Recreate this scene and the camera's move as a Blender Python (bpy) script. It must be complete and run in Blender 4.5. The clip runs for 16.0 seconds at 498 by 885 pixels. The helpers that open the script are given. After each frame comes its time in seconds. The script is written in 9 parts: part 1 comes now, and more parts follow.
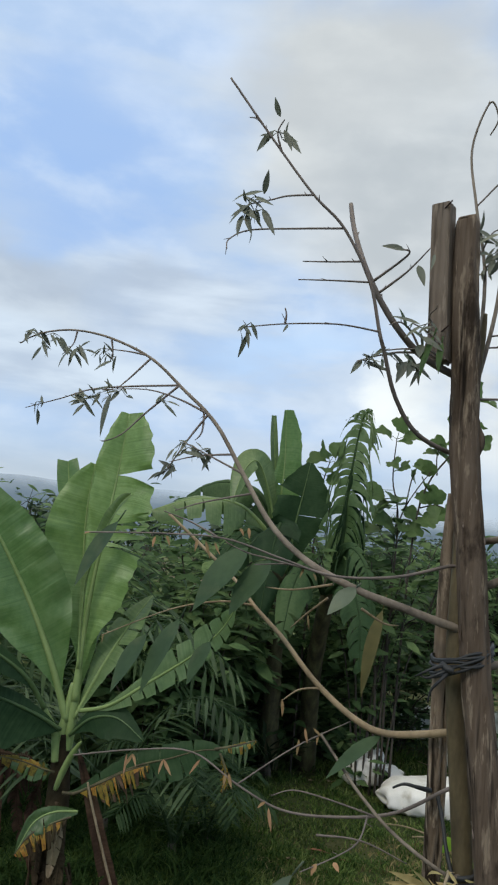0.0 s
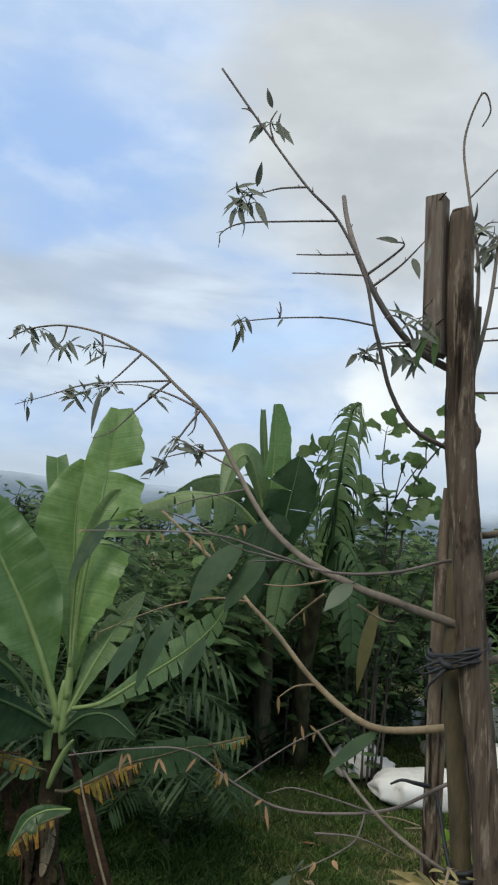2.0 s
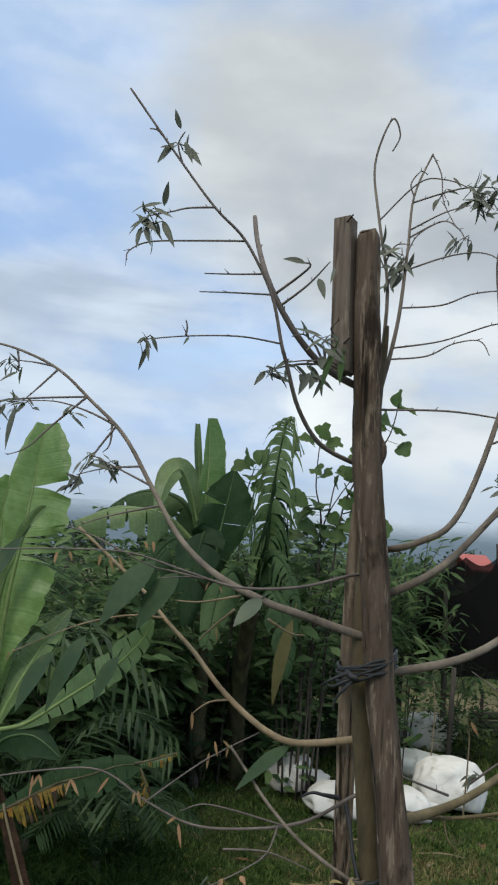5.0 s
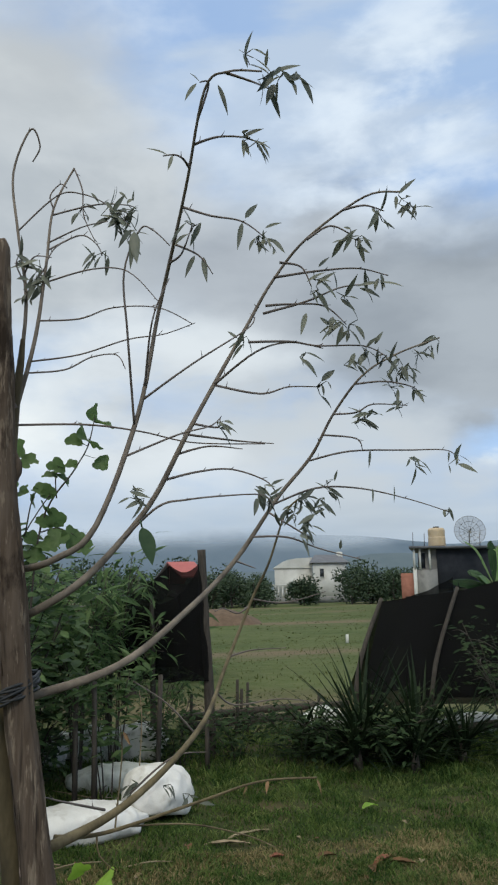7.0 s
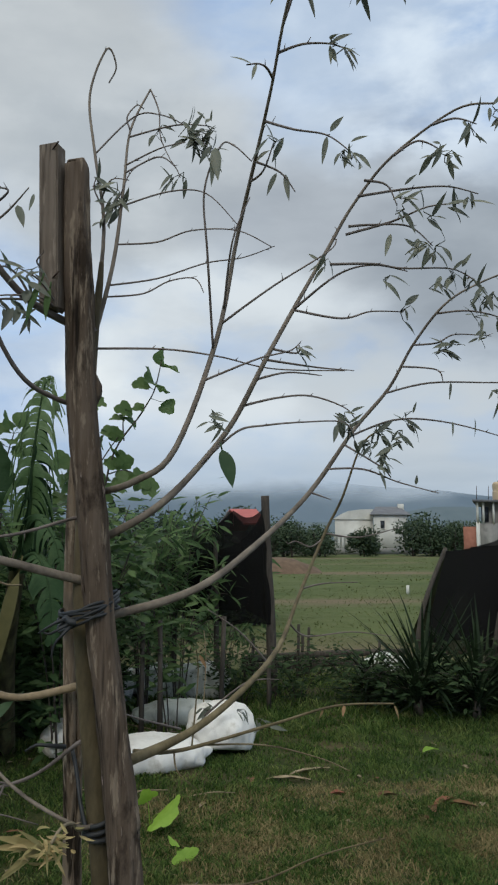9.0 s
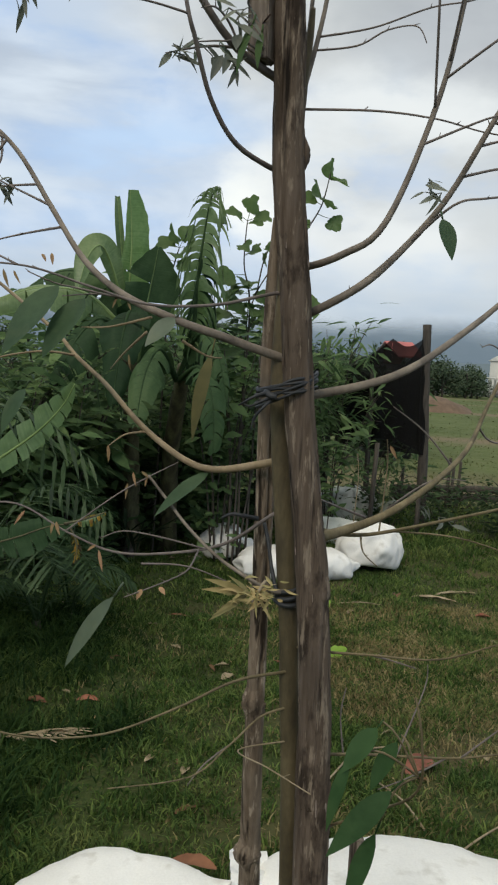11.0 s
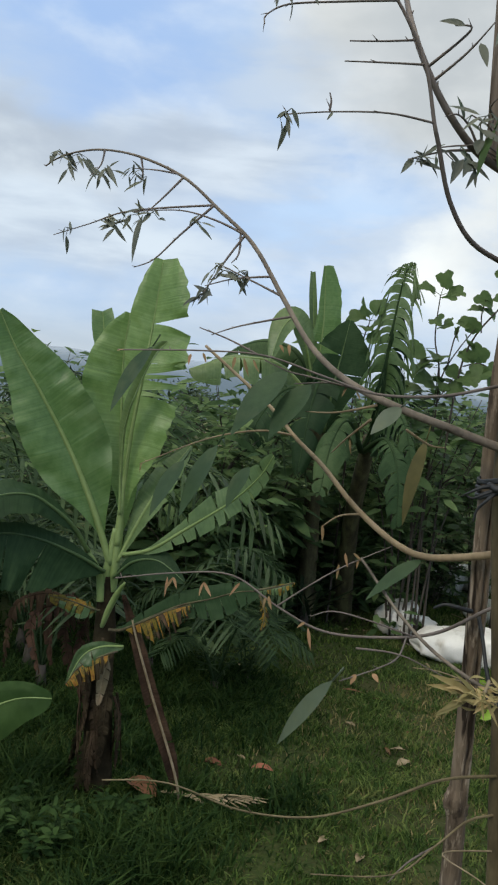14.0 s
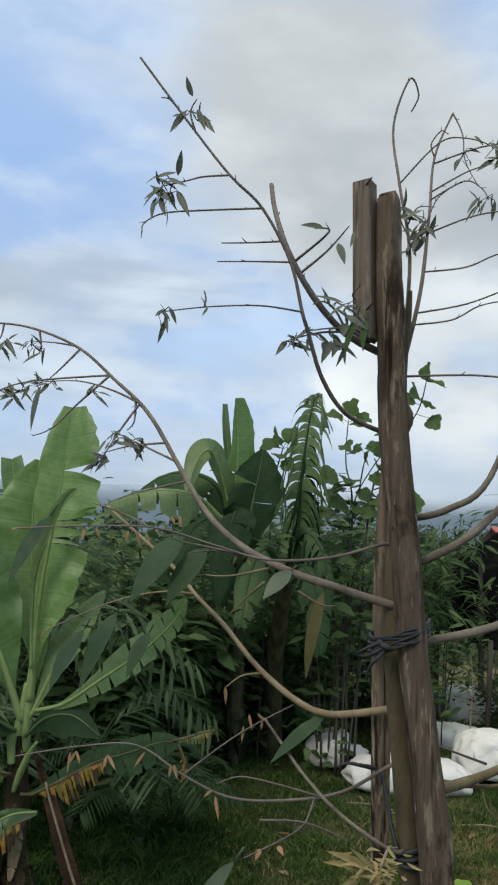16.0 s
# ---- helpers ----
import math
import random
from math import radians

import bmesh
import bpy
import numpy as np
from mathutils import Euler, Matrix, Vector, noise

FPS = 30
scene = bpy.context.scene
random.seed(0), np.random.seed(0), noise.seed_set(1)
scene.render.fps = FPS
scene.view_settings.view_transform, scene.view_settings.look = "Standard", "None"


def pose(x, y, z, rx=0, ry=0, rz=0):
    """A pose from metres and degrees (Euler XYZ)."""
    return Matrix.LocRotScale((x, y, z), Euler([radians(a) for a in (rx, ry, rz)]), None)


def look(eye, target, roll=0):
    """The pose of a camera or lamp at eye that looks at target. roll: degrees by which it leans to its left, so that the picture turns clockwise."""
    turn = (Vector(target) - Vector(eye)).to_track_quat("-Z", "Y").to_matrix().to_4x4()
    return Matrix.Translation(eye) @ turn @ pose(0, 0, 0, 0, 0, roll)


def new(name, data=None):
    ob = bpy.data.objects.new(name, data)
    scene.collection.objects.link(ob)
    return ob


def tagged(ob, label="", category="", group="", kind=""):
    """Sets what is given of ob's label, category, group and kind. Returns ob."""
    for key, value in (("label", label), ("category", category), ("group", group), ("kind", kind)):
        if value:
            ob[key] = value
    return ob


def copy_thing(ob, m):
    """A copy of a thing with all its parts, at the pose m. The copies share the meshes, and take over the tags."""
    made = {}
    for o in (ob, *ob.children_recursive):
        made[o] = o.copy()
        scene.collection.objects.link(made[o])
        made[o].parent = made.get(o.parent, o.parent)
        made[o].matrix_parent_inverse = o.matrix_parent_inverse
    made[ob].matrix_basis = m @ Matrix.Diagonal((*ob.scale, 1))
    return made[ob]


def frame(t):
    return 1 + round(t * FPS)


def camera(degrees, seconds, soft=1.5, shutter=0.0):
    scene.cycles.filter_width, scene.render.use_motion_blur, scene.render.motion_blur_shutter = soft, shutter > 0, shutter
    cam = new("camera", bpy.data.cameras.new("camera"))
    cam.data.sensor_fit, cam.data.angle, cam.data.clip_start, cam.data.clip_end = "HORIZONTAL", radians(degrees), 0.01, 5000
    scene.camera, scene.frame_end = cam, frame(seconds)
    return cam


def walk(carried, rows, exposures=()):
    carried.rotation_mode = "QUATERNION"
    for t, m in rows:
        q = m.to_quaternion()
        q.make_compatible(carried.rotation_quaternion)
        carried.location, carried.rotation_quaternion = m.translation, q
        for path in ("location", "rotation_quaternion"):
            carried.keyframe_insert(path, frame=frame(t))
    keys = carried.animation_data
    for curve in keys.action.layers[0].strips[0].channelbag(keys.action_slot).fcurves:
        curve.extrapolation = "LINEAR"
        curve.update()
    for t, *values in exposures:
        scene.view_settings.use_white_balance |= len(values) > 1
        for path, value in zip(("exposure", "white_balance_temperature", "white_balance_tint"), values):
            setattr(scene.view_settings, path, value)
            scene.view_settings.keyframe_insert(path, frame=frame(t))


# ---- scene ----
cam = camera(34.9, 16.0, 2.2)
PATH = [
    (0, (-0.138, -1.402, 1.591), (-0.461, 0.55, 1.878), 5.8),
    (0.5, (-0.146, -1.397, 1.593), (-0.458, 0.558, 1.875), 5.8),
    (1, (-0.157, -1.393, 1.598), (-0.446, 0.567, 1.872), 5.5),
    (1.5, (-0.151, -1.392, 1.594), (-0.447, 0.566, 1.873), 5.5),
    (2, (-0.151, -1.39, 1.595), (-0.443, 0.569, 1.87), 5.2),
    (2.5, (-0.141, -1.388, 1.594), (-0.436, 0.571, 1.867), 4.8),
    (3, (-0.134, -1.393, 1.598), (-0.433, 0.565, 1.88), 4.7),
    (3.2, (-0.138, -1.393, 1.596), (-0.433, 0.564, 1.884), 4.9),
    (5.3, (-0.075, -1.396, 1.603), (-0.139, 0.577, 1.928), 4.0),
    (5.5, (-0.056, -1.385, 1.601), (-0.036, 0.589, 1.925), 3.3),
    (6, (-0.027, -1.375, 1.603), (0.206, 0.584, 1.929), 1.8),
    (6.5, (0.004, -1.387, 1.607), (0.428, 0.535, 1.958), 0.1),
    (7, (0.033, -1.398, 1.609), (0.59, 0.486, 1.983), -1.4),
    (7.5, (0.044, -1.402, 1.612), (0.647, 0.465, 1.996), -2.1),
    (8, (0.04, -1.411, 1.604), (0.638, 0.459, 1.986), -2.0),
    (8.5, (0.034, -1.382, 1.588), (0.579, 0.513, 1.925), -1.4),
    (9, (0.01, -1.363, 1.57), (0.42, 0.579, 1.823), -0.0),
    (9.5, (-0.011, -1.334, 1.55), (0.266, 0.642, 1.69), 1.4),
    (10, (-0.031, -1.306, 1.524), (0.165, 0.684, 1.517), 2.6),
    (10.2, (-0.038, -1.297, 1.51), (0.128, 0.696, 1.457), 2.8),
    (12.3, (-0.094, -1.305, 1.473), (-0.233, 0.676, 1.236), 3.8),
    (12.5, (-0.095, -1.316, 1.48), (-0.272, 0.666, 1.271), 3.9),
    (13, (-0.119, -1.328, 1.496), (-0.38, 0.65, 1.357), 4.2),
    (13.5, (-0.134, -1.334, 1.503), (-0.481, 0.633, 1.417), 5.2),
    (14, (-0.144, -1.334, 1.509), (-0.531, 0.628, 1.464), 5.7),
    (14.5, (-0.128, -1.347, 1.513), (-0.5, 0.618, 1.497), 5.4),
    (15, (-0.108, -1.358, 1.527), (-0.426, 0.616, 1.572), 4.4),
    (15.5, (-0.101, -1.368, 1.559), (-0.379, 0.607, 1.715), 3.6),
    (16, (-0.09, -1.379, 1.59), (-0.309, 0.591, 1.859), 2.8),
]
# the phone's automatic exposure and white balance drift as it turns from the dark garden to the sky
EXPOSURES = [(0, 0.18, 6500, 10), (3, 0.18, 6500, 10), (5.5, 0.09, 6450, 10), (7.5, 0.0, 6400, 10), (9, -0.06, 6380, 10), (9.5, 0.0, 6420, 10), (10, 0.14, 6550, 10),
             (12.5, 0.17, 6900, 11), (13.5, 0.17, 6750, 10), (14.2, 0.22, 6650, 10), (15, 0.20, 6600, 10), (16, 0.13, 6520, 10)]
walk(cam, [(t, look(eye, target, roll)) for t, eye, target, roll in PATH], EXPOSURES)

# ---- light: an overcast, late-day sky with broken cloud ----
SUN_AZ, SUN_EL = radians(205), radians(38)


def build_world():
    world = bpy.data.worlds.new("sky")
    scene.world = world
    world.use_nodes = True
    nt = world.node_tree
    nt.nodes.clear()
    N, L = nt.nodes.new, nt.links.new
    out, bg = N("ShaderNodeOutputWorld"), N("ShaderNodeBackground")
    L(bg.outputs[0], out.inputs[0])
    sky = N("ShaderNodeTexSky")
    sky.sky_type, sky.sun_disc = "NISHITA", False
    sky.sun_elevation, sky.sun_rotation = SUN_EL, SUN_AZ
    gain = N("ShaderNodeVectorMath")
    gain.operation = "SCALE"
    gain.inputs["Scale"].default_value = 0.085
    L(sky.outputs[0], gain.inputs[0])
    tc = N("ShaderNodeTexCoord")

    def mapped(scale, loc=(0, 0, 0)):
        m = N("ShaderNodeMapping")
        m.inputs["Scale"].default_value, m.inputs["Location"].default_value = scale, loc
        L(tc.outputs["Generated"], m.inputs[0])
        return m.outputs[0]

    def noise_tex(vec, scale, detail, rough=0.55, dist=0.0):
        n = N("ShaderNodeTexNoise")
        n.inputs["Scale"].default_value, n.inputs["Detail"].default_value = scale, detail
        n.inputs["Roughness"].default_value, n.inputs["Distortion"].default_value = rough, dist
        L(vec, n.inputs["Vector"])
        return n.outputs["Fac"]

    def ramp(fac, a, b, lo=0.0, hi=1.0):
        r = N("ShaderNodeMapRange")
        r.interpolation_type = "SMOOTHSTEP"
        for k, v in zip(("From Min", "From Max", "To Min", "To Max"), (a, b, lo, hi)):
            r.inputs[k].default_value = v
        L(fac, r.inputs["Value"])
        return r.outputs[0]

    def mix(fac, a, b):
        m = N("ShaderNodeMix")
        m.data_type = "RGBA"
        L(fac, m.inputs["Factor"])
        for sock, v in ((m.inputs[6], a), (m.inputs[7], b)):
            if isinstance(v, tuple):
                sock.default_value = (*v, 1)
            else:
                L(v, sock)
        return m.outputs[2]

    def math_(op, a, b):
        m = N("ShaderNodeMath")
        m.operation = op
        m.use_clamp = op in ("ADD", "SUBTRACT")
        for sock, v in zip(m.inputs, (a, b)):
            if isinstance(v, float):
                sock.default_value = v
            else:
                L(v, sock)
        return m.outputs[0]

    wob = N("ShaderNodeTexNoise")
    wob.inputs["Scale"].default_value, wob.inputs["Detail"].default_value = 5.0, 8.0
    wob.inputs["Roughness"].default_value = 0.52
    L(mapped((1.0, 1.0, 1.8)), wob.inputs["Vector"])
    off = N("ShaderNodeVectorMath")
    off.operation = "MULTIPLY_ADD"
    off.inputs[1].default_value = (0.26, 0.26, 0.16)
    L(wob.outputs["Color"], off.inputs[0])
    L(tc.outputs["Generated"], off.inputs[2])
    ruffled = off.outputs[0]

    def cloud(azim, elev, inner, outer, tall=1.0):
        """One cloud bank about a direction: azimuth to the right of +y, and elevation, in degrees. tall: above 1, a flat bank."""
        a, e = radians(azim), radians(elev)
        d = Vector((math.sin(a) * math.cos(e) + 0.13, math.cos(a) * math.cos(e) + 0.13, (math.sin(e) + 0.08) * tall))
        flat, v = N("ShaderNodeVectorMath"), N("ShaderNodeVectorMath")
        flat.operation, v.operation = "MULTIPLY", "DISTANCE"
        flat.inputs[1].default_value = (1, 1, tall)
        L(ruffled, flat.inputs[0])
        v.inputs[1].default_value = d
        L(flat.outputs[0], v.inputs[0])
        return ramp(v.outputs["Value"], radians(outer), radians(inner))

    soft = noise_tex(mapped((1.0, 1.0, 2.4), (3.1, 0.4, 1.2)), 2.8, 7.0, 0.52, 0.1)
    fine = noise_tex(mapped((1.0, 1.0, 2.0), (0.3, 5.2, 2.0)), 7.5, 7.0, 0.52, 0.15)
    veil = noise_tex(mapped((1.0, 1.0, 4.2), (1.7, 2.2, 4.0)), 4.2, 7.0, 0.52, 0.2)
    blue = mix(ramp(soft, 0.3, 0.7), (0.36, 0.495, 0.76), (0.45, 0.575, 0.79))
    blue = mix(ramp(fine, 0.0, 1.0, 0.12, 0.12), blue, gain.outputs[0])
    col = mix(ramp(veil, 0.39, 0.64), blue, (0.495, 0.57, 0.70))
    col = mix(ramp(fine, 0.42, 0.75, 0.0, 0.7), col, (0.66, 0.72, 0.83))
    # layers to the left: open blue, a flat grey bank, pale streaks beneath
    col = mix(math_("MULTIPLY", cloud(-20, 36, 4, 13), ramp(fine, 0.30, 0.70, 0.15, 0.65)), col, (0.56, 0.64, 0.80))
    col = mix(math_("MULTIPLY", cloud(-26, 26, 3, 14, 1.6), ramp(fine, 0.76, 0.46, 0.35, 0.88)), col, (0.315, 0.455, 0.74))
    col = mix(cloud(-30, 16.5, 6, 15, 3.2), col, mix(ramp(fine, 0.35, 0.65), (0.42, 0.47, 0.56), (0.56, 0.61, 0.69)))
    col = mix(cloud(-17, 19, 3, 12, 3.2), col, mix(ramp(veil, 0.35, 0.65), (0.43, 0.49, 0.60), (0.62, 0.68, 0.78)))
    col = mix(cloud(-26, 11.5, 4, 17, 4.0), col, mix(ramp(veil, 0.38, 0.62), (0.45, 0.515, 0.63), (0.62, 0.685, 0.78)))
    col = mix(math_("MULTIPLY", cloud(-8, 14.5, 2, 9, 2.6), ramp(veil, 0.60, 0.40, 0.0, 0.8)), col, (0.47, 0.61, 0.83))
    # the wide grey bank in front and the darker one to its right
    grey = mix(ramp(fine, 0.35, 0.7), (0.47, 0.49, 0.52), (0.60, 0.61, 0.63))
    col = mix(cloud(-2, 32, 4, 13), col, mix(ramp(soft, 0.4, 0.62), (0.52, 0.53, 0.55), (0.68, 0.68, 0.68)))
    col = mix(cloud(5, 25, 5, 14, 1.5), col, grey)
    dark = mix(ramp(soft, 0.38, 0.62), (0.315, 0.34, 0.38), (0.425, 0.45, 0.49))
    col = mix(cloud(20, 23, 5, 14, 1.5), col, mix(ramp(soft, 0.36, 0.64), (0.34, 0.36, 0.40), (0.47, 0.49, 0.53)))
    col = mix(cloud(33, 18, 7, 16, 1.7), col, dark)
    # bright heads low over the hills and torn light cloud above
    col = mix(cloud(1.5, 12, 0.8, 4.4), col, (0.93, 0.93, 0.91))
    col = mix(math_("MULTIPLY", cloud(13, 16, 2, 9, 1.4), ramp(fine, 0.38, 0.6, 0.25, 1.0)), col, (0.82, 0.84, 0.86))
    col = mix(math_("MULTIPLY", cloud(17, 9, 3, 12, 2.6), ramp(veil, 0.36, 0.6, 0.2, 1.0)), col, (0.66, 0.69, 0.73))
    col = mix(math_("MULTIPLY", cloud(28, 33, 3, 13), ramp(fine, 0.40, 0.66)), col, (0.74, 0.79, 0.87))
    col = mix(cloud(36, 11, 1.5, 6, 2.4), col, mix(ramp(fine, 0.42, 0.58), (0.42, 0.58, 0.84), (0.80, 0.84, 0.88)))
    # a broken pale sheet between the grey banks and the hills
    col = mix(math_("MULTIPLY", cloud(12, 13.5, 7, 15, 1.5), ramp(fine, 0.34, 0.56, 0.45, 1.0)), col, mix(ramp(soft, 0.38, 0.62), (0.52, 0.545, 0.585), (0.73, 0.745, 0.77)))
    col = mix(math_("MULTIPLY", cloud(24, 10, 3, 10, 2.2), ramp(veil, 0.36, 0.6, 0.3, 0.9)), col, (0.56, 0.60, 0.65))
    col = mix(math_("MULTIPLY", cloud(25, 8.5, 6, 13, 2.2), ramp(fine, 0.34, 0.60, 0.45, 0.85)), col, (0.585, 0.60, 0.625))
    # haze towards the horizon, brighter overhead
    sep = N("ShaderNodeSeparateXYZ")
    L(tc.outputs["Generated"], sep.inputs[0])
    haze = mix(ramp(noise_tex(mapped((1, 1, 6)), 3.0, 4.0), 0.35, 0.65), (0.42, 0.475, 0.545), (0.53, 0.575, 0.63))
    col = mix(ramp(sep.outputs["Z"], 0.17, 0.05, 0.0, 0.85), col, haze)
    col = mix(ramp(sep.outputs["Z"], 0.68, 0.92), col, (1.40, 1.28, 1.06))
    cool = N("ShaderNodeMix")
    cool.data_type, cool.blend_type = "RGBA", "MULTIPLY"
    cool.inputs["Factor"].default_value = 1.0
    cool.inputs[7].default_value = (0.945, 1.0, 1.005, 1)
    L(col, cool.inputs[6])
    L(cool.outputs[2], bg.inputs["Color"])
    bg.inputs["Strength"].default_value = 1.06
    sun = bpy.data.lights.new("sun", "SUN")
    sun.energy, sun.angle, sun.color = 1.2, radians(18), (1.0, 0.94, 0.80)
    lamp = new("sun", sun)
    d = Vector((math.sin(SUN_AZ) * math.cos(SUN_EL), math.cos(SUN_AZ) * math.cos(SUN_EL), math.sin(SUN_EL)))
    lamp.matrix_world = look(d * 50, (0, 0, 0))


build_world()


# ---- materials ----
def material(name, tones, scale=8.0, rough=0.7, bump=0.2, fine=60.0, stretch=(1, 1, 1), through_light=0.0, spread=0.0,
             metal=0.0, blotch=None, island=False, spec=0.4, vein=0.0):
    """A surface of two or three tones mixed by two sizes of noise, with fine relief. through_light: how much light passes, for leaves.
    spread: change of tone from thing to thing. blotch: (colour, scale, amount) of stains."""
    m = bpy.data.materials.new(name)
    m.use_nodes = True
    nt = m.node_tree
    nt.nodes.clear()
    N, L = nt.nodes.new, nt.links.new
    out, bsdf = N("ShaderNodeOutputMaterial"), N("ShaderNodeBsdfPrincipled")
    tc, mp = N("ShaderNodeTexCoord"), N("ShaderNodeMapping")
    mp.inputs["Scale"].default_value = stretch
    L(tc.outputs["Object"], mp.inputs[0])

    def tex(s, detail=5.0):
        n = N("ShaderNodeTexNoise")
        n.inputs["Scale"].default_value, n.inputs["Detail"].default_value = s, detail
        L(mp.outputs[0], n.inputs["Vector"])
        return n.outputs["Fac"]

    big, small = tex(scale), tex(fine, 3.0)
    add = N("ShaderNodeMath")
    add.operation = "MULTIPLY_ADD"
    L(small, add.inputs[0])
    add.inputs[1].default_value = 0.35
    L(big, add.inputs[2])
    if vein:
        along, line, mul = N("ShaderNodeAttribute"), N("ShaderNodeTexNoise"), N("ShaderNodeMath")
        along.attribute_name = "vein"
        line.noise_dimensions = "1D"
        line.inputs["Scale"].default_value, line.inputs["Detail"].default_value = 110.0, 3.0
        L(along.outputs["Fac"], line.inputs["W"])
        mul.operation = "MULTIPLY_ADD"
        L(line.outputs["Fac"], mul.inputs[0])
        mul.inputs[1].default_value = vein
        L(add.outputs[0], mul.inputs[2])
        fin = N("ShaderNodeMath")
        fin.operation = "SUBTRACT"
        L(mul.outputs[0], fin.inputs[0])
        fin.inputs[1].default_value = vein * 0.5
        add = fin
    ramp = N("ShaderNodeValToRGB")
    el = ramp.color_ramp.elements
    el[0].position, el[1].position = 0.42, 0.92
    el[0].color, el[1].color = (*tones[0], 1), (*tones[-1], 1)
    if len(tones) > 2:
        e = el.new(0.66)
        e.color = (*tones[1], 1)
    L(add.outputs[0], ramp.inputs[0])
    col = ramp.outputs[0]
    if blotch:
        mx, st = N("ShaderNodeMix"), N("ShaderNodeMapRange")
        mx.data_type = "RGBA"
        st.inputs["From Min"].default_value, st.inputs["From Max"].default_value = 0.55, 0.72
        st.inputs["To Max"].default_value = blotch[2]
        L(tex(blotch[1], 6.0), st.inputs["Value"])
        L(st.outputs[0], mx.inputs["Factor"])
        L(col, mx.inputs[6])
        mx.inputs[7].default_value = (*blotch[0], 1)
        col = mx.outputs[2]
    if spread:
        hsv, rnd = N("ShaderNodeHueSaturation"), N("ShaderNodeMapRange")
        if island:
            src = N("ShaderNodeNewGeometry").outputs["Random Per Island"]
        else:
            src = N("ShaderNodeObjectInfo").outputs["Random"]
        L(src, rnd.inputs["Value"])
        rnd.inputs["To Min"].default_value, rnd.inputs["To Max"].default_value = 1 - spread, 1 + spread
        L(rnd.outputs[0], hsv.inputs["Value"])
        hue = N("ShaderNodeMapRange")
        L(src, hue.inputs["Value"])
        hue.inputs["To Min"].default_value, hue.inputs["To Max"].default_value = 0.5 + spread * 0.05, 0.5 - spread * 0.05
        L(hue.outputs[0], hsv.inputs["Hue"])
        L(col, hsv.inputs["Color"])
        col = hsv.outputs[0]
    L(col, bsdf.inputs["Base Color"])
    bsdf.inputs["Roughness"].default_value, bsdf.inputs["Metallic"].default_value = rough, metal
    bsdf.inputs["Specular IOR Level"].default_value = spec
    if bump:
        b = N("ShaderNodeBump")
        b.inputs["Strength"].default_value, b.inputs["Distance"].default_value = bump, 0.01
        L(add.outputs[0], b.inputs["Height"])
        L(b.outputs[0], bsdf.inputs["Normal"])
    surface = bsdf.outputs[0]
    if through_light:
        tr, mixs = N("ShaderNodeBsdfTranslucent"), N("ShaderNodeMixShader")
        L(col, tr.inputs["Color"])
        mixs.inputs[0].default_value = through_light
        L(surface, mixs.inputs[1])
        L(tr.outputs[0], mixs.inputs[2])
        surface = mixs.outputs[0]
    L(surface, out.inputs[0])
    return m


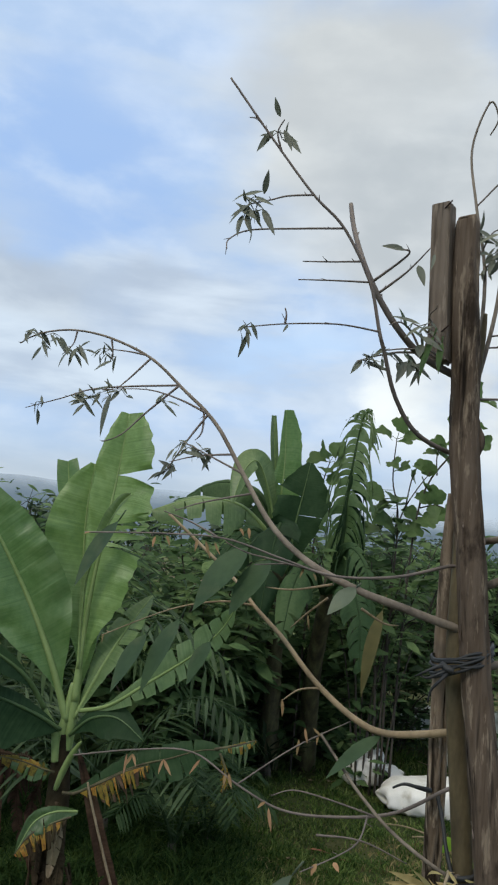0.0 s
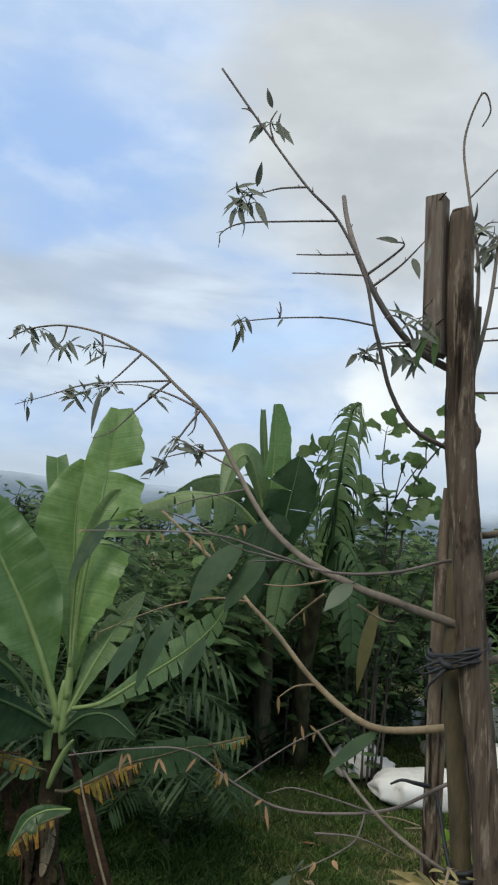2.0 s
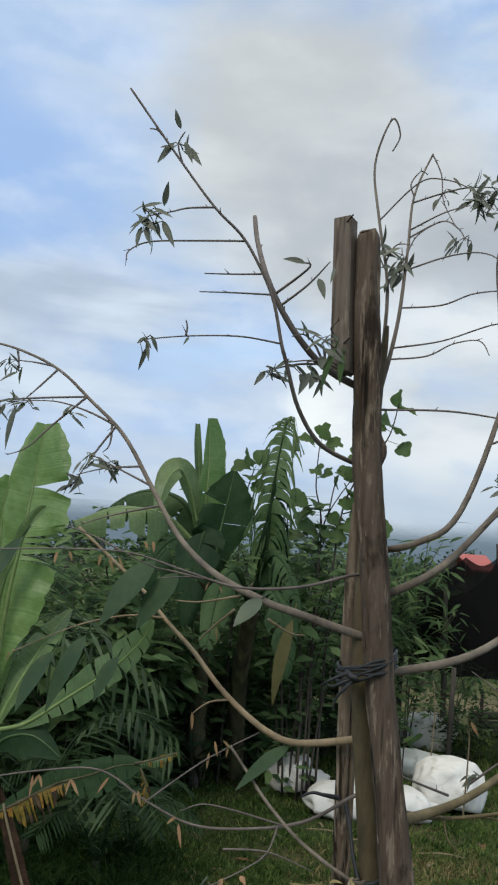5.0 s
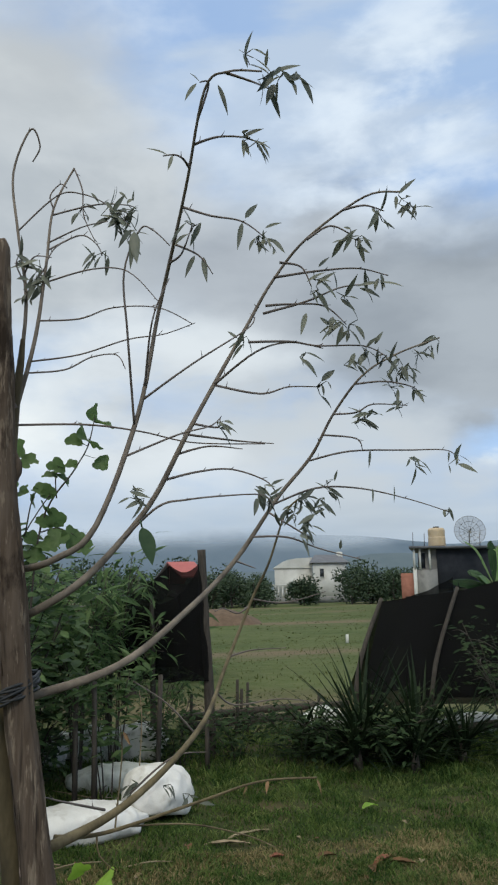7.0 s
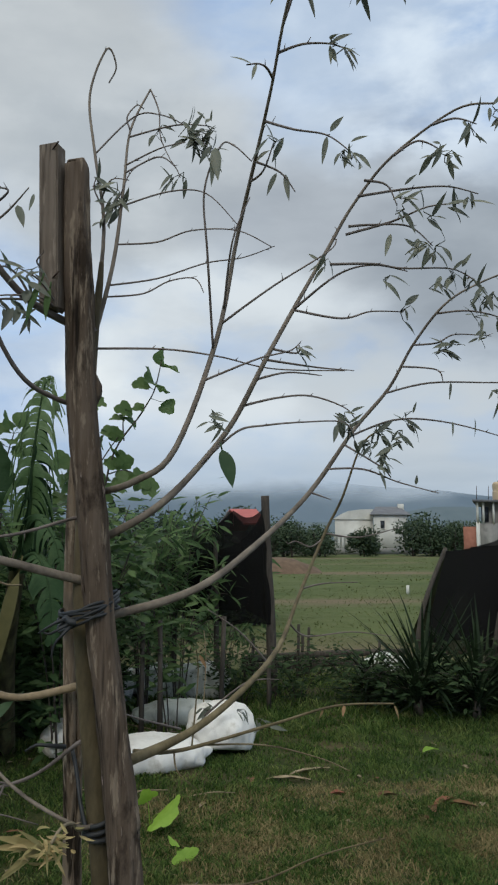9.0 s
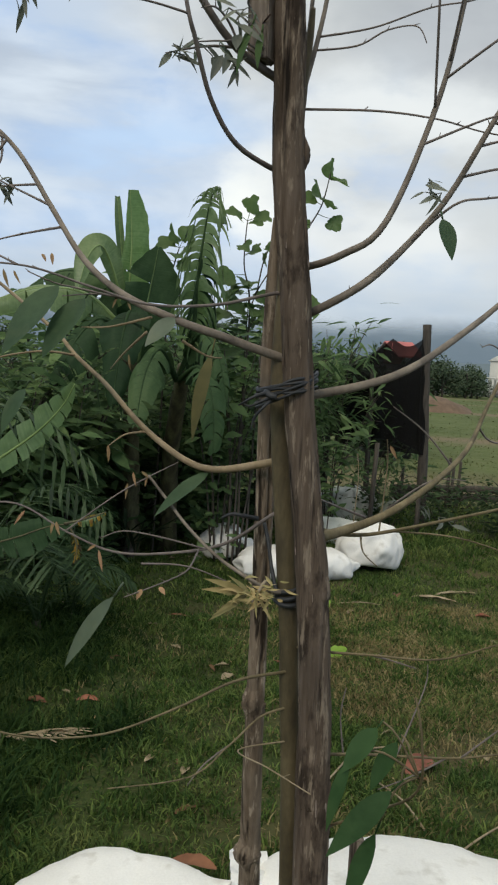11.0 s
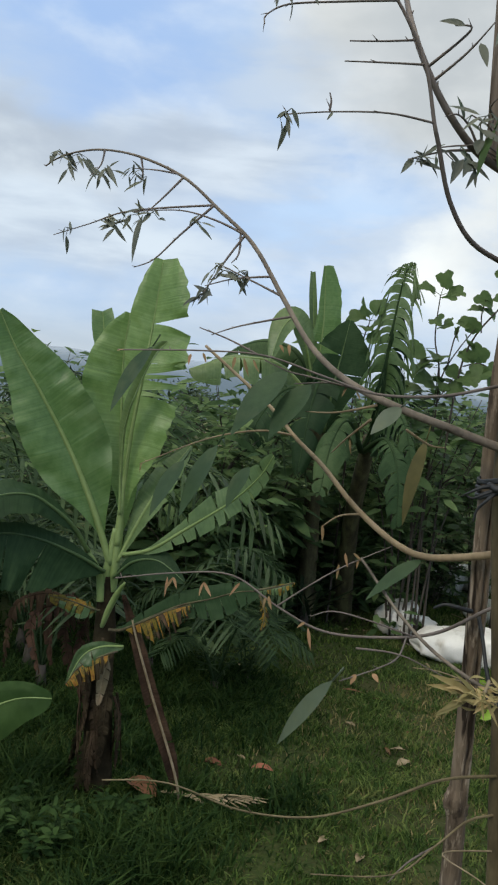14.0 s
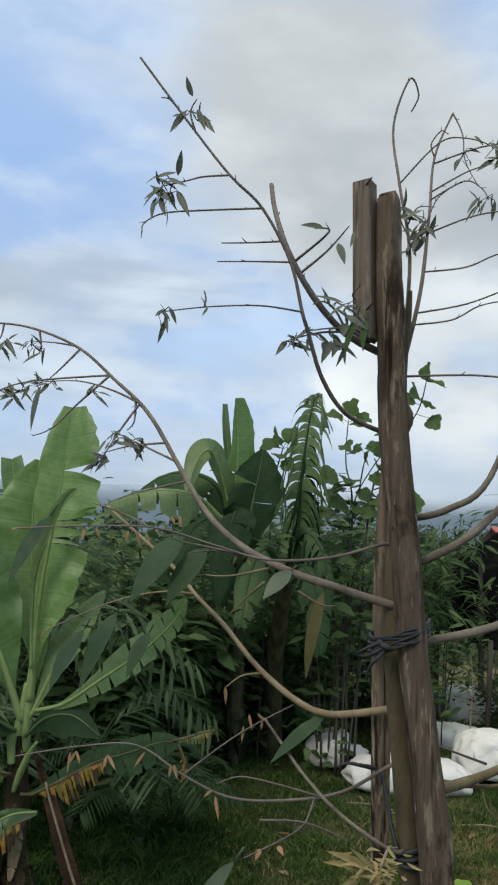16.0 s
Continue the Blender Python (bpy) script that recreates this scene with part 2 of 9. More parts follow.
def stake_material(name, dark, mid, pale, weathered):
    """Old round wood: long grain streaks, dark drying cracks, pale places where the bark has flaked off, grey weathering in patches."""
    m = bpy.data.materials.new(name)
    m.use_nodes = True
    nt = m.node_tree
    bsdf = nt.nodes["Principled BSDF"]
    N, L = nt.nodes.new, nt.links.new
    tc = N("ShaderNodeTexCoord")

    def tex(s, stretch, detail=5.0, rough=0.6):
        mp, n = N("ShaderNodeMapping"), N("ShaderNodeTexNoise")
        mp.inputs["Scale"].default_value = stretch
        L(tc.outputs["Object"], mp.inputs[0])
        n.inputs["Scale"].default_value, n.inputs["Detail"].default_value, n.inputs["Roughness"].default_value = s, detail, rough
        L(mp.outputs[0], n.inputs["Vector"])
        return n.outputs["Fac"]

    def rng(v, a, b, lo=0.0, hi=1.0):
        r = N("ShaderNodeMapRange")
        for k, x in zip(("From Min", "From Max", "To Min", "To Max"), (a, b, lo, hi)):
            r.inputs[k].default_value = x
        L(v, r.inputs["Value"])
        return r.outputs[0]

    def mix(f, a, b):
        x = N("ShaderNodeMix")
        x.data_type = "RGBA"
        L(f, x.inputs["Factor"])
        for k, v in ((x.inputs[6], a), (x.inputs[7], b)):
            if isinstance(v, tuple):
                k.default_value = (*v, 1)
            else:
                L(v, k)
        return x.outputs[2]

    grain = tex(95, (1, 1, 0.07), 6.0)
    crack = tex(48, (1, 1, 0.045), 3.0)
    flake = tex(64, (1, 1, 0.16), 4.0, 0.7)
    patch = tex(5, (1, 1, 0.7), 4.0)
    col = mix(rng(grain, 0.34, 0.68), dark, mid)
    col = mix(rng(patch, 0.34, 0.58, 0.0, 0.85), col, mix(rng(grain, 0.35, 0.7), mid, weathered))
    col = mix(rng(tex(17, (1, 1, 0.42), 5.0, 0.65), 0.55, 0.64, 0.0, 0.8), col, tuple(c * 0.75 for c in dark))
    col = mix(rng(flake, 0.55, 0.64, 0.0, 0.85), col, pale)
    col = mix(rng(crack, 0.42, 0.34, 0.0, 0.92), col, tuple(c * 0.28 for c in dark))
    L(col, bsdf.inputs["Base Color"])
    bsdf.inputs["Roughness"].default_value, bsdf.inputs["Specular IOR Level"].default_value = 0.9, 0.15
    hsum = N("ShaderNodeMath")
    hsum.operation = "MULTIPLY_ADD"
    L(rng(crack, 0.34, 0.46), hsum.inputs[0])
    hsum.inputs[1].default_value = 0.8
    L(grain, hsum.inputs[2])
    b = N("ShaderNodeBump")
    b.inputs["Strength"].default_value, b.inputs["Distance"].default_value = 0.9, 0.004
    L(hsum.outputs[0], b.inputs["Height"])
    L(b.outputs[0], bsdf.inputs["Normal"])
    return m


M_STAKE = stake_material("weathered_stake_wood", (0.030, 0.021, 0.015), (0.096, 0.069, 0.049), (0.25, 0.198, 0.146), (0.160, 0.125, 0.097))
M_OLDSTAKE = stake_material("cracked_pale_stake_wood", (0.045, 0.031, 0.021), (0.165, 0.122, 0.084), (0.40, 0.325, 0.245), (0.27, 0.215, 0.160))
M_FLAKE = material("pale_flaked_wood", [(0.14, 0.112, 0.09), (0.25, 0.207, 0.17)], 30, 0.92, 0.6, 140, (2, 2, 0.6), spread=0.5, spec=0.1)
M_BOARD = stake_material("sawn_grey_board", (0.085, 0.066, 0.052), (0.170, 0.135, 0.105), (0.25, 0.205, 0.165), (0.215, 0.180, 0.150))
M_TRUNK = material("olive_brown_trunk_bark", [(0.034, 0.026, 0.012), (0.072, 0.055, 0.026), (0.125, 0.098, 0.050)], 11, 0.75, 0.4, 80, (2, 2, 0.7), blotch=((0.035, 0.026, 0.015), 15, 0.6))
M_BARK = material("green_tan_bark", [(0.066, 0.052, 0.026), (0.128, 0.100, 0.050), (0.205, 0.165, 0.092)], 11, 0.72, 0.4, 80, (2, 2, 0.7), blotch=((0.05, 0.037, 0.022), 15, 0.6))
M_BRANCH = material("grey_tan_bark", [(0.085, 0.069, 0.054), (0.165, 0.135, 0.106), (0.245, 0.204, 0.158)], 14, 0.75, 0.4, 90, (1.5, 1.5, 1), blotch=((0.065, 0.053, 0.042), 22, 0.5))
M_TAN = material("smooth_tan_bark", [(0.135, 0.098, 0.055), (0.245, 0.182, 0.105), (0.32, 0.245, 0.155)], 12, 0.65, 0.3, 80, (1.5, 1.5, 1), blotch=((0.13, 0.10, 0.06), 14, 0.5))
M_TWIG = material("dark_twig_bark", [(0.100, 0.082, 0.074), (0.200, 0.165, 0.145)], 20, 0.7, 0.2, 90)
M_LEAF = material("grey_green_leaf", [(0.090, 0.100, 0.078), (0.125, 0.140, 0.105), (0.165, 0.172, 0.125)], 18, 0.5, 0.15, 70,
                  through_light=0.25, spread=0.35)
M_BIGLEAF = material("broad_dark_leaf", [(0.030, 0.060, 0.026), (0.056, 0.098, 0.044)], 14, 0.5, 0.2, 70, through_light=0.25, spec=0.25,
                     blotch=((0.10, 0.125, 0.06), 20, 0.45))
M_DRYLEAF = material("dry_buff_leaf", [(0.17, 0.098, 0.045), (0.31, 0.21, 0.105)], 20, 0.8, 0.2, 70, through_light=0.2, spread=0.4)
M_TUFT = material("dead_straw_leaf", [(0.21, 0.165, 0.060), (0.42, 0.35, 0.165)], 20, 0.8, 0.2, 70, through_light=0.25, spread=0.35)
M_OLIVE = material("olive_dying_leaf", [(0.075, 0.07, 0.022), (0.14, 0.12, 0.04)], 14, 0.7, 0.2, 60, through_light=0.2)
M_DEEPLEAF = material("deep_green_leaf", [(0.018, 0.046, 0.014), (0.036, 0.078, 0.026)], 14, 0.6, 0.2, 70, through_light=0.2, spec=0.12, blotch=((0.05, 0.09, 0.03), 20, 0.4))
M_PALELEAF = material("pale_grey_leaf", [(0.085, 0.115, 0.075), (0.135, 0.17, 0.11)], 14, 0.5, 0.15, 70, through_light=0.2, blotch=((0.16, 0.18, 0.09), 20, 0.4))
M_REDDRY = material("fallen_red_leaf", [(0.092, 0.038, 0.018), (0.205, 0.092, 0.044)], 14, 0.8, 0.3, 60, spread=0.35)
M_BANANA = material("banana_leaf", [(0.080, 0.165, 0.043), (0.138, 0.245, 0.071), (0.230, 0.345, 0.128)], 2.6, 0.40, 0.45, 40, (1, 1, 1), through_light=0.36, spread=0.22, vein=0.32, spec=0.55,
                    blotch=((0.19, 0.26, 0.10), 3.2, 0.5))
# Darker copies of banana_leaf: shade among the leaves is put into these colours.
M_BANDARK = material("shade_dark_banana_leaf", [(0.015, 0.036, 0.014), (0.032, 0.066, 0.026), (0.056, 0.098, 0.040)], 3.0, 0.6, 0.25, 40, through_light=0.2, spread=0.4, spec=0.15, vein=0.30)
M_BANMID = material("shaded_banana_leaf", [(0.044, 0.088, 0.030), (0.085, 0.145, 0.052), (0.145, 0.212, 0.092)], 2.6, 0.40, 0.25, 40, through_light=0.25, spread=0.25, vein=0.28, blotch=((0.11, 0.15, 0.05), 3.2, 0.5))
M_BANRIB = material("banana_midrib", [(0.15, 0.225, 0.07), (0.25, 0.335, 0.13)], 5, 0.5, 0.1, 40, through_light=0.1)
M_BANYEL = material("yellow_banana_leaf", [(0.05, 0.055, 0.016), (0.28, 0.19, 0.022), (0.19, 0.085, 0.02)], 40, 0.65, 0.2, 90, through_light=0.35, spread=0.5, island=True,
                    blotch=((0.045, 0.024, 0.012), 60, 0.9), vein=0.6)
M_DEADBAN = material("dead_banana_leaf", [(0.016, 0.012, 0.008), (0.042, 0.031, 0.019), (0.095, 0.070, 0.042)], 9, 0.85, 0.4, 40, through_light=0.1, spread=0.4, spec=0.08, vein=0.4)
# Red-brown dead leaf, its tones lowered to hold the shade it hangs in.
M_BROWNBAN = material("red_brown_dead_leaf", [(0.020, 0.013, 0.009), (0.050, 0.031, 0.021), (0.095, 0.060, 0.038)], 9, 0.85, 0.4, 40, through_light=0.1, spread=0.4, spec=0.08, vein=0.4)
M_STEM = material("banana_stem", [(0.028, 0.022, 0.014), (0.070, 0.060, 0.030), (0.13, 0.135, 0.06)], 5, 0.7, 0.5, 50, (4, 4, 1))
M_HEDGE = material("hedge_leaf", [(0.058, 0.106, 0.042), (0.100, 0.168, 0.066), (0.150, 0.222, 0.098)], 6, 0.6, 0.1, 40, through_light=0.45, spread=0.45, island=True, spec=0.10)
M_EDGE = material("dull_shrub_leaf", [(0.022, 0.040, 0.018), (0.038, 0.064, 0.028), (0.058, 0.090, 0.042)], 6, 0.7, 0.1, 40, through_light=0.3, spread=0.4, island=True, spec=0.06)
M_WEED = material("weed_leaf", [(0.022, 0.052, 0.014), (0.050, 0.098, 0.028)], 8, 0.6, 0.1, 40, through_light=0.35, spread=0.4, island=True, spec=0.12)
M_PALE = material("pale_shrub_leaf", [(0.056, 0.106, 0.038), (0.108, 0.178, 0.064)], 8, 0.45, 0.1, 40, through_light=0.5, spread=0.35, island=True, spec=0.2)
M_LIME = material("lime_leaf", [(0.20, 0.36, 0.035), (0.30, 0.48, 0.07)], 8, 0.45, 0.15, 60, through_light=0.4)
M_PALM = material("palm_leaf", [(0.022, 0.048, 0.019), (0.050, 0.088, 0.038)], 6, 0.6, 0.1, 40, through_light=0.3, spread=0.4, island=True, spec=0.12)
M_YUCCA = material("spiky_leaf", [(0.010, 0.021, 0.009), (0.024, 0.040, 0.018)], 6, 0.6, 0.1, 40, through_light=0.15, spread=0.4, spec=0.12)
M_FARTREE = material("far_tree_leaf", [(0.025, 0.05, 0.024), (0.055, 0.085, 0.04)], 1.5, 0.7, 0.1, 12, through_light=0.2, spread=0.35, island=True)
M_SACK = material("white_woven_sack", [(0.60, 0.59, 0.56), (0.78, 0.77, 0.735)], 5, 0.6, 0.3, 160, blotch=((0.30, 0.27, 0.21), 11, 0.6))
M_SACKDIRTY = material("grubby_woven_sack", [(0.42, 0.44, 0.40), (0.66, 0.68, 0.64)], 6, 0.6, 0.3, 160, blotch=((0.12, 0.13, 0.08), 7, 0.85))
M_ROPE = material("black_rubber_strip", [(0.012, 0.013, 0.014), (0.03, 0.032, 0.034)], 20, 0.6, 0.3, 90)
M_IRON = material("rusty_iron", [(0.03, 0.02, 0.016), (0.09, 0.055, 0.04)], 30, 0.7, 0.3, 90, metal=0.6)
M_DARKPOLE = material("dark_weathered_pole", [(0.034, 0.029, 0.024), (0.085, 0.072, 0.058)], 8, 0.9, 0.6, 50, (6, 6, 1))
M_STRAW = material("dry_stalk", [(0.15, 0.115, 0.065), (0.29, 0.235, 0.15)], 20, 0.8, 0.2, 80, spread=0.25, island=True)
M_PLASTER = material("pale_plaster", [(0.52, 0.51, 0.46), (0.66, 0.65, 0.60)], 0.7, 0.85, 0.1, 6, blotch=((0.38, 0.36, 0.31), 0.5, 0.5))
M_GREYROOF = material("grey_roof", [(0.10, 0.105, 0.12), (0.17, 0.175, 0.19)], 1.2, 0.8, 0.1, 9)
M_BRICK = material("raw_brick", [(0.25, 0.10, 0.065), (0.36, 0.16, 0.11)], 3, 0.9, 0.2, 14)
M_CONCRETE = material("raw_concrete", [(0.18, 0.18, 0.17), (0.29, 0.28, 0.26)], 1.5, 0.9, 0.2, 12, blotch=((0.12, 0.12, 0.11), 1.3, 0.6))
M_TANK = material("beige_plastic", [(0.46, 0.35, 0.22), (0.56, 0.44, 0.29)], 2, 0.5, 0.05, 12)
M_GLASS = material("dark_window", [(0.02, 0.024, 0.03), (0.05, 0.055, 0.065)], 2, 0.15, 0.0, 9)
M_STEEL = material("grey_metal", [(0.20, 0.21, 0.22), (0.34, 0.35, 0.36)], 4, 0.5, 0.1, 20, metal=0.5)
M_REDROOF = material("red_sheet_roof", [(0.34, 0.07, 0.06), (0.50, 0.13, 0.11)], 2, 0.6, 0.1, 14)
M_CLAD = material("dark_wall_cloth", [(0.022, 0.025, 0.032), (0.045, 0.049, 0.058)], 1.2, 0.9, 0.1, 9, spec=0.1)
M_HUT = material("dark_hut_boards", [(0.02, 0.018, 0.017), (0.05, 0.045, 0.04)], 4, 0.9, 0.3, 20, (4, 4, 1))
M_SOIL = material("bare_soil", [(0.085, 0.056, 0.036), (0.165, 0.112, 0.074)], 3, 0.95, 0.5, 20)
M_WHITE = material("white_plastic", [(0.60, 0.62, 0.62), (0.78, 0.79, 0.79)], 9, 0.5, 0.2, 60)
# Distance haze is painted into both hill colours as a pale blue-grey.
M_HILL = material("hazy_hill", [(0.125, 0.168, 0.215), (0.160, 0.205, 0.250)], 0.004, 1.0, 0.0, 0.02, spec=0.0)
M_HILLNEAR = material("hazy_near_hill", [(0.110, 0.145, 0.165), (0.150, 0.185, 0.205)], 0.006, 1.0, 0.0, 0.03, spec=0.0)


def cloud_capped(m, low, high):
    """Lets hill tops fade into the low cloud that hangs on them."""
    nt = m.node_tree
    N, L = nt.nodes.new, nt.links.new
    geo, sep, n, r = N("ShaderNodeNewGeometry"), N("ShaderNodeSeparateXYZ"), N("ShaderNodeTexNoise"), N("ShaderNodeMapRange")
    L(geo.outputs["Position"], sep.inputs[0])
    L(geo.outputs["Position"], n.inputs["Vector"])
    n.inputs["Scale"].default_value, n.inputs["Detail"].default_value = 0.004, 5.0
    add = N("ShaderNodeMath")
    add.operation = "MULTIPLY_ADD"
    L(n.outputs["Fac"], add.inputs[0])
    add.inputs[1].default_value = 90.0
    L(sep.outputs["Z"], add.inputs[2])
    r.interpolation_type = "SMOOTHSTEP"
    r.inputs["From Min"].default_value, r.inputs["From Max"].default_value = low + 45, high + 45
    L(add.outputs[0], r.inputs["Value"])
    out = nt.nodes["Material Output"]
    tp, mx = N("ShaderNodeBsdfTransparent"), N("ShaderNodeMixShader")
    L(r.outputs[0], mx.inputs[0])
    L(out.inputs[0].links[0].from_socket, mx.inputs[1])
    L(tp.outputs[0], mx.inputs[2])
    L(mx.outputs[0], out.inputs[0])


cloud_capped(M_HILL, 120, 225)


def net_material():
    """Shade cloth: black knitted threads with fine gaps."""
    m = bpy.data.materials.new("black_shade_cloth")
    m.use_nodes = True
    nt = m.node_tree
    bsdf, out = nt.nodes["Principled BSDF"], nt.nodes["Material Output"]
    N, L = nt.nodes.new, nt.links.new
    bsdf.inputs["Base Color"].default_value = (0.009, 0.009, 0.009, 1)
    bsdf.inputs["Roughness"].default_value, bsdf.inputs["Specular IOR Level"].default_value = 0.9, 0.05
    tc, n = N("ShaderNodeTexCoord"), N("ShaderNodeTexNoise")
    n.inputs["Scale"].default_value, n.inputs["Detail"].default_value = 2.2, 4.0
    L(tc.outputs["Object"], n.inputs["Vector"])
    r = N("ShaderNodeMapRange")
    r.inputs["From Min"].default_value, r.inputs["From Max"].default_value = 0.3, 0.75
    r.inputs["To Min"].default_value, r.inputs["To Max"].default_value = 0.03, 0.17
    L(n.outputs["Fac"], r.inputs["Value"])
    tp, mx = N("ShaderNodeBsdfTransparent"), N("ShaderNodeMixShader")
    L(r.outputs[0], mx.inputs[0])
    L(bsdf.outputs[0], mx.inputs[1])
    L(tp.outputs[0], mx.inputs[2])
    L(mx.outputs[0], out.inputs[0])
    return m


M_NET = net_material()


def ground_material():
    """Mown grass near by with worn, dry patches; open field further off with bare earth."""
    m = bpy.data.materials.new("grass_ground")
    m.use_nodes = True
    nt = m.node_tree
    bsdf = nt.nodes["Principled BSDF"]
    N, L = nt.nodes.new, nt.links.new
    geo = N("ShaderNodeNewGeometry")

    def tex(s, d=6.0, stretch=(1, 1, 1)):
        mp, n = N("ShaderNodeMapping"), N("ShaderNodeTexNoise")
        mp.inputs["Scale"].default_value = stretch
        L(geo.outputs["Position"], mp.inputs[0])
        n.inputs["Scale"].default_value, n.inputs["Detail"].default_value = s, d
        L(mp.outputs[0], n.inputs["Vector"])
        return n.outputs["Fac"]

    def rng(v, a, b, lo=0.0, hi=1.0):
        r = N("ShaderNodeMapRange")
        for k, x in zip(("From Min", "From Max", "To Min", "To Max"), (a, b, lo, hi)):
            r.inputs[k].default_value = x
        L(v, r.inputs["Value"])
        return r.outputs[0]

    def mix(f, a, b):
        x = N("ShaderNodeMix")
        x.data_type = "RGBA"
        L(f, x.inputs["Factor"])
        for s, v in ((x.inputs[6], a), (x.inputs[7], b)):
            if isinstance(v, tuple):
                s.default_value = (*v, 1)
            else:
                L(v, s)
        return x.outputs[2]

    sep = N("ShaderNodeSeparateXYZ")
    L(geo.outputs["Position"], sep.inputs[0])
    near = mix(rng(tex(2.2), 0.3, 0.7), (0.020, 0.034, 0.009), (0.042, 0.062, 0.018))
    near = mix(rng(tex(45.0, 3.0), 0.4, 0.7, 0.0, 0.6), near, (0.065, 0.068, 0.026))
    trodden = N("ShaderNodeMath")
    trodden.operation = "MULTIPLY"
    L(rng(tex(1.3), 0.44, 0.60), trodden.inputs[0])
    L(rng(sep.outputs["X"], -0.5, 0.9, 0.15, 0.8), trodden.inputs[1])
    near = mix(trodden.outputs[0], near, (0.088, 0.070, 0.036))
    field = mix(rng(tex(0.25), 0.35, 0.65), (0.056, 0.080, 0.024), (0.096, 0.120, 0.042))
    field = mix(rng(tex(2.5, 4.0), 0.4, 0.7, 0.0, 0.6), field, (0.135, 0.145, 0.065))
    field = mix(rng(tex(0.5, 6.0, (0.4, 1.0, 1)), 0.52, 0.68, 0.0, 0.7), field, (0.055, 0.085, 0.024))
    field = mix(rng(tex(0.09, 6.0, (0.5, 1.6, 1)), 0.52, 0.62, 0.0, 0.85), field, (0.170, 0.130, 0.085))
    col = mix(rng(sep.outputs["Y"], 7.6, 8.6), near, field)
    L(col, bsdf.inputs["Base Color"])
    bsdf.inputs["Roughness"].default_value = 0.95
    bsdf.inputs["Specular IOR Level"].default_value = 0.15
    b = N("ShaderNodeBump")
    b.inputs["Strength"].default_value, b.inputs["Distance"].default_value = 0.8, 0.03
    L(tex(30.0, 4.0), b.inputs["Height"])
    L(b.outputs[0], bsdf.inputs["Normal"])
    return m


M_GROUND = ground_material()
M_GRASS = material("grass_blades", [(0.034, 0.070, 0.015), (0.078, 0.134, 0.034), (0.155, 0.190, 0.066)], 3.4, 0.7, 0.0, 18, through_light=0.42, spread=0.6, island=True, spec=0.14)
# Rank grass, with the shade beneath the banana plant painted into its darker tones.
M_RANK = material("rank_grass_blades", [(0.016, 0.040, 0.010), (0.042, 0.084, 0.021)], 2.6, 0.7, 0.0, 14, through_light=0.35, spread=0.55, island=True, spec=0.12)
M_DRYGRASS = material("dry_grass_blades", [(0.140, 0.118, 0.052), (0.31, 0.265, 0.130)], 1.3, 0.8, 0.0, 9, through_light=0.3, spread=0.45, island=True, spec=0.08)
M_FIELDGRASS = material("field_grass_blades", [(0.064, 0.086, 0.026), (0.088, 0.108, 0.036), (0.115, 0.122, 0.050)], 0.35, 0.9, 0.0, 3, through_light=0.4, spread=0.15, island=True, spec=0.03)


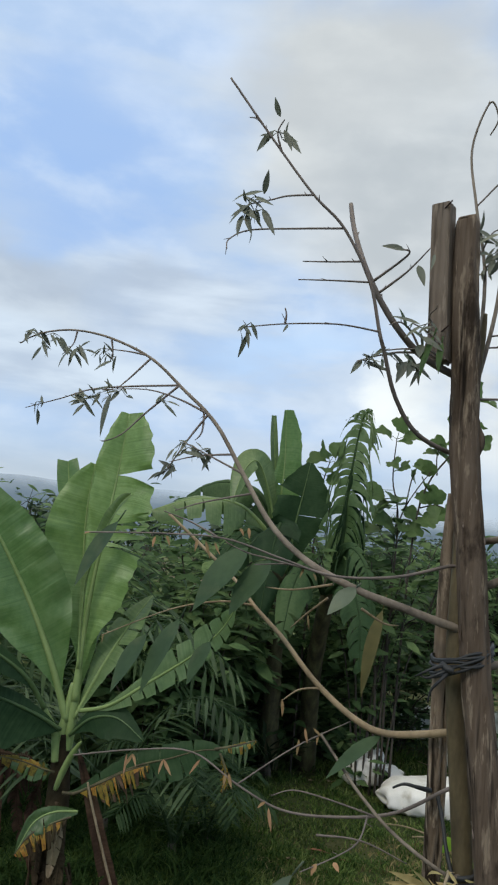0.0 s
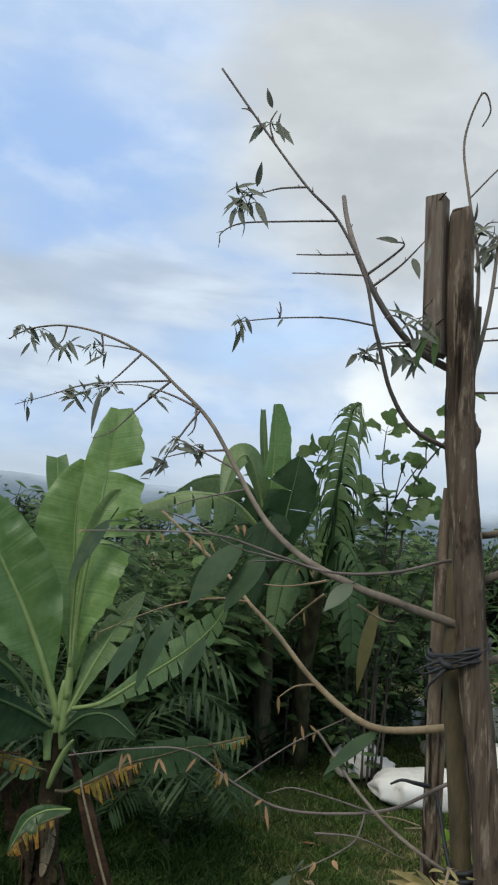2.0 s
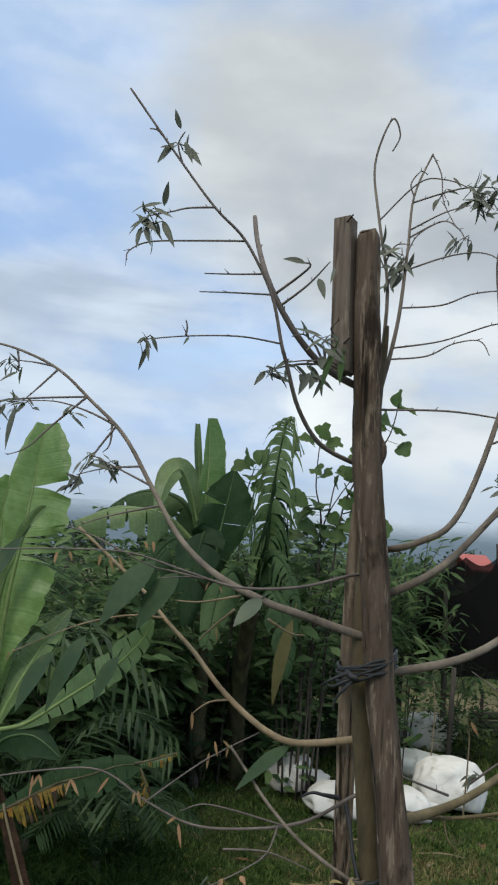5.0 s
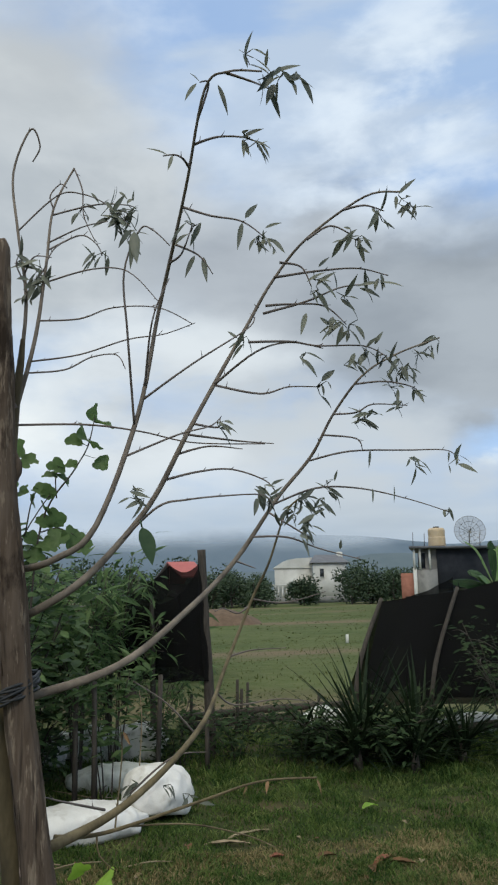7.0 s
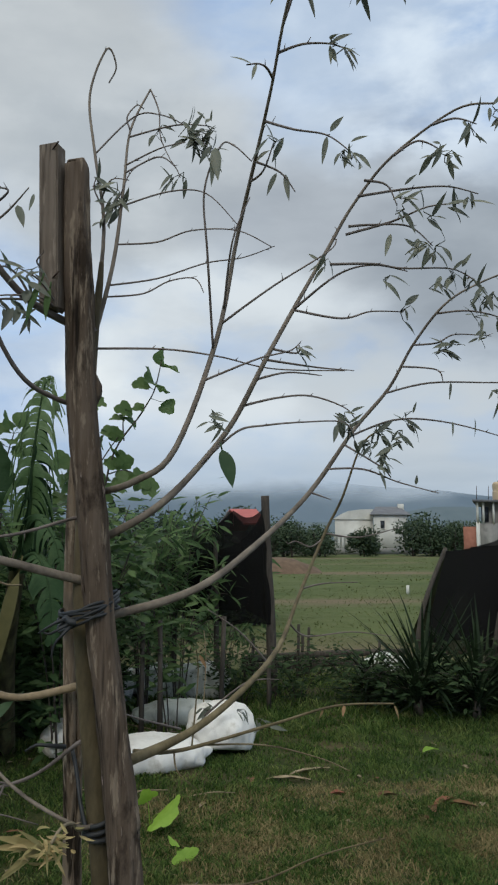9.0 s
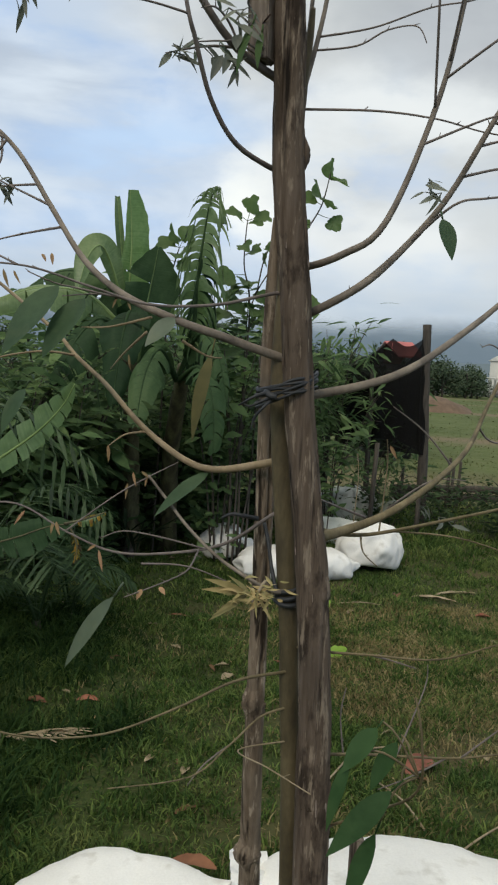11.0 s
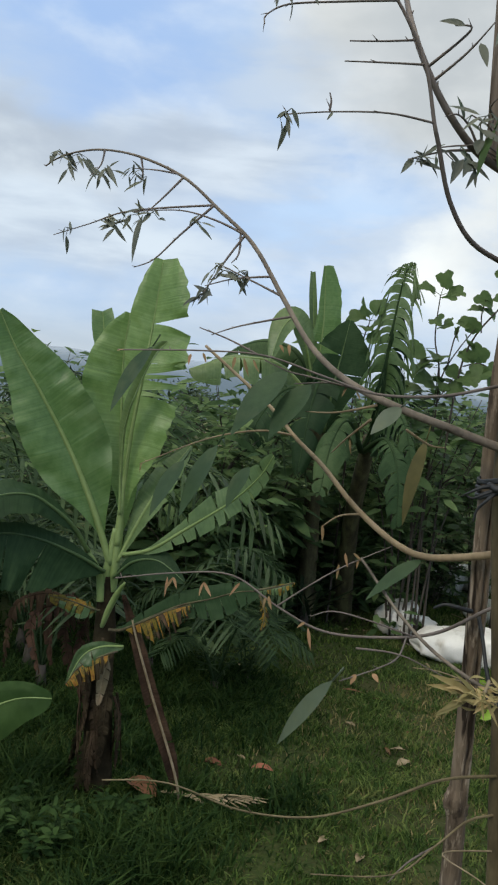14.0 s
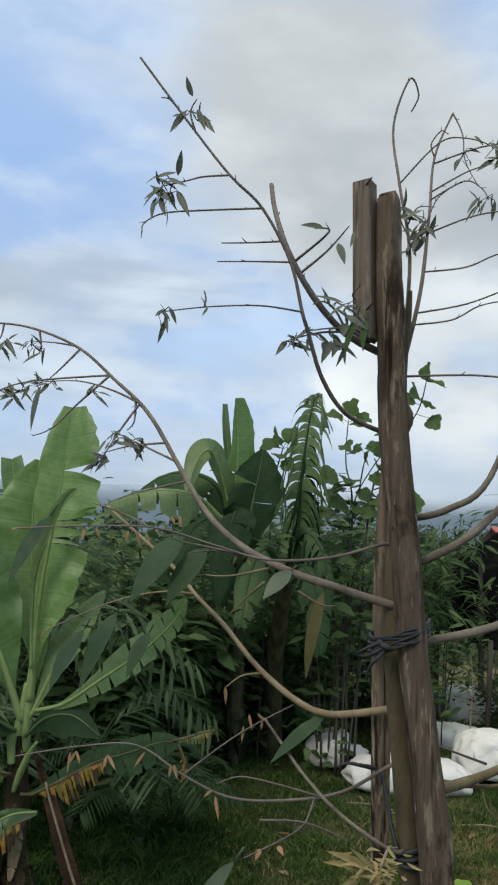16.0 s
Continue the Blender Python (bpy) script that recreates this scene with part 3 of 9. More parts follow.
# ---- mesh tools ----
class Shape:
    """Vertices and faces that become one mesh."""

    def __init__(self):
        self.v, self.f = [], []

    def add(self, verts, faces):
        k = len(self.v)
        self.v.extend([tuple(p) for p in verts])
        self.f.extend([tuple(i + k for i in f) for f in faces])
        return self

    def box(self, a, b, m=None):
        (x0, y0, z0), (x1, y1, z1) = a, b
        v = [Vector(p) for p in ((x0, y0, z0), (x1, y0, z0), (x1, y1, z0), (x0, y1, z0), (x0, y0, z1), (x1, y0, z1), (x1, y1, z1), (x0, y1, z1))]
        if m is not None:
            v = [m @ p for p in v]
        return self.add(v, [(3, 2, 1, 0), (4, 5, 6, 7), (0, 1, 5, 4), (1, 2, 6, 5), (2, 3, 7, 6), (3, 0, 4, 7)])

    def tube(self, pts, radii, sides=8, steps=6, rough=0.0, seed=0, ends=True):
        """A round limb along a smooth line through pts. radii: at the start and the end, or one for each point."""
        line, n = smooth(pts, steps), len(pts)
        if len(radii) == 2:
            radii = [radii[0] + (radii[1] - radii[0]) * i / (n - 1) for i in range(n)]
        rad = np.interp(np.linspace(0, n - 1, len(line)), range(n), radii)
        rng = random.Random(seed)
        up = Vector((0.3, 0.9, 0.2))
        verts = []
        for i, p in enumerate(line):
            d = (line[min(i + 1, len(line) - 1)] - line[max(i - 1, 0)]).normalized()
            a = (up - d * up.dot(d)).normalized()
            b = d.cross(a)
            up = a
            for k in range(sides):
                t = 2 * math.pi * k / sides
                r = rad[i] * (1 + (rough * (noise.noise(Vector((p.x * 14 + 9 * math.cos(t) + seed, p.y * 14 + 9 * math.sin(t), p.z * 9))) * 1.4
                                            + rng.uniform(-0.25, 0.25)) if rough else 0))
                verts.append(p + (a * math.cos(t) + b * math.sin(t)) * r)
        m = len(line)
        faces = [(i * sides + k, i * sides + (k + 1) % sides, (i + 1) * sides + (k + 1) % sides, (i + 1) * sides + k)
                 for i in range(m - 1) for k in range(sides)]
        if ends:
            faces += [tuple(range(sides - 1, -1, -1)), tuple((m - 1) * sides + k for k in range(sides))]
        return self.add(verts, faces)

    def leaf(self, base, tip, width, face=(0, -0.6, 0.8), droop=0.15, fold=0.25, n=5, belly=0.42):
        """A pointed leaf from base to tip. face: the way its upper side looks."""
        base, tip = Vector(base), Vector(tip)
        d = tip - base
        length = d.length
        d.normalize()
        up = Vector(face)
        up = (up - d * up.dot(d))
        up = up.normalized() if up.length > 1e-3 else d.orthogonal().normalized()
        side = d.cross(up)
        verts, faces = [], []
        for i in range(n + 1):
            s = i / n
            w = width / 2 * (math.sin(math.pi * s ** (0.75 if belly < 0.5 else 1.2)) ** 0.9 if 0 < s < 1 else 0.02)
            p = base + d * (length * s) + up * (droop * length * (s - s * s) * 1.2)
            verts += [p - side * w + up * fold * w, p, p + side * w + up * fold * w]
        for i in range(n):
            a = 3 * i
            faces += [(a, a + 1, a + 4, a + 3), (a + 1, a + 2, a + 5, a + 4)]
        return self.add(verts, faces)


def smooth(pts, steps=6):
    """Points of a smooth line through the given ones."""
    p = [Vector(q) for q in pts]
    if len(p) < 3 or steps < 2:
        return p
    out = []
    for i in range(len(p) - 1):
        a, b, c, d = p[max(i - 1, 0)], p[i], p[i + 1], p[min(i + 2, len(p) - 1)]
        for k in range(steps):
            t = k / steps
            out.append(0.5 * (2 * b + (c - a) * t + (2 * a - 5 * b + 4 * c - d) * t * t + (3 * b - a - 3 * c + d) * t ** 3))
    out.append(p[-1])
    return out


def mesh_object(name, shape, mat, flat=False):
    me = bpy.data.meshes.new(name)
    me.from_pydata(shape.v, [], shape.f)
    me.update()
    if not flat:
        me.shade_smooth()
    me.materials.append(mat)
    return new(name, me)


def part(name, shape, mat, parent, label="", flat=False):
    root = parent.parent or parent
    root = root.parent or root
    moved = Shape()
    moved.v, moved.f = [tuple(Vector(p) - root.location) for p in shape.v], shape.f
    ob = mesh_object(name, moved, mat, flat)
    ob.parent = parent
    return tagged(ob, label)


def thing(name, label, category, at=(0, 0, 0), group="", kind=""):
    ob = new(name)
    ob.location = at
    ob.empty_display_size = 0.1
    return tagged(ob, label, category, group, kind)


def solo(name, shape, mat, label, category, group="", kind="", flat=False):
    return tagged(mesh_object(name, shape, mat, flat), label, category, group, kind)


# ---- ground and distance ----
def build_ground():
    """One sheet, fine near by and coarse to the horizon, with slight unevenness."""
    xs = sorted({*np.linspace(-4, 7, 56).round(3), *np.linspace(-60, 60, 25).round(2), -2500.0, -600.0, -200.0, 200.0, 600.0, 2500.0})
    ys = sorted({*np.linspace(-4, 12, 70).round(3), *np.linspace(14, 140, 22).round(2), -2500.0, -400.0, -60.0, -12.0, 300.0, 900.0, 2600.0})
    s = Shape()
    verts = []
    for y in ys:
        for x in xs:
            near = abs(x) < 8 and -5 < y < 13
            z = 0.035 * noise.noise(Vector((x * 0.9, y * 0.9, 0))) + 0.012 * noise.noise(Vector((x * 4, y * 4, 3))) if near else 0.0
            verts.append((x, y, z - 0.01))
    n = len(xs)
    s.add(verts, [(j * n + i, j * n + i + 1, (j + 1) * n + i + 1, (j + 1) * n + i) for j in range(len(ys) - 1) for i in range(n - 1)])
    solo("ground", s, M_GROUND, "grassy ground with worn dry patches running into an open green field", "ground", kind="structure")


def ground_z(x, y):
    return 0.035 * noise.noise(Vector((x * 0.9, y * 0.9, 0))) + 0.012 * noise.noise(Vector((x * 4, y * 4, 3))) - 0.01


def build_hills():
    def ridge(name, mat, dist, prof, label, lump):
        s = Shape()
        verts = []
        az = np.arange(-75, 96, 1.0)
        for a in az:
            top = np.interp(a, [p[0] for p in prof], [p[1] for p in prof]) + lump * noise.noise(Vector((a * 0.18, dist, 0))) + 0.3 * lump * noise.noise(Vector((a * 0.8, dist, 0)))
            x, y = dist * math.sin(radians(a)), dist * math.cos(radians(a))
            h = dist * math.tan(radians(max(top, 0.2)))
            verts += [(x, y, -5), (x * 1.05, y * 1.05, h * 0.6), (x * 1.12, y * 1.12, h * 1.12)]
        s.add(verts, [(3 * i + k, 3 * i + 3 + k, 3 * i + 4 + k, 3 * i + 1 + k) for i in range(len(az) - 1) for k in range(2)])
        solo(name, s, mat, label, "hills", kind="structure")

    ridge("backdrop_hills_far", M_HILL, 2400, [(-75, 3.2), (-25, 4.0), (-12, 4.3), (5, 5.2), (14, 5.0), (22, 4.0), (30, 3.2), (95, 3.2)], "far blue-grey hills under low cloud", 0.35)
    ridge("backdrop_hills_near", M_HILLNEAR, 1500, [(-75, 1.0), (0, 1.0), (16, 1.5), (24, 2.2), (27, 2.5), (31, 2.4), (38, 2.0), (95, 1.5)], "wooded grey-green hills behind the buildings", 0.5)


build_ground()
build_hills()


# ---- the tied young tree ----
TREE = thing("young_tree", "young half-bare tree with tan bark tied to two stakes", "tree", (0.13, 0.02, 0))
rng = random.Random(4)


def spray(p, size, r, count=5):
    """A few narrow hanging leaves on short stalks round one place."""
    s, p = Shape(), Vector(p)
    main = r.uniform(0, 2 * math.pi)
    for _ in range(count):
        a = main + r.uniform(-1.6, 1.6)
        d = Vector((math.cos(a), math.sin(a) * 0.7, r.choice((-1.6, -1.1, -0.7, -0.3, 0.7)) * r.uniform(0.6, 1.2))).normalized()
        q = p + Vector((r.uniform(-1, 1), r.uniform(-1, 1), r.uniform(-1, 0.7))) * 0.014
        length = size * r.uniform(0.45, 1.2)
        s.tube([p, q], (0.0010, 0.0007), 4, 1)
        s.leaf(q, q + d * length, length * r.uniform(0.16, 0.28), (r.uniform(-1, 1), -0.8, 0.5), 0.14, 0.3, 5)
    return s


def buds(line, r0, every, seed):
    """Small alternate spurs along a twig."""
    r, s, pts = random.Random(seed), Shape(), smooth(line, 6)
    for i in range(2, len(pts) - 1, every):
        d = (pts[i + 1] - pts[i]).normalized()
        side = Vector((r.uniform(-1, 1), r.uniform(-1, 1), r.uniform(-0.2, 1))).normalized()
        s.tube([pts[i], pts[i] + (d + side).normalized() * r.uniform(0.005, 0.014)], (r0 * 0.7, r0 * 0.2), 4, 1)
    return s


def branch(points, r0, r1, mat=None, twigs=(), sprays=(), singles=(), seed=0, label="", dry=False):
    """A limb that thins out quickly, with its side twigs, sprays of small leaves, and single leaves given by base, tip and width."""
    r = random.Random(seed)
    root = min(smooth(TRUNK, 12), key=lambda p: (p - Vector(points[0])).length)
    if (root - Vector(points[0])).length < 0.06:
        points = [root, *points]
    n = len(points)
    r0 *= 0.80
    radii = [r1 + (r0 - r1) * (1 - i / (n - 1)) ** 1.45 for i in range(n)]
    radii[0] *= 1.25
    s = Shape().tube(points, radii, 9, 6, 0.07, seed)
    b = buds(points, max(r1, 0.002), 9, seed)
    limb = part("branch", s.add(b.v, b.f), mat or M_BRANCH, TREE, label)
    course = smooth(points, 8)
    for k, line in enumerate(twigs):
        near = min(course, key=lambda p: (p - Vector(line[0])).length)
        if (near - Vector(line[0])).length < 0.09:
            line = [near, *line[1:]]
        t = Shape().tube(line, (max(0.0018, min(r0 * 0.32, 0.0027)), 0.0009), 6, 6, 0.06, seed + k)
        b = buds(line, 0.0015, 5, seed + k)
        part("twig", t.add(b.v, b.f), (mat or M_BRANCH) if dry else M_TWIG, limb)
    for p in sprays:
        part("leaf_spray", spray(p, 0.041, r, r.randint(4, 6)), M_DRYLEAF if dry else M_LEAF, limb)
    for base, tip, w in singles:
        lf = Shape().leaf(base, tip, w * (0.68 if dry else 1.0), (r.uniform(-0.5, 0.5), -0.9, 0.5), 0.10, 0.35, 6)
        part("leaf", lf, M_DRYLEAF if dry else M_LEAF, limb)
    return limb


def big_leaf(base, tip, width, face, parent=None, mat=None, label="broad grey-green leaf"):
    s = Shape().leaf(base, tip, width, face, 0.12, 0.18, 9)
    d = (Vector(tip) - Vector(base)) * 0.18
    s.tube([Vector(base) - d, Vector(base)], (0.0016, 0.0014), 5, 1)
    return part("leaf", s, mat or M_BIGLEAF, parent or TREE, label)


TRUNK = [(0.105, 0.022, -0.02), (0.080, 0.016, 0.65), (0.068, 0.010, 0.86), (0.054, 0.008, 1.06), (0.035, 0.006, 1.25), (0.017, 0.008, 1.43),
         (0.016, 0.014, 1.62), (0.016, 0.022, 1.82), (0.024, 0.026, 1.95), (0.031, 0.028, 2.02), (0.034, 0.030, 2.07)]
part("trunk", Shape().tube(TRUNK, [0.0165, 0.016, 0.0155, 0.0165, 0.0165, 0.016, 0.0155, 0.014, 0.009, 0.0065, 0.004], 14, 8, 0.07, 3), M_TRUNK, TREE, "smooth olive-brown trunk")

# limbs
branch([(0.039, 0.020, 1.657), (0.096, -0.050, 1.672), (0.159, -0.070, 1.725), (0.233, -0.040, 1.925), (0.268, -0.040, 2.109), (0.282, -0.140, 2.220), (0.287, -0.220, 2.284), (0.294, -0.320, 2.381), (0.324, -0.350, 2.396), (0.372, -0.370, 2.391)],
       0.0092, 0.0015, seed=11,
       twigs=[[(0.220, -0.100, 1.913), (0.203, -0.118, 2.041), (0.194, -0.136, 2.145), (0.218, -0.154, 2.216), (0.237, -0.172, 2.209), (0.262, -0.190, 2.176)],
              [(0.247, -0.100, 1.959), (0.321, -0.087, 2.007), (0.425, -0.073, 2.082), (0.446, -0.060, 2.112)],
              [(0.280, -0.200, 2.218), (0.327, -0.210, 2.227), (0.378, -0.220, 2.218), (0.414, -0.230, 2.189)],
              [(0.290, -0.260, 2.315), (0.325, -0.270, 2.334), (0.365, -0.280, 2.334), (0.388, -0.290, 2.322)],
              [(0.280, -0.250, 2.273), (0.271, -0.257, 2.296), (0.256, -0.263, 2.297), (0.237, -0.270, 2.288)],
              [(0.293, -0.300, 2.348), (0.303, -0.310, 2.398), (0.286, -0.320, 2.392)],
              [(0.326, -0.330, 2.390), (0.365, -0.340, 2.393), (0.389, -0.350, 2.378)],
              [(0.266, -0.130, 2.138), (0.292, -0.145, 2.186), (0.307, -0.160, 2.233)],
              [(0.294, -0.140, 2.189), (0.320, -0.150, 2.182), (0.342, -0.160, 2.146)],
              [(0.251, -0.100, 1.989), (0.245, -0.115, 2.070), (0.272, -0.130, 2.144)],
              [(0.218, -0.080, 1.849), (0.297, -0.073, 1.882), (0.354, -0.067, 1.900), (0.377, -0.060, 1.918)]],
       sprays=[(0.352, -0.350, 2.431), (0.377, -0.360, 2.387), (0.410, -0.360, 2.403), (0.424, -0.360, 2.395), (0.372, -0.290, 2.326), (0.386, -0.290, 2.323), (0.419, -0.230, 2.185), (0.404, -0.230, 2.191), (0.309, -0.160, 2.230), (0.202, -0.150, 2.206), (0.225, -0.060, 1.789), (0.230, -0.060, 1.770)],
       singles=[((0.246, -0.270, 2.290), (0.208, -0.282, 2.290), 0.007),
                ((0.252, -0.270, 2.291), (0.242, -0.282, 2.256), 0.006),
                ((0.281, -0.320, 2.389), (0.259, -0.332, 2.346), 0.008),
                ((0.315, -0.320, 2.393), (0.327, -0.332, 2.333), 0.008),
                ((0.286, -0.320, 2.392), (0.267, -0.332, 2.396), 0.006),
                ((0.382, -0.360, 2.407), (0.382, -0.372, 2.431), 0.006),
                ((0.396, -0.360, 2.400), (0.435, -0.372, 2.411), 0.011),
                ((0.395, -0.360, 2.380), (0.376, -0.372, 2.333), 0.012),
                ((0.424, -0.360, 2.390), (0.426, -0.372, 2.358), 0.007),
                ((0.346, -0.360, 2.425), (0.335, -0.372, 2.419), 0.006),
                ((0.365, -0.290, 2.328), (0.395, -0.302, 2.340), 0.011),
                ((0.363, -0.290, 2.325), (0.360, -0.302, 2.283), 0.006),
                ((0.391, -0.290, 2.322), (0.403, -0.302, 2.289), 0.007),
                ((0.384, -0.220, 2.224), (0.403, -0.232, 2.246), 0.011),
                ((0.379, -0.220, 2.216), (0.366, -0.232, 2.160), 0.009),
                ((0.415, -0.230, 2.205), (0.441, -0.242, 2.212), 0.008),
                ((0.414, -0.230, 2.187), (0.400, -0.242, 2.155), 0.007),
                ((0.417, -0.230, 2.187), (0.430, -0.242, 2.173), 0.006),
                ((0.313, -0.150, 2.181), (0.293, -0.162, 2.133), 0.009),
                ((0.328, -0.150, 2.180), (0.331, -0.162, 2.128), 0.010),
                ((0.206, -0.170, 2.204), (0.209, -0.182, 2.142), 0.018),
                ((0.201, -0.170, 2.191), (0.198, -0.182, 2.131), 0.010)])
branch([(0.044, 0.000, 1.577), (0.129, -0.030, 1.627), (0.200, 0.000, 1.694), (0.269, 0.000, 1.784), (0.332, -0.030, 1.912), (0.454, 0.020, 2.123), (0.502, 0.000, 2.211), (0.555, -0.060, 2.280), (0.638, -0.150, 2.331), (0.686, -0.200, 2.321)],
       0.0105, 0.0018, seed=12,
       twigs=[[(0.420, -0.100, 2.049), (0.495, -0.107, 2.053), (0.546, -0.115, 2.046), (0.633, -0.123, 2.049), (0.674, -0.130, 2.030)],
              [(0.396, -0.080, 1.994), (0.436, -0.087, 2.035), (0.499, -0.093, 2.056), (0.563, -0.100, 2.047)],
              [(0.394, -0.060, 1.976), (0.450, -0.067, 1.964), (0.503, -0.073, 1.978), (0.562, -0.080, 1.979)],
              [(0.331, -0.020, 1.901), (0.381, -0.020, 1.909), (0.386, -0.020, 1.924)],
              [(0.322, -0.010, 1.888), (0.419, -0.015, 1.886), (0.489, -0.020, 1.882)],
              [(0.303, 0.000, 1.858), (0.366, -0.010, 1.875), (0.428, -0.020, 1.870)],
              [(0.286, 0.000, 1.806), (0.344, -0.012, 1.827), (0.404, -0.025, 1.831), (0.465, -0.038, 1.809), (0.483, -0.050, 1.780)],
              [(0.171, -0.030, 1.739), (0.267, -0.038, 1.760), (0.316, -0.046, 1.772), (0.385, -0.054, 1.779), (0.451, -0.062, 1.780), (0.469, -0.070, 1.759)],
              [(0.451, -0.110, 2.116), (0.494, -0.117, 2.120), (0.558, -0.123, 2.120), (0.598, -0.130, 2.085)],
              [(0.446, -0.110, 2.101), (0.526, -0.120, 2.127), (0.591, -0.130, 2.156), (0.646, -0.140, 2.163)],
              [(0.462, -0.130, 2.163), (0.543, -0.140, 2.179), (0.618, -0.150, 2.187), (0.672, -0.160, 2.174)],
              [(0.470, -0.140, 2.188), (0.509, -0.145, 2.181), (0.525, -0.150, 2.143)],
              [(0.516, -0.160, 2.228), (0.558, -0.170, 2.254), (0.597, -0.180, 2.235)],
              [(0.577, -0.180, 2.273), (0.618, -0.190, 2.291), (0.652, -0.200, 2.279)]],
       sprays=[(0.591, -0.180, 2.234), (0.602, -0.180, 2.228), (0.640, -0.200, 2.274), (0.694, -0.220, 2.285), (0.677, -0.220, 2.296), (0.528, -0.150, 2.159), (0.538, -0.150, 2.138), (0.631, -0.140, 2.150), (0.591, -0.140, 2.136), (0.587, -0.130, 2.090), (0.604, -0.130, 2.086), (0.570, -0.130, 2.078), (0.557, -0.120, 2.075), (0.652, -0.160, 2.166), (0.674, -0.130, 2.030), (0.635, -0.130, 2.039), (0.605, -0.130, 2.021), (0.529, -0.100, 2.036), (0.556, -0.080, 1.979), (0.381, -0.020, 1.916), (0.460, -0.050, 1.792), (0.467, -0.060, 1.765), (0.414, -0.090, 2.059)],
       singles=[((0.525, -0.120, 2.105), (0.508, -0.132, 2.057), 0.010),
                ((0.643, -0.140, 2.162), (0.631, -0.152, 2.179), 0.006),
                ((0.658, -0.160, 2.178), (0.652, -0.172, 2.137), 0.009),
                ((0.610, -0.180, 2.231), (0.598, -0.192, 2.202), 0.006),
                ((0.641, -0.200, 2.280), (0.610, -0.212, 2.232), 0.010),
                ((0.672, -0.210, 2.306), (0.663, -0.222, 2.272), 0.007),
                ((0.705, -0.220, 2.289), (0.687, -0.232, 2.250), 0.006),
                ((0.682, -0.220, 2.314), (0.681, -0.232, 2.326), 0.006),
                ((0.540, -0.150, 2.182), (0.558, -0.162, 2.198), 0.007),
                ((0.652, -0.130, 2.051), (0.665, -0.142, 2.073), 0.008),
                ((0.612, -0.130, 2.032), (0.591, -0.142, 1.998), 0.009),
                ((0.441, -0.060, 1.775), (0.431, -0.072, 1.741), 0.010),
                ((0.471, -0.050, 1.800), (0.492, -0.062, 1.809), 0.007)])
branch([(0.058, 0.030, 1.447), (0.211, 0.040, 1.491), (0.349, 0.150, 1.572), (0.488, 0.270, 1.679), (0.593, 0.280, 1.818), (0.669, 0.260, 1.911), (0.711, 0.220, 2.001), (0.759, 0.160, 2.077), (0.841, 0.150, 2.129), (0.947, 0.140, 2.172)],
       0.0110, 0.0018, seed=13,
       twigs=[[(0.641, 0.200, 1.896), (0.735, 0.192, 1.912), (0.871, 0.185, 1.917), (0.968, 0.178, 1.918), (0.994, 0.170, 1.893)],
              [(0.581, 0.200, 1.808), (0.652, 0.195, 1.829), (0.757, 0.190, 1.829), (0.877, 0.185, 1.804), (0.972, 0.180, 1.775)],
              [(0.669, 0.180, 1.943), (0.745, 0.180, 1.939), (0.760, 0.180, 1.914)],
              [(0.697, 0.180, 1.986), (0.746, 0.173, 1.996), (0.785, 0.167, 2.015), (0.866, 0.160, 2.014)],
              [(0.741, 0.160, 2.050), (0.812, 0.157, 2.066), (0.880, 0.153, 2.055), (0.893, 0.150, 2.031)],
              [(0.534, 0.220, 1.738), (0.589, 0.213, 1.725), (0.663, 0.207, 1.699), (0.752, 0.200, 1.676)],
              [(0.567, 0.210, 1.785), (0.625, 0.205, 1.730), (0.645, 0.200, 1.707)],
              [(0.495, 0.220, 1.691), (0.516, 0.210, 1.660)]],
       sprays=[(0.847, 0.150, 2.119), (0.868, 0.150, 2.109), (0.893, 0.140, 2.132), (0.832, 0.150, 2.098), (0.916, 0.140, 2.147), (0.855, 0.150, 2.090), (0.878, 0.150, 2.048), (0.852, 0.160, 2.023), (0.765, 0.170, 1.989), (0.750, 0.170, 1.978), (0.779, 0.170, 1.996), (0.822, 0.150, 2.052), (0.681, 0.200, 1.840), (0.693, 0.200, 1.828), (0.673, 0.200, 1.809), (0.658, 0.200, 1.790), (0.631, 0.200, 1.760), (0.644, 0.200, 1.772), (0.623, 0.200, 1.735), (0.614, 0.200, 1.809), (0.593, 0.200, 1.784), (0.883, 0.170, 1.889), (0.984, 0.170, 1.897), (0.939, 0.140, 2.169), (0.965, 0.180, 1.778)],
       singles=[((0.835, 0.140, 2.115), (0.805, 0.128, 2.071), 0.008),
                ((0.876, 0.140, 2.091), (0.867, 0.128, 2.054), 0.008),
                ((0.924, 0.140, 2.154), (0.917, 0.128, 2.116), 0.007),
                ((0.778, 0.180, 1.914), (0.767, 0.168, 1.871), 0.006),
                ((0.877, 0.170, 1.902), (0.887, 0.158, 1.874), 0.008),
                ((0.869, 0.170, 1.895), (0.852, 0.158, 1.874), 0.006),
                ((0.968, 0.170, 1.914), (0.957, 0.158, 1.886), 0.005),
                ((0.989, 0.170, 1.906), (0.976, 0.158, 1.878), 0.006),
                ((0.779, 0.180, 1.828), (0.772, 0.168, 1.793), 0.005),
                ((0.831, 0.180, 1.836), (0.822, 0.168, 1.793), 0.004),
                ((0.698, 0.200, 1.846), (0.702, 0.188, 1.870), 0.006)])
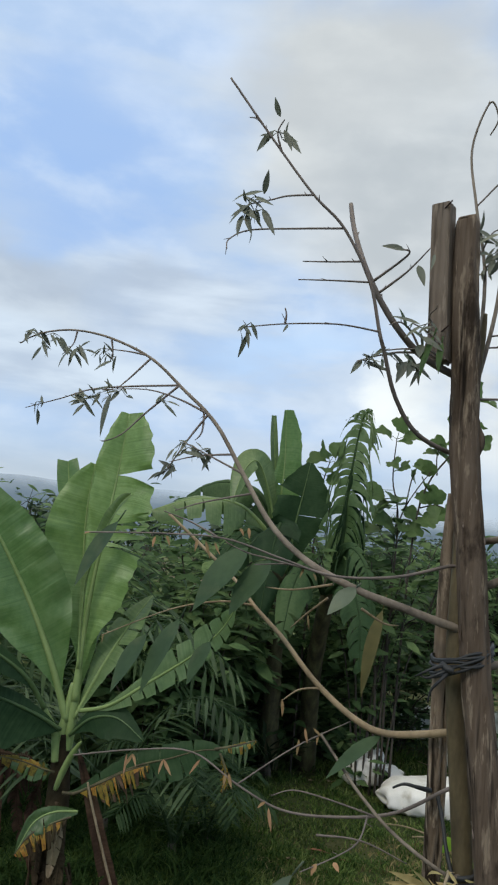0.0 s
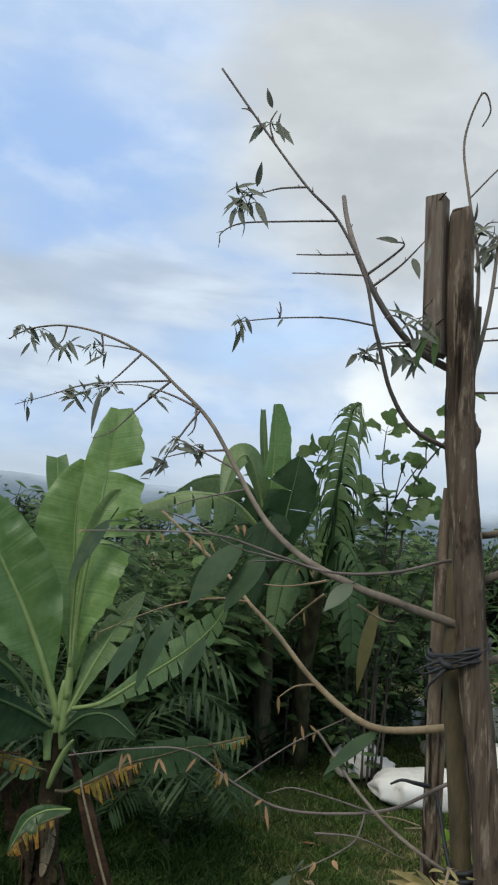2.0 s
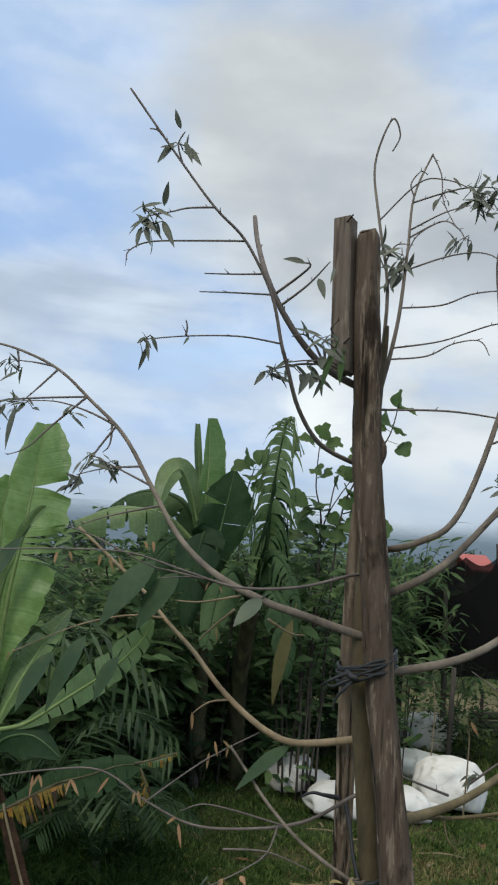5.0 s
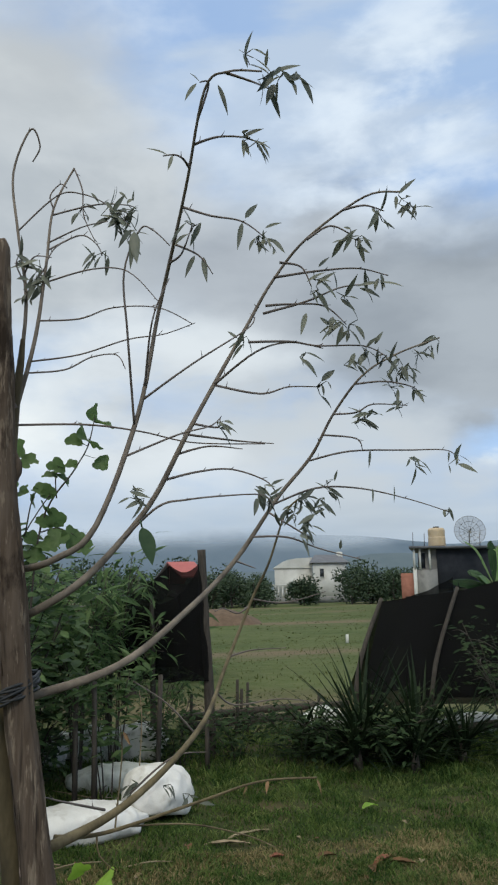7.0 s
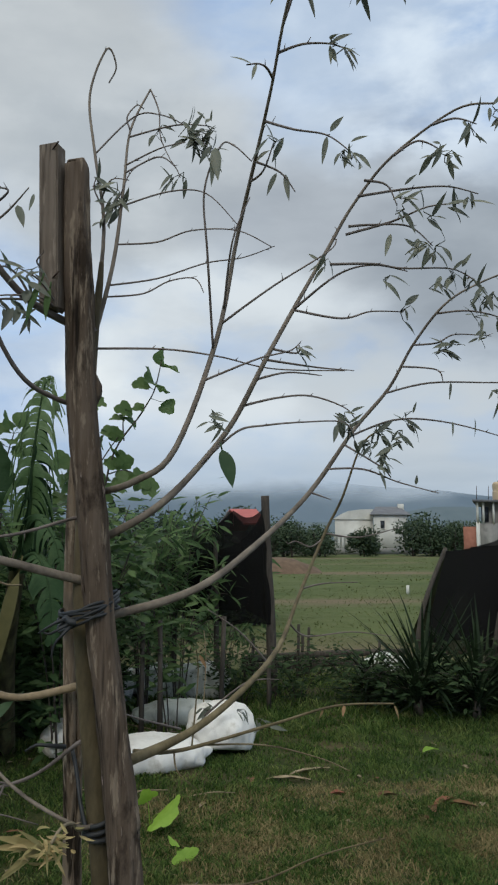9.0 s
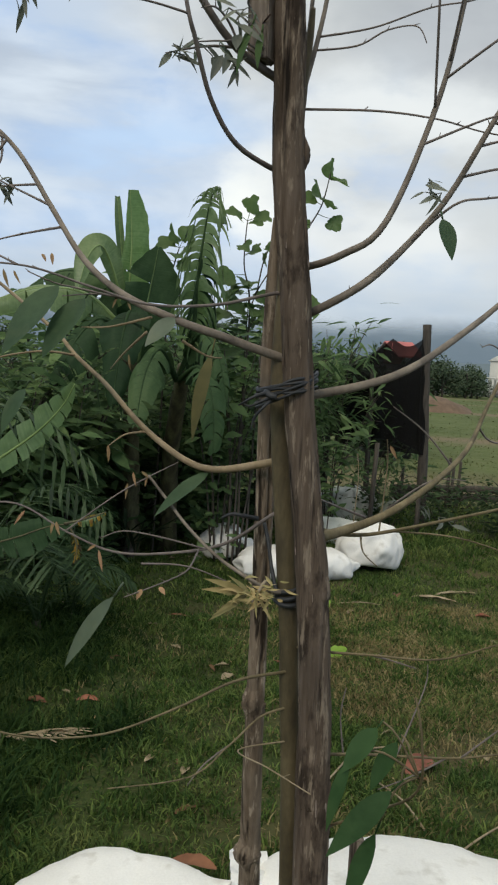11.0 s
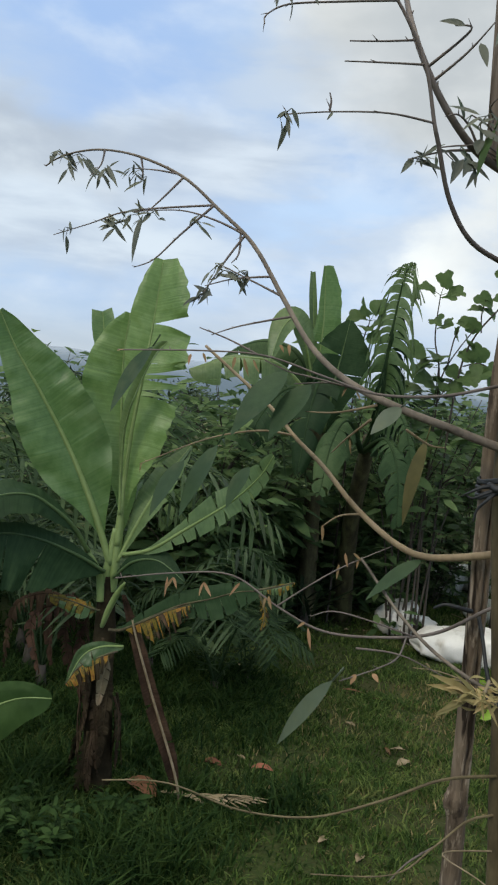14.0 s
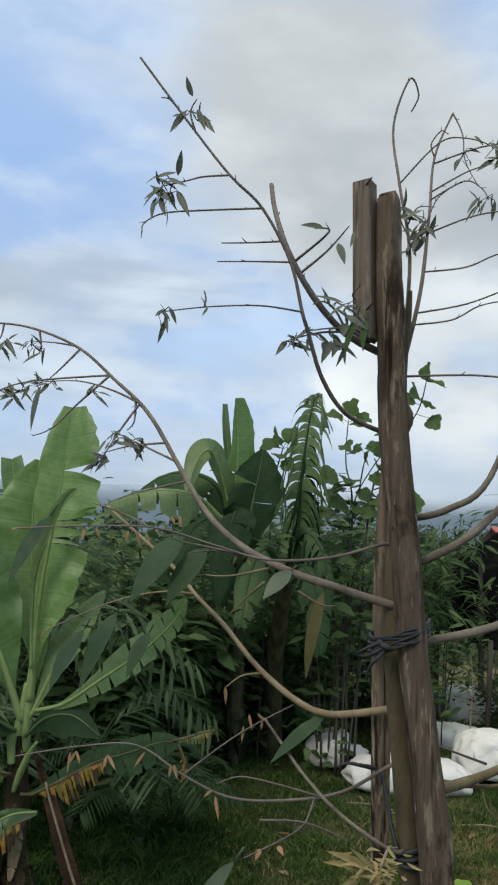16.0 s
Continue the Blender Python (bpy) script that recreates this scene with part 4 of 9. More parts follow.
branch([(0.086, 0.050, 1.200), (0.207, 0.100, 1.233), (0.314, 0.170, 1.286), (0.429, 0.320, 1.349), (0.511, 0.450, 1.448), (0.592, 0.500, 1.595), (0.632, 0.480, 1.682), (0.661, 0.420, 1.802), (0.707, 0.400, 1.841)],
       0.0105, 0.0020, M_BARK, seed=14,
       twigs=[[(0.519, 0.500, 1.431), (0.584, 0.485, 1.475), (0.665, 0.470, 1.478)],
              [(0.461, 0.450, 1.339), (0.526, 0.440, 1.358), (0.633, 0.430, 1.366), (0.727, 0.420, 1.354)],
              [(0.433, 0.430, 1.301), (0.364, 0.415, 1.374), (0.287, 0.400, 1.427)],
              [(0.584, 0.500, 1.581), (0.553, 0.493, 1.562), (0.516, 0.487, 1.575), (0.493, 0.480, 1.568)],
              [(0.595, 0.500, 1.601), (0.672, 0.480, 1.585), (0.770, 0.460, 1.609)],
              [(0.268, 0.300, 1.220), (0.354, 0.300, 1.282), (0.426, 0.300, 1.287)],
              [(0.207, 0.200, 1.218), (0.122, 0.150, 1.252), (0.082, 0.100, 1.277)]],
       sprays=[(0.691, 0.420, 1.809), (0.675, 0.420, 1.788), (0.707, 0.400, 1.834), (0.273, 0.300, 1.230), (0.336, 0.300, 1.229), (0.389, 0.300, 1.208)],
       singles=[((0.789, 0.400, 1.709), (0.787, 0.388, 1.732), 0.008)])
branch([(0.110, 0.080, 1.211), (0.197, 0.100, 1.205), (0.347, 0.000, 1.266), (0.428, -0.070, 1.304), (0.507, -0.130, 1.316)],
       0.0055, 0.0015, M_BARK, seed=15,
       twigs=[[(0.224, 0.080, 1.216), (0.338, 0.053, 1.217), (0.432, 0.027, 1.196), (0.475, 0.000, 1.180)],
              [(0.228, 0.150, 1.266), (0.232, 0.150, 1.324), (0.228, 0.150, 1.374)],
              [(0.178, 0.100, 1.202), (0.185, 0.075, 1.177), (0.206, 0.050, 1.159)]],
       singles=[((0.507, -0.130, 1.314), (0.510, -0.142, 1.293), 0.008),
                ((0.441, -0.080, 1.307), (0.434, -0.092, 1.290), 0.009),
                ((0.414, -0.050, 1.297), (0.403, -0.062, 1.284), 0.006),
                ((0.234, 0.150, 1.363), (0.246, 0.138, 1.339), 0.010)], dry=True)
branch([(0.021, 0.025, 1.917), (0.055, 0.060, 2.079), (0.073, 0.100, 2.244), (0.086, 0.140, 2.385), (0.129, 0.200, 2.514)],
       0.0075, 0.0020, seed=16,
       twigs=[[(0.078, 0.050, 2.113), (0.134, 0.038, 2.119), (0.195, 0.025, 2.141), (0.278, 0.012, 2.143), (0.340, 0.000, 2.112)],
              [(0.063, 0.040, 2.022), (0.134, 0.030, 2.047), (0.221, 0.020, 2.079), (0.288, 0.010, 2.091), (0.346, 0.000, 2.114)],
              [(0.065, 0.040, 2.017), (0.109, 0.030, 2.017), (0.154, 0.020, 2.040), (0.199, 0.010, 2.045), (0.215, 0.000, 2.016)],
              [(0.091, 0.070, 2.203), (0.155, 0.053, 2.225), (0.223, 0.037, 2.221), (0.279, 0.020, 2.159)],
              [(0.095, 0.090, 2.287), (0.135, 0.080, 2.305), (0.166, 0.070, 2.286), (0.177, 0.060, 2.259)],
              [(0.105, 0.120, 2.373), (0.169, 0.107, 2.388), (0.230, 0.093, 2.387), (0.245, 0.080, 2.374)],
              [(0.134, 0.200, 2.517), (0.145, 0.173, 2.452), (0.147, 0.147, 2.381), (0.168, 0.120, 2.315)],
              [(0.087, 0.140, 2.377), (0.079, 0.140, 2.413), (0.098, 0.140, 2.441), (0.112, 0.140, 2.434)],
              [(0.099, 0.100, 2.310), (0.140, 0.090, 2.328), (0.189, 0.080, 2.341)]],
       sprays=[(0.161, 0.070, 2.262), (0.177, 0.070, 2.269), (0.194, 0.080, 2.360), (0.206, 0.080, 2.355), (0.211, 0.080, 2.343), (0.190, 0.090, 2.376), (0.239, 0.080, 2.371), (0.143, 0.130, 2.391), (0.062, 0.090, 2.237), (0.054, 0.090, 2.202), (0.067, 0.090, 2.214)],
       singles=[((0.158, 0.110, 2.414), (0.174, 0.098, 2.385), 0.007),
                ((0.212, 0.090, 2.413), (0.228, 0.078, 2.391), 0.006),
                ((0.239, 0.080, 2.390), (0.239, 0.068, 2.408), 0.005)])
branch([(0.021, 0.025, 1.917), (0.038, 0.100, 2.160), (0.018, 0.140, 2.329), (0.005, 0.170, 2.469), (0.037, 0.180, 2.580), (0.057, 0.190, 2.550), (0.043, 0.200, 2.518)],
       0.0060, 0.0015, seed=17,
       twigs=[[(0.017, 0.140, 2.338), (0.092, 0.125, 2.407), (0.141, 0.110, 2.409), (0.190, 0.095, 2.383), (0.234, 0.080, 2.334)],
              [(0.029, 0.100, 2.229), (0.050, 0.095, 2.258), (0.083, 0.090, 2.258)],
              [(0.030, 0.100, 2.205), (0.018, 0.100, 2.239), (0.022, 0.100, 2.263)],
              [(0.037, 0.100, 2.183), (0.052, 0.093, 2.204), (0.067, 0.085, 2.226), (0.087, 0.078, 2.271), (0.129, 0.070, 2.300)]],
       sprays=[(0.224, 0.090, 2.356), (0.234, 0.080, 2.346), (0.207, 0.090, 2.372), (0.057, 0.090, 2.209), (0.028, 0.100, 2.252), (0.042, 0.100, 2.183)])
branch([(0.023, 0.020, 1.909), (0.146, 0.020, 1.914), (0.241, 0.000, 1.901), (0.340, 0.000, 1.883), (0.471, -0.020, 1.881)],
       0.0034, 0.0011, M_TWIG, seed=18)
branch([(0.017, 0.000, 1.508), (-0.091, -0.040, 1.538), (-0.156, -0.050, 1.557), (-0.245, 0.000, 1.595), (-0.324, 0.070, 1.656), (-0.397, 0.130, 1.753), (-0.470, 0.170, 1.855), (-0.557, 0.210, 1.931), (-0.649, 0.250, 2.005), (-0.755, 0.275, 2.052), (-0.847, 0.295, 2.072), (-0.920, 0.310, 2.070), (-0.970, 0.318, 2.056), (-0.995, 0.320, 2.040)],
       0.0105, 0.0016, seed=21,
       twigs=[[(-0.573, 0.210, 1.930), (-0.689, 0.228, 1.933), (-0.778, 0.245, 1.924), (-0.848, 0.262, 1.904), (-0.941, 0.280, 1.879)],
              [(-0.495, 0.180, 1.869), (-0.557, 0.193, 1.905), (-0.637, 0.207, 1.925), (-0.743, 0.220, 1.921)],
              [(-0.577, 0.210, 1.939), (-0.631, 0.207, 1.876), (-0.680, 0.203, 1.823), (-0.720, 0.200, 1.804)],
              [(-0.506, 0.180, 1.870), (-0.519, 0.173, 1.830), (-0.544, 0.167, 1.784), (-0.567, 0.160, 1.740)],
              [(-0.433, 0.140, 1.795), (-0.496, 0.145, 1.783), (-0.554, 0.150, 1.767)],
              [(-0.404, 0.130, 1.754), (-0.459, 0.140, 1.780), (-0.529, 0.150, 1.810)],
              [(-0.648, 0.250, 2.002), (-0.689, 0.240, 1.955), (-0.714, 0.230, 1.925)],
              [(-0.657, 0.250, 2.008), (-0.708, 0.255, 2.019), (-0.763, 0.260, 2.023)],
              [(-0.754, 0.280, 2.057), (-0.748, 0.275, 2.019), (-0.750, 0.270, 1.997)],
              [(-0.846, 0.300, 2.074), (-0.851, 0.290, 2.037), (-0.870, 0.280, 2.009)],
              [(-0.377, 0.100, 1.707), (-0.419, 0.093, 1.700), (-0.472, 0.087, 1.684), (-0.513, 0.080, 1.666)],
              [(-0.510, 0.180, 1.867), (-0.499, 0.175, 1.838), (-0.511, 0.170, 1.818)]],
       sprays=[(-0.944, 0.320, 2.068), (-0.966, 0.320, 2.074), (-0.911, 0.310, 2.067), (-0.922, 0.310, 2.045), (-0.831, 0.280, 2.022), (-0.857, 0.280, 2.013), (-0.763, 0.260, 2.020), (-0.745, 0.270, 2.008), (-0.815, 0.260, 1.912), (-0.784, 0.250, 1.906), (-0.765, 0.250, 1.914), (-0.737, 0.240, 1.923), (-0.701, 0.230, 1.926), (-0.904, 0.270, 1.893), (-0.537, 0.160, 1.809), (-0.548, 0.150, 1.765), (-0.498, 0.150, 1.793), (-0.522, 0.150, 1.797), (-0.555, 0.160, 1.755), (-0.602, 0.200, 1.907), (-0.480, 0.150, 1.794)],
       singles=[((-0.937, 0.310, 2.051), (-0.911, 0.298, 2.002), 0.009),
                ((-0.833, 0.280, 2.035), (-0.798, 0.268, 1.983), 0.010),
                ((-0.851, 0.280, 2.018), (-0.816, 0.268, 1.993), 0.008),
                ((-0.719, 0.220, 1.916), (-0.728, 0.208, 1.814), 0.016),
                ((-0.770, 0.260, 2.020), (-0.782, 0.248, 1.996), 0.006),
                ((-0.987, 0.320, 2.065), (-0.970, 0.308, 2.035), 0.006),
                ((-0.769, 0.240, 1.921), (-0.721, 0.228, 1.931), 0.007)])
branch([(0.019, 0.025, 1.336), (-0.080, 0.080, 1.310), (-0.141, 0.110, 1.321), (-0.219, 0.130, 1.374), (-0.295, 0.180, 1.444), (-0.365, 0.240, 1.496), (-0.425, 0.280, 1.550), (-0.596, 0.360, 1.672)],
       0.0100, 0.0034, M_TAN, seed=22,
       twigs=[[(-0.375, 0.220, 1.505), (-0.429, 0.200, 1.499), (-0.527, 0.180, 1.473), (-0.654, 0.160, 1.410)],
              [(-0.210, 0.130, 1.363), (-0.249, 0.125, 1.359), (-0.278, 0.120, 1.337)],
              [(-0.197, -0.020, 1.561), (-0.266, 0.015, 1.544), (-0.321, 0.050, 1.542)],
              [(-0.204, -0.020, 1.537), (-0.243, 0.015, 1.502), (-0.269, 0.050, 1.475)],
              [(-0.146, -0.030, 1.526), (-0.107, -0.015, 1.505), (-0.082, 0.000, 1.503)]],
       singles=[((-0.279, 0.120, 1.339), (-0.275, 0.108, 1.309), 0.010),
                ((-0.240, 0.050, 1.502), (-0.234, 0.038, 1.474), 0.006),
                ((-0.649, 0.160, 1.414), (-0.648, 0.148, 1.395), 0.006)], dry=True)
branch([(0.019, 0.015, 1.248), (-0.060, 0.100, 1.175), (-0.158, 0.120, 1.148), (-0.260, 0.120, 1.145), (-0.345, 0.100, 1.183), (-0.434, 0.100, 1.228), (-0.541, 0.100, 1.218), (-0.660, 0.100, 1.192)],
       0.0048, 0.0013, M_TWIG, seed=23,
       twigs=[[(-0.104, 0.100, 1.164), (-0.180, 0.093, 1.183), (-0.241, 0.087, 1.191), (-0.279, 0.080, 1.178)],
              [(-0.108, 0.100, 1.154), (-0.121, 0.017, 1.145), (-0.151, -0.067, 1.146), (-0.205, -0.150, 1.142)],
              [(-0.336, 0.100, 1.204), (-0.249, 0.110, 1.258), (-0.151, 0.120, 1.315)],
              [(-0.187, -0.100, 1.181), (-0.118, -0.060, 1.170), (-0.043, -0.020, 1.134)]],
       singles=[((-0.546, 0.100, 1.210), (-0.556, 0.088, 1.186), 0.008),
                ((-0.546, 0.100, 1.210), (-0.534, 0.088, 1.191), 0.008),
                ((-0.557, 0.100, 1.209), (-0.556, 0.088, 1.171), 0.007),
                ((-0.486, 0.100, 1.208), (-0.490, 0.088, 1.183), 0.009),
                ((-0.486, 0.100, 1.208), (-0.466, 0.088, 1.184), 0.009),
                ((-0.417, 0.100, 1.217), (-0.433, 0.088, 1.191), 0.008),
                ((-0.367, 0.100, 1.199), (-0.368, 0.088, 1.178), 0.008),
                ((-0.362, 0.100, 1.200), (-0.352, 0.088, 1.177), 0.010),
                ((-0.290, 0.100, 1.161), (-0.303, 0.088, 1.151), 0.009),
                ((-0.283, 0.090, 1.155), (-0.273, 0.078, 1.117), 0.009),
                ((-0.232, 0.120, 1.293), (-0.224, 0.108, 1.268), 0.008),
                ((-0.241, 0.120, 1.272), (-0.242, 0.108, 1.244), 0.008),
                ((-0.217, 0.120, 1.295), (-0.197, 0.108, 1.282), 0.007),
                ((-0.206, 0.120, 1.286), (-0.208, 0.108, 1.268), 0.007),
                ((-0.158, -0.100, 1.146), (-0.148, -0.112, 1.137), 0.012),
                ((-0.183, -0.120, 1.147), (-0.189, -0.132, 1.133), 0.012)], dry=True)
branch([(0.020, -0.015, 1.125), (-0.062, 0.020, 1.162), (-0.122, 0.050, 1.208), (-0.165, 0.080, 1.251), (-0.202, 0.100, 1.291)],
       0.0048, 0.0026, seed=24, label="bare snapped side shoot")
branch([(-0.000, 0.000, 1.612), (-0.095, -0.050, 1.584), (-0.195, -0.080, 1.576), (-0.279, -0.100, 1.595), (-0.372, -0.120, 1.618), (-0.474, -0.130, 1.617), (-0.602, -0.150, 1.606)],
       0.0043, 0.0012, M_TWIG, seed=25,
       twigs=[[(-0.214, -0.080, 1.576), (-0.299, -0.087, 1.593), (-0.337, -0.093, 1.599), (-0.375, -0.100, 1.613)],
              [(-0.223, -0.080, 1.578), (-0.271, -0.080, 1.587), (-0.327, -0.080, 1.581)],
              [(-0.381, -0.100, 1.627), (-0.434, -0.110, 1.640), (-0.481, -0.120, 1.654)]],
       singles=[((-0.488, -0.130, 1.611), (-0.487, -0.142, 1.592), 0.008),
                ((-0.469, -0.130, 1.614), (-0.459, -0.142, 1.597), 0.007),
                ((-0.419, -0.120, 1.613), (-0.419, -0.132, 1.592), 0.008),
                ((-0.405, -0.120, 1.612), (-0.392, -0.132, 1.583), 0.008),
                ((-0.352, -0.110, 1.638), (-0.343, -0.122, 1.625), 0.008),
                ((-0.338, -0.110, 1.640), (-0.333, -0.122, 1.621), 0.008),
                ((-0.390, -0.120, 1.611), (-0.376, -0.132, 1.590), 0.006),
                ((-0.228, -0.080, 1.577), (-0.221, -0.092, 1.564), 0.006),
                ((-0.243, -0.080, 1.585), (-0.249, -0.092, 1.566), 0.006),
                ((-0.592, -0.150, 1.607), (-0.599, -0.162, 1.603), 0.005)], dry=True)
branch([(-0.022, -0.010, 1.945), (-0.084, -0.060, 1.966), (-0.137, -0.100, 2.015), (-0.180, -0.120, 2.085), (-0.208, -0.080, 2.172), (-0.221, -0.040, 2.241)],
       0.0098, 0.0040, M_TWIG, seed=26, label="dark limb broken off at the top",
       twigs=[[(-0.074, -0.050, 1.959), (-0.097, -0.073, 1.996), (-0.117, -0.097, 2.006), (-0.136, -0.120, 1.994)],
              [(-0.084, -0.060, 1.963), (-0.123, -0.080, 1.958), (-0.160, -0.100, 1.943), (-0.182, -0.120, 1.929)],
              [(-0.156, -0.120, 2.045), (-0.115, -0.145, 2.076), (-0.081, -0.170, 2.108)],
              [(-0.103, -0.150, 2.091), (-0.113, -0.155, 2.104), (-0.136, -0.160, 2.108)],
              [(-0.080, -0.050, 1.972), (-0.064, -0.067, 2.010), (-0.071, -0.083, 2.024), (-0.059, -0.100, 2.034)]],
       sprays=[(-0.164, -0.120, 1.938), (-0.170, -0.120, 1.930), (-0.084, -0.100, 1.994), (-0.076, -0.100, 2.004), (-0.132, -0.100, 1.949), (-0.083, -0.070, 1.933)],
       singles=[((-0.120, -0.160, 2.107), (-0.159, -0.172, 2.108), 0.014),
                ((-0.098, -0.160, 2.083), (-0.086, -0.172, 2.043), 0.013),
                ((-0.086, -0.120, 1.997), (-0.135, -0.132, 2.005), 0.008),
                ((-0.085, -0.120, 1.994), (-0.111, -0.132, 1.968), 0.007),
                ((-0.103, -0.100, 1.939), (-0.119, -0.112, 1.897), 0.014),
                ((-0.094, -0.100, 1.940), (-0.102, -0.112, 1.907), 0.012),
                ((-0.099, -0.100, 1.934), (-0.074, -0.112, 1.923), 0.010),
                ((-0.082, -0.100, 1.969), (-0.084, -0.112, 1.942), 0.016),
                ((-0.073, -0.170, 2.099), (-0.079, -0.182, 2.066), 0.006)])
branch([(-0.004, 0.000, 1.802), (-0.075, -0.060, 1.824), (-0.117, -0.100, 1.876), (-0.142, -0.140, 1.945), (-0.151, -0.155, 1.970), (-0.172, -0.170, 2.047), (-0.219, -0.190, 2.128), (-0.271, -0.210, 2.174), (-0.338, -0.220, 2.255), (-0.422, -0.234, 2.362)],
       0.0062, 0.0018, M_TWIG, seed=27,
       twigs=[[(-0.271, -0.210, 2.174), (-0.309, -0.233, 2.160), (-0.332, -0.257, 2.141), (-0.362, -0.280, 2.122)],
              [(-0.224, -0.190, 2.130), (-0.298, -0.210, 2.116), (-0.367, -0.230, 2.102), (-0.393, -0.250, 2.077), (-0.390, -0.270, 2.054)],
              [(-0.188, -0.170, 2.077), (-0.233, -0.185, 2.073), (-0.280, -0.200, 2.066)],
              [(-0.179, -0.170, 2.050), (-0.229, -0.195, 2.038), (-0.282, -0.220, 2.028)],
              [(-0.151, -0.155, 1.970), (-0.214, -0.197, 1.966), (-0.289, -0.238, 1.950), (-0.351, -0.280, 1.928)],
              [(-0.292, -0.250, 1.947), (-0.291, -0.250, 1.960), (-0.294, -0.250, 1.971)],
              [(-0.328, -0.220, 2.249), (-0.337, -0.225, 2.272), (-0.327, -0.230, 2.292)],
              [(-0.358, -0.220, 2.270), (-0.371, -0.225, 2.294), (-0.385, -0.230, 2.295)]],
       sprays=[(-0.354, -0.270, 2.115), (-0.362, -0.280, 2.128), (-0.347, -0.270, 2.134), (-0.335, -0.220, 2.275), (-0.349, -0.280, 1.928)],
       singles=[((-0.336, -0.220, 2.302), (-0.346, -0.232, 2.330), 0.010),
                ((-0.328, -0.220, 2.280), (-0.310, -0.232, 2.236), 0.010),
                ((-0.349, -0.220, 2.270), (-0.365, -0.232, 2.261), 0.008),
                ((-0.343, -0.260, 2.148), (-0.337, -0.272, 2.184), 0.010),
                ((-0.361, -0.280, 2.117), (-0.385, -0.292, 2.095), 0.008),
                ((-0.369, -0.280, 2.105), (-0.371, -0.292, 2.064), 0.010),
                ((-0.363, -0.280, 2.107), (-0.350, -0.292, 2.069), 0.010),
                ((-0.341, -0.270, 2.120), (-0.316, -0.282, 2.072), 0.011),
                ((-0.365, -0.280, 2.124), (-0.369, -0.292, 2.141), 0.006),
                ((-0.375, -0.280, 2.119), (-0.344, -0.292, 2.092), 0.014),
                ((-0.344, -0.280, 1.924), (-0.336, -0.292, 1.892), 0.006),
                ((-0.287, -0.250, 1.945), (-0.293, -0.262, 1.928), 0.004)])
branch([(0.051, -0.005, 0.984), (-0.035, -0.050, 0.981), (-0.123, -0.100, 0.954), (-0.224, -0.150, 0.932), (-0.328, -0.200, 0.946), (-0.426, -0.250, 0.989), (-0.514, -0.280, 0.990)],
       0.0040, 0.0011, M_BARK, seed=31)
branch([(0.057, 0.000, 0.920), (0.014, -0.020, 0.910), (-0.036, -0.050, 0.873), (-0.097, -0.100, 0.843), (-0.218, -0.150, 0.846)],
       0.0038, 0.0011, M_BARK, seed=32,
       twigs=[[(-0.036, -0.050, 0.873), (-0.075, -0.050, 0.839), (-0.101, -0.050, 0.802)]])
branch([(0.062, 0.000, 0.861), (-0.020, -0.030, 0.856), (0.027, -0.100, 0.863), (0.085, -0.180, 0.867)],
       0.0024, 0.0010, M_STRAW, seed=33)
branch([(0.100, -0.010, 1.025), (0.190, -0.030, 1.029), (0.290, -0.080, 1.045), (0.385, -0.120, 1.092), (0.481, -0.150, 1.121)],
       0.0038, 0.0011, M_BARK, seed=34,
       twigs=[[(0.190, -0.030, 1.029), (0.226, -0.040, 1.024), (0.262, -0.050, 1.017)]])
branch([(0.104, 0.000, 0.840), (0.207, 0.020, 0.834), (0.347, 0.030, 0.828), (0.443, 0.020, 0.845), (0.557, 0.000, 0.875)],
       0.0048, 0.0014, M_BARK, seed=35,
       twigs=[[(0.377, 0.030, 0.831), (0.439, 0.015, 0.897), (0.501, 0.000, 0.962)],
              [(0.347, 0.030, 0.826), (0.288, 0.025, 0.795), (0.229, 0.020, 0.771)],
              [(0.167, 0.010, 0.837), (0.157, 0.030, 0.899), (0.167, 0.050, 0.939)],
              [(0.260, 0.100, 0.857), (0.319, 0.100, 0.923), (0.322, 0.100, 0.969)]])
big_leaf((-0.157, -0.055, 1.560), (-0.200, -0.075, 1.512), 0.030, (-0.3, -1, 0.5), mat=M_PALELEAF)
big_leaf((0.222, -0.155, 1.715), (0.236, -0.17, 1.655), 0.027, (0.3, -1, 0.1))
big_leaf((-0.095, 0.09, 1.303), (-0.185, 0.06, 1.225), 0.032, (-0.3, -0.6, 0.8))
big_leaf((-0.21, -0.23, 1.166), (-0.287, -0.16, 1.035), 0.025, (-0.5, -0.9, 0.3), mat=M_PALELEAF)
for base, tip, w in (((-0.362, 0.06, 1.61), (-0.447, 0.03, 1.487), 0.062),
                     ((-0.318, 0.06, 1.591), (-0.38, 0.03, 1.486), 0.056),
                     ((-0.476, 0.06, 1.467), (-0.527, 0.03, 1.331), 0.044),
                     ((-0.535, 0.06, 1.433), (-0.582, 0.03, 1.327), 0.042),
                     ((-0.616, 0.06, 1.635), (-0.675, 0.03, 1.507), 0.044),
                     ((-0.414, 0.06, 1.434), (-0.443, 0.03, 1.357), 0.036)):
    big_leaf(base, tip, w, (-0.5, -0.8, 0.25))
big_leaf((-0.105, 0.25, 1.515), (-0.135, 0.25, 1.34), 0.032, (-0.6, -0.9, 0.1), mat=M_OLIVE, label="hanging dry olive leaf")
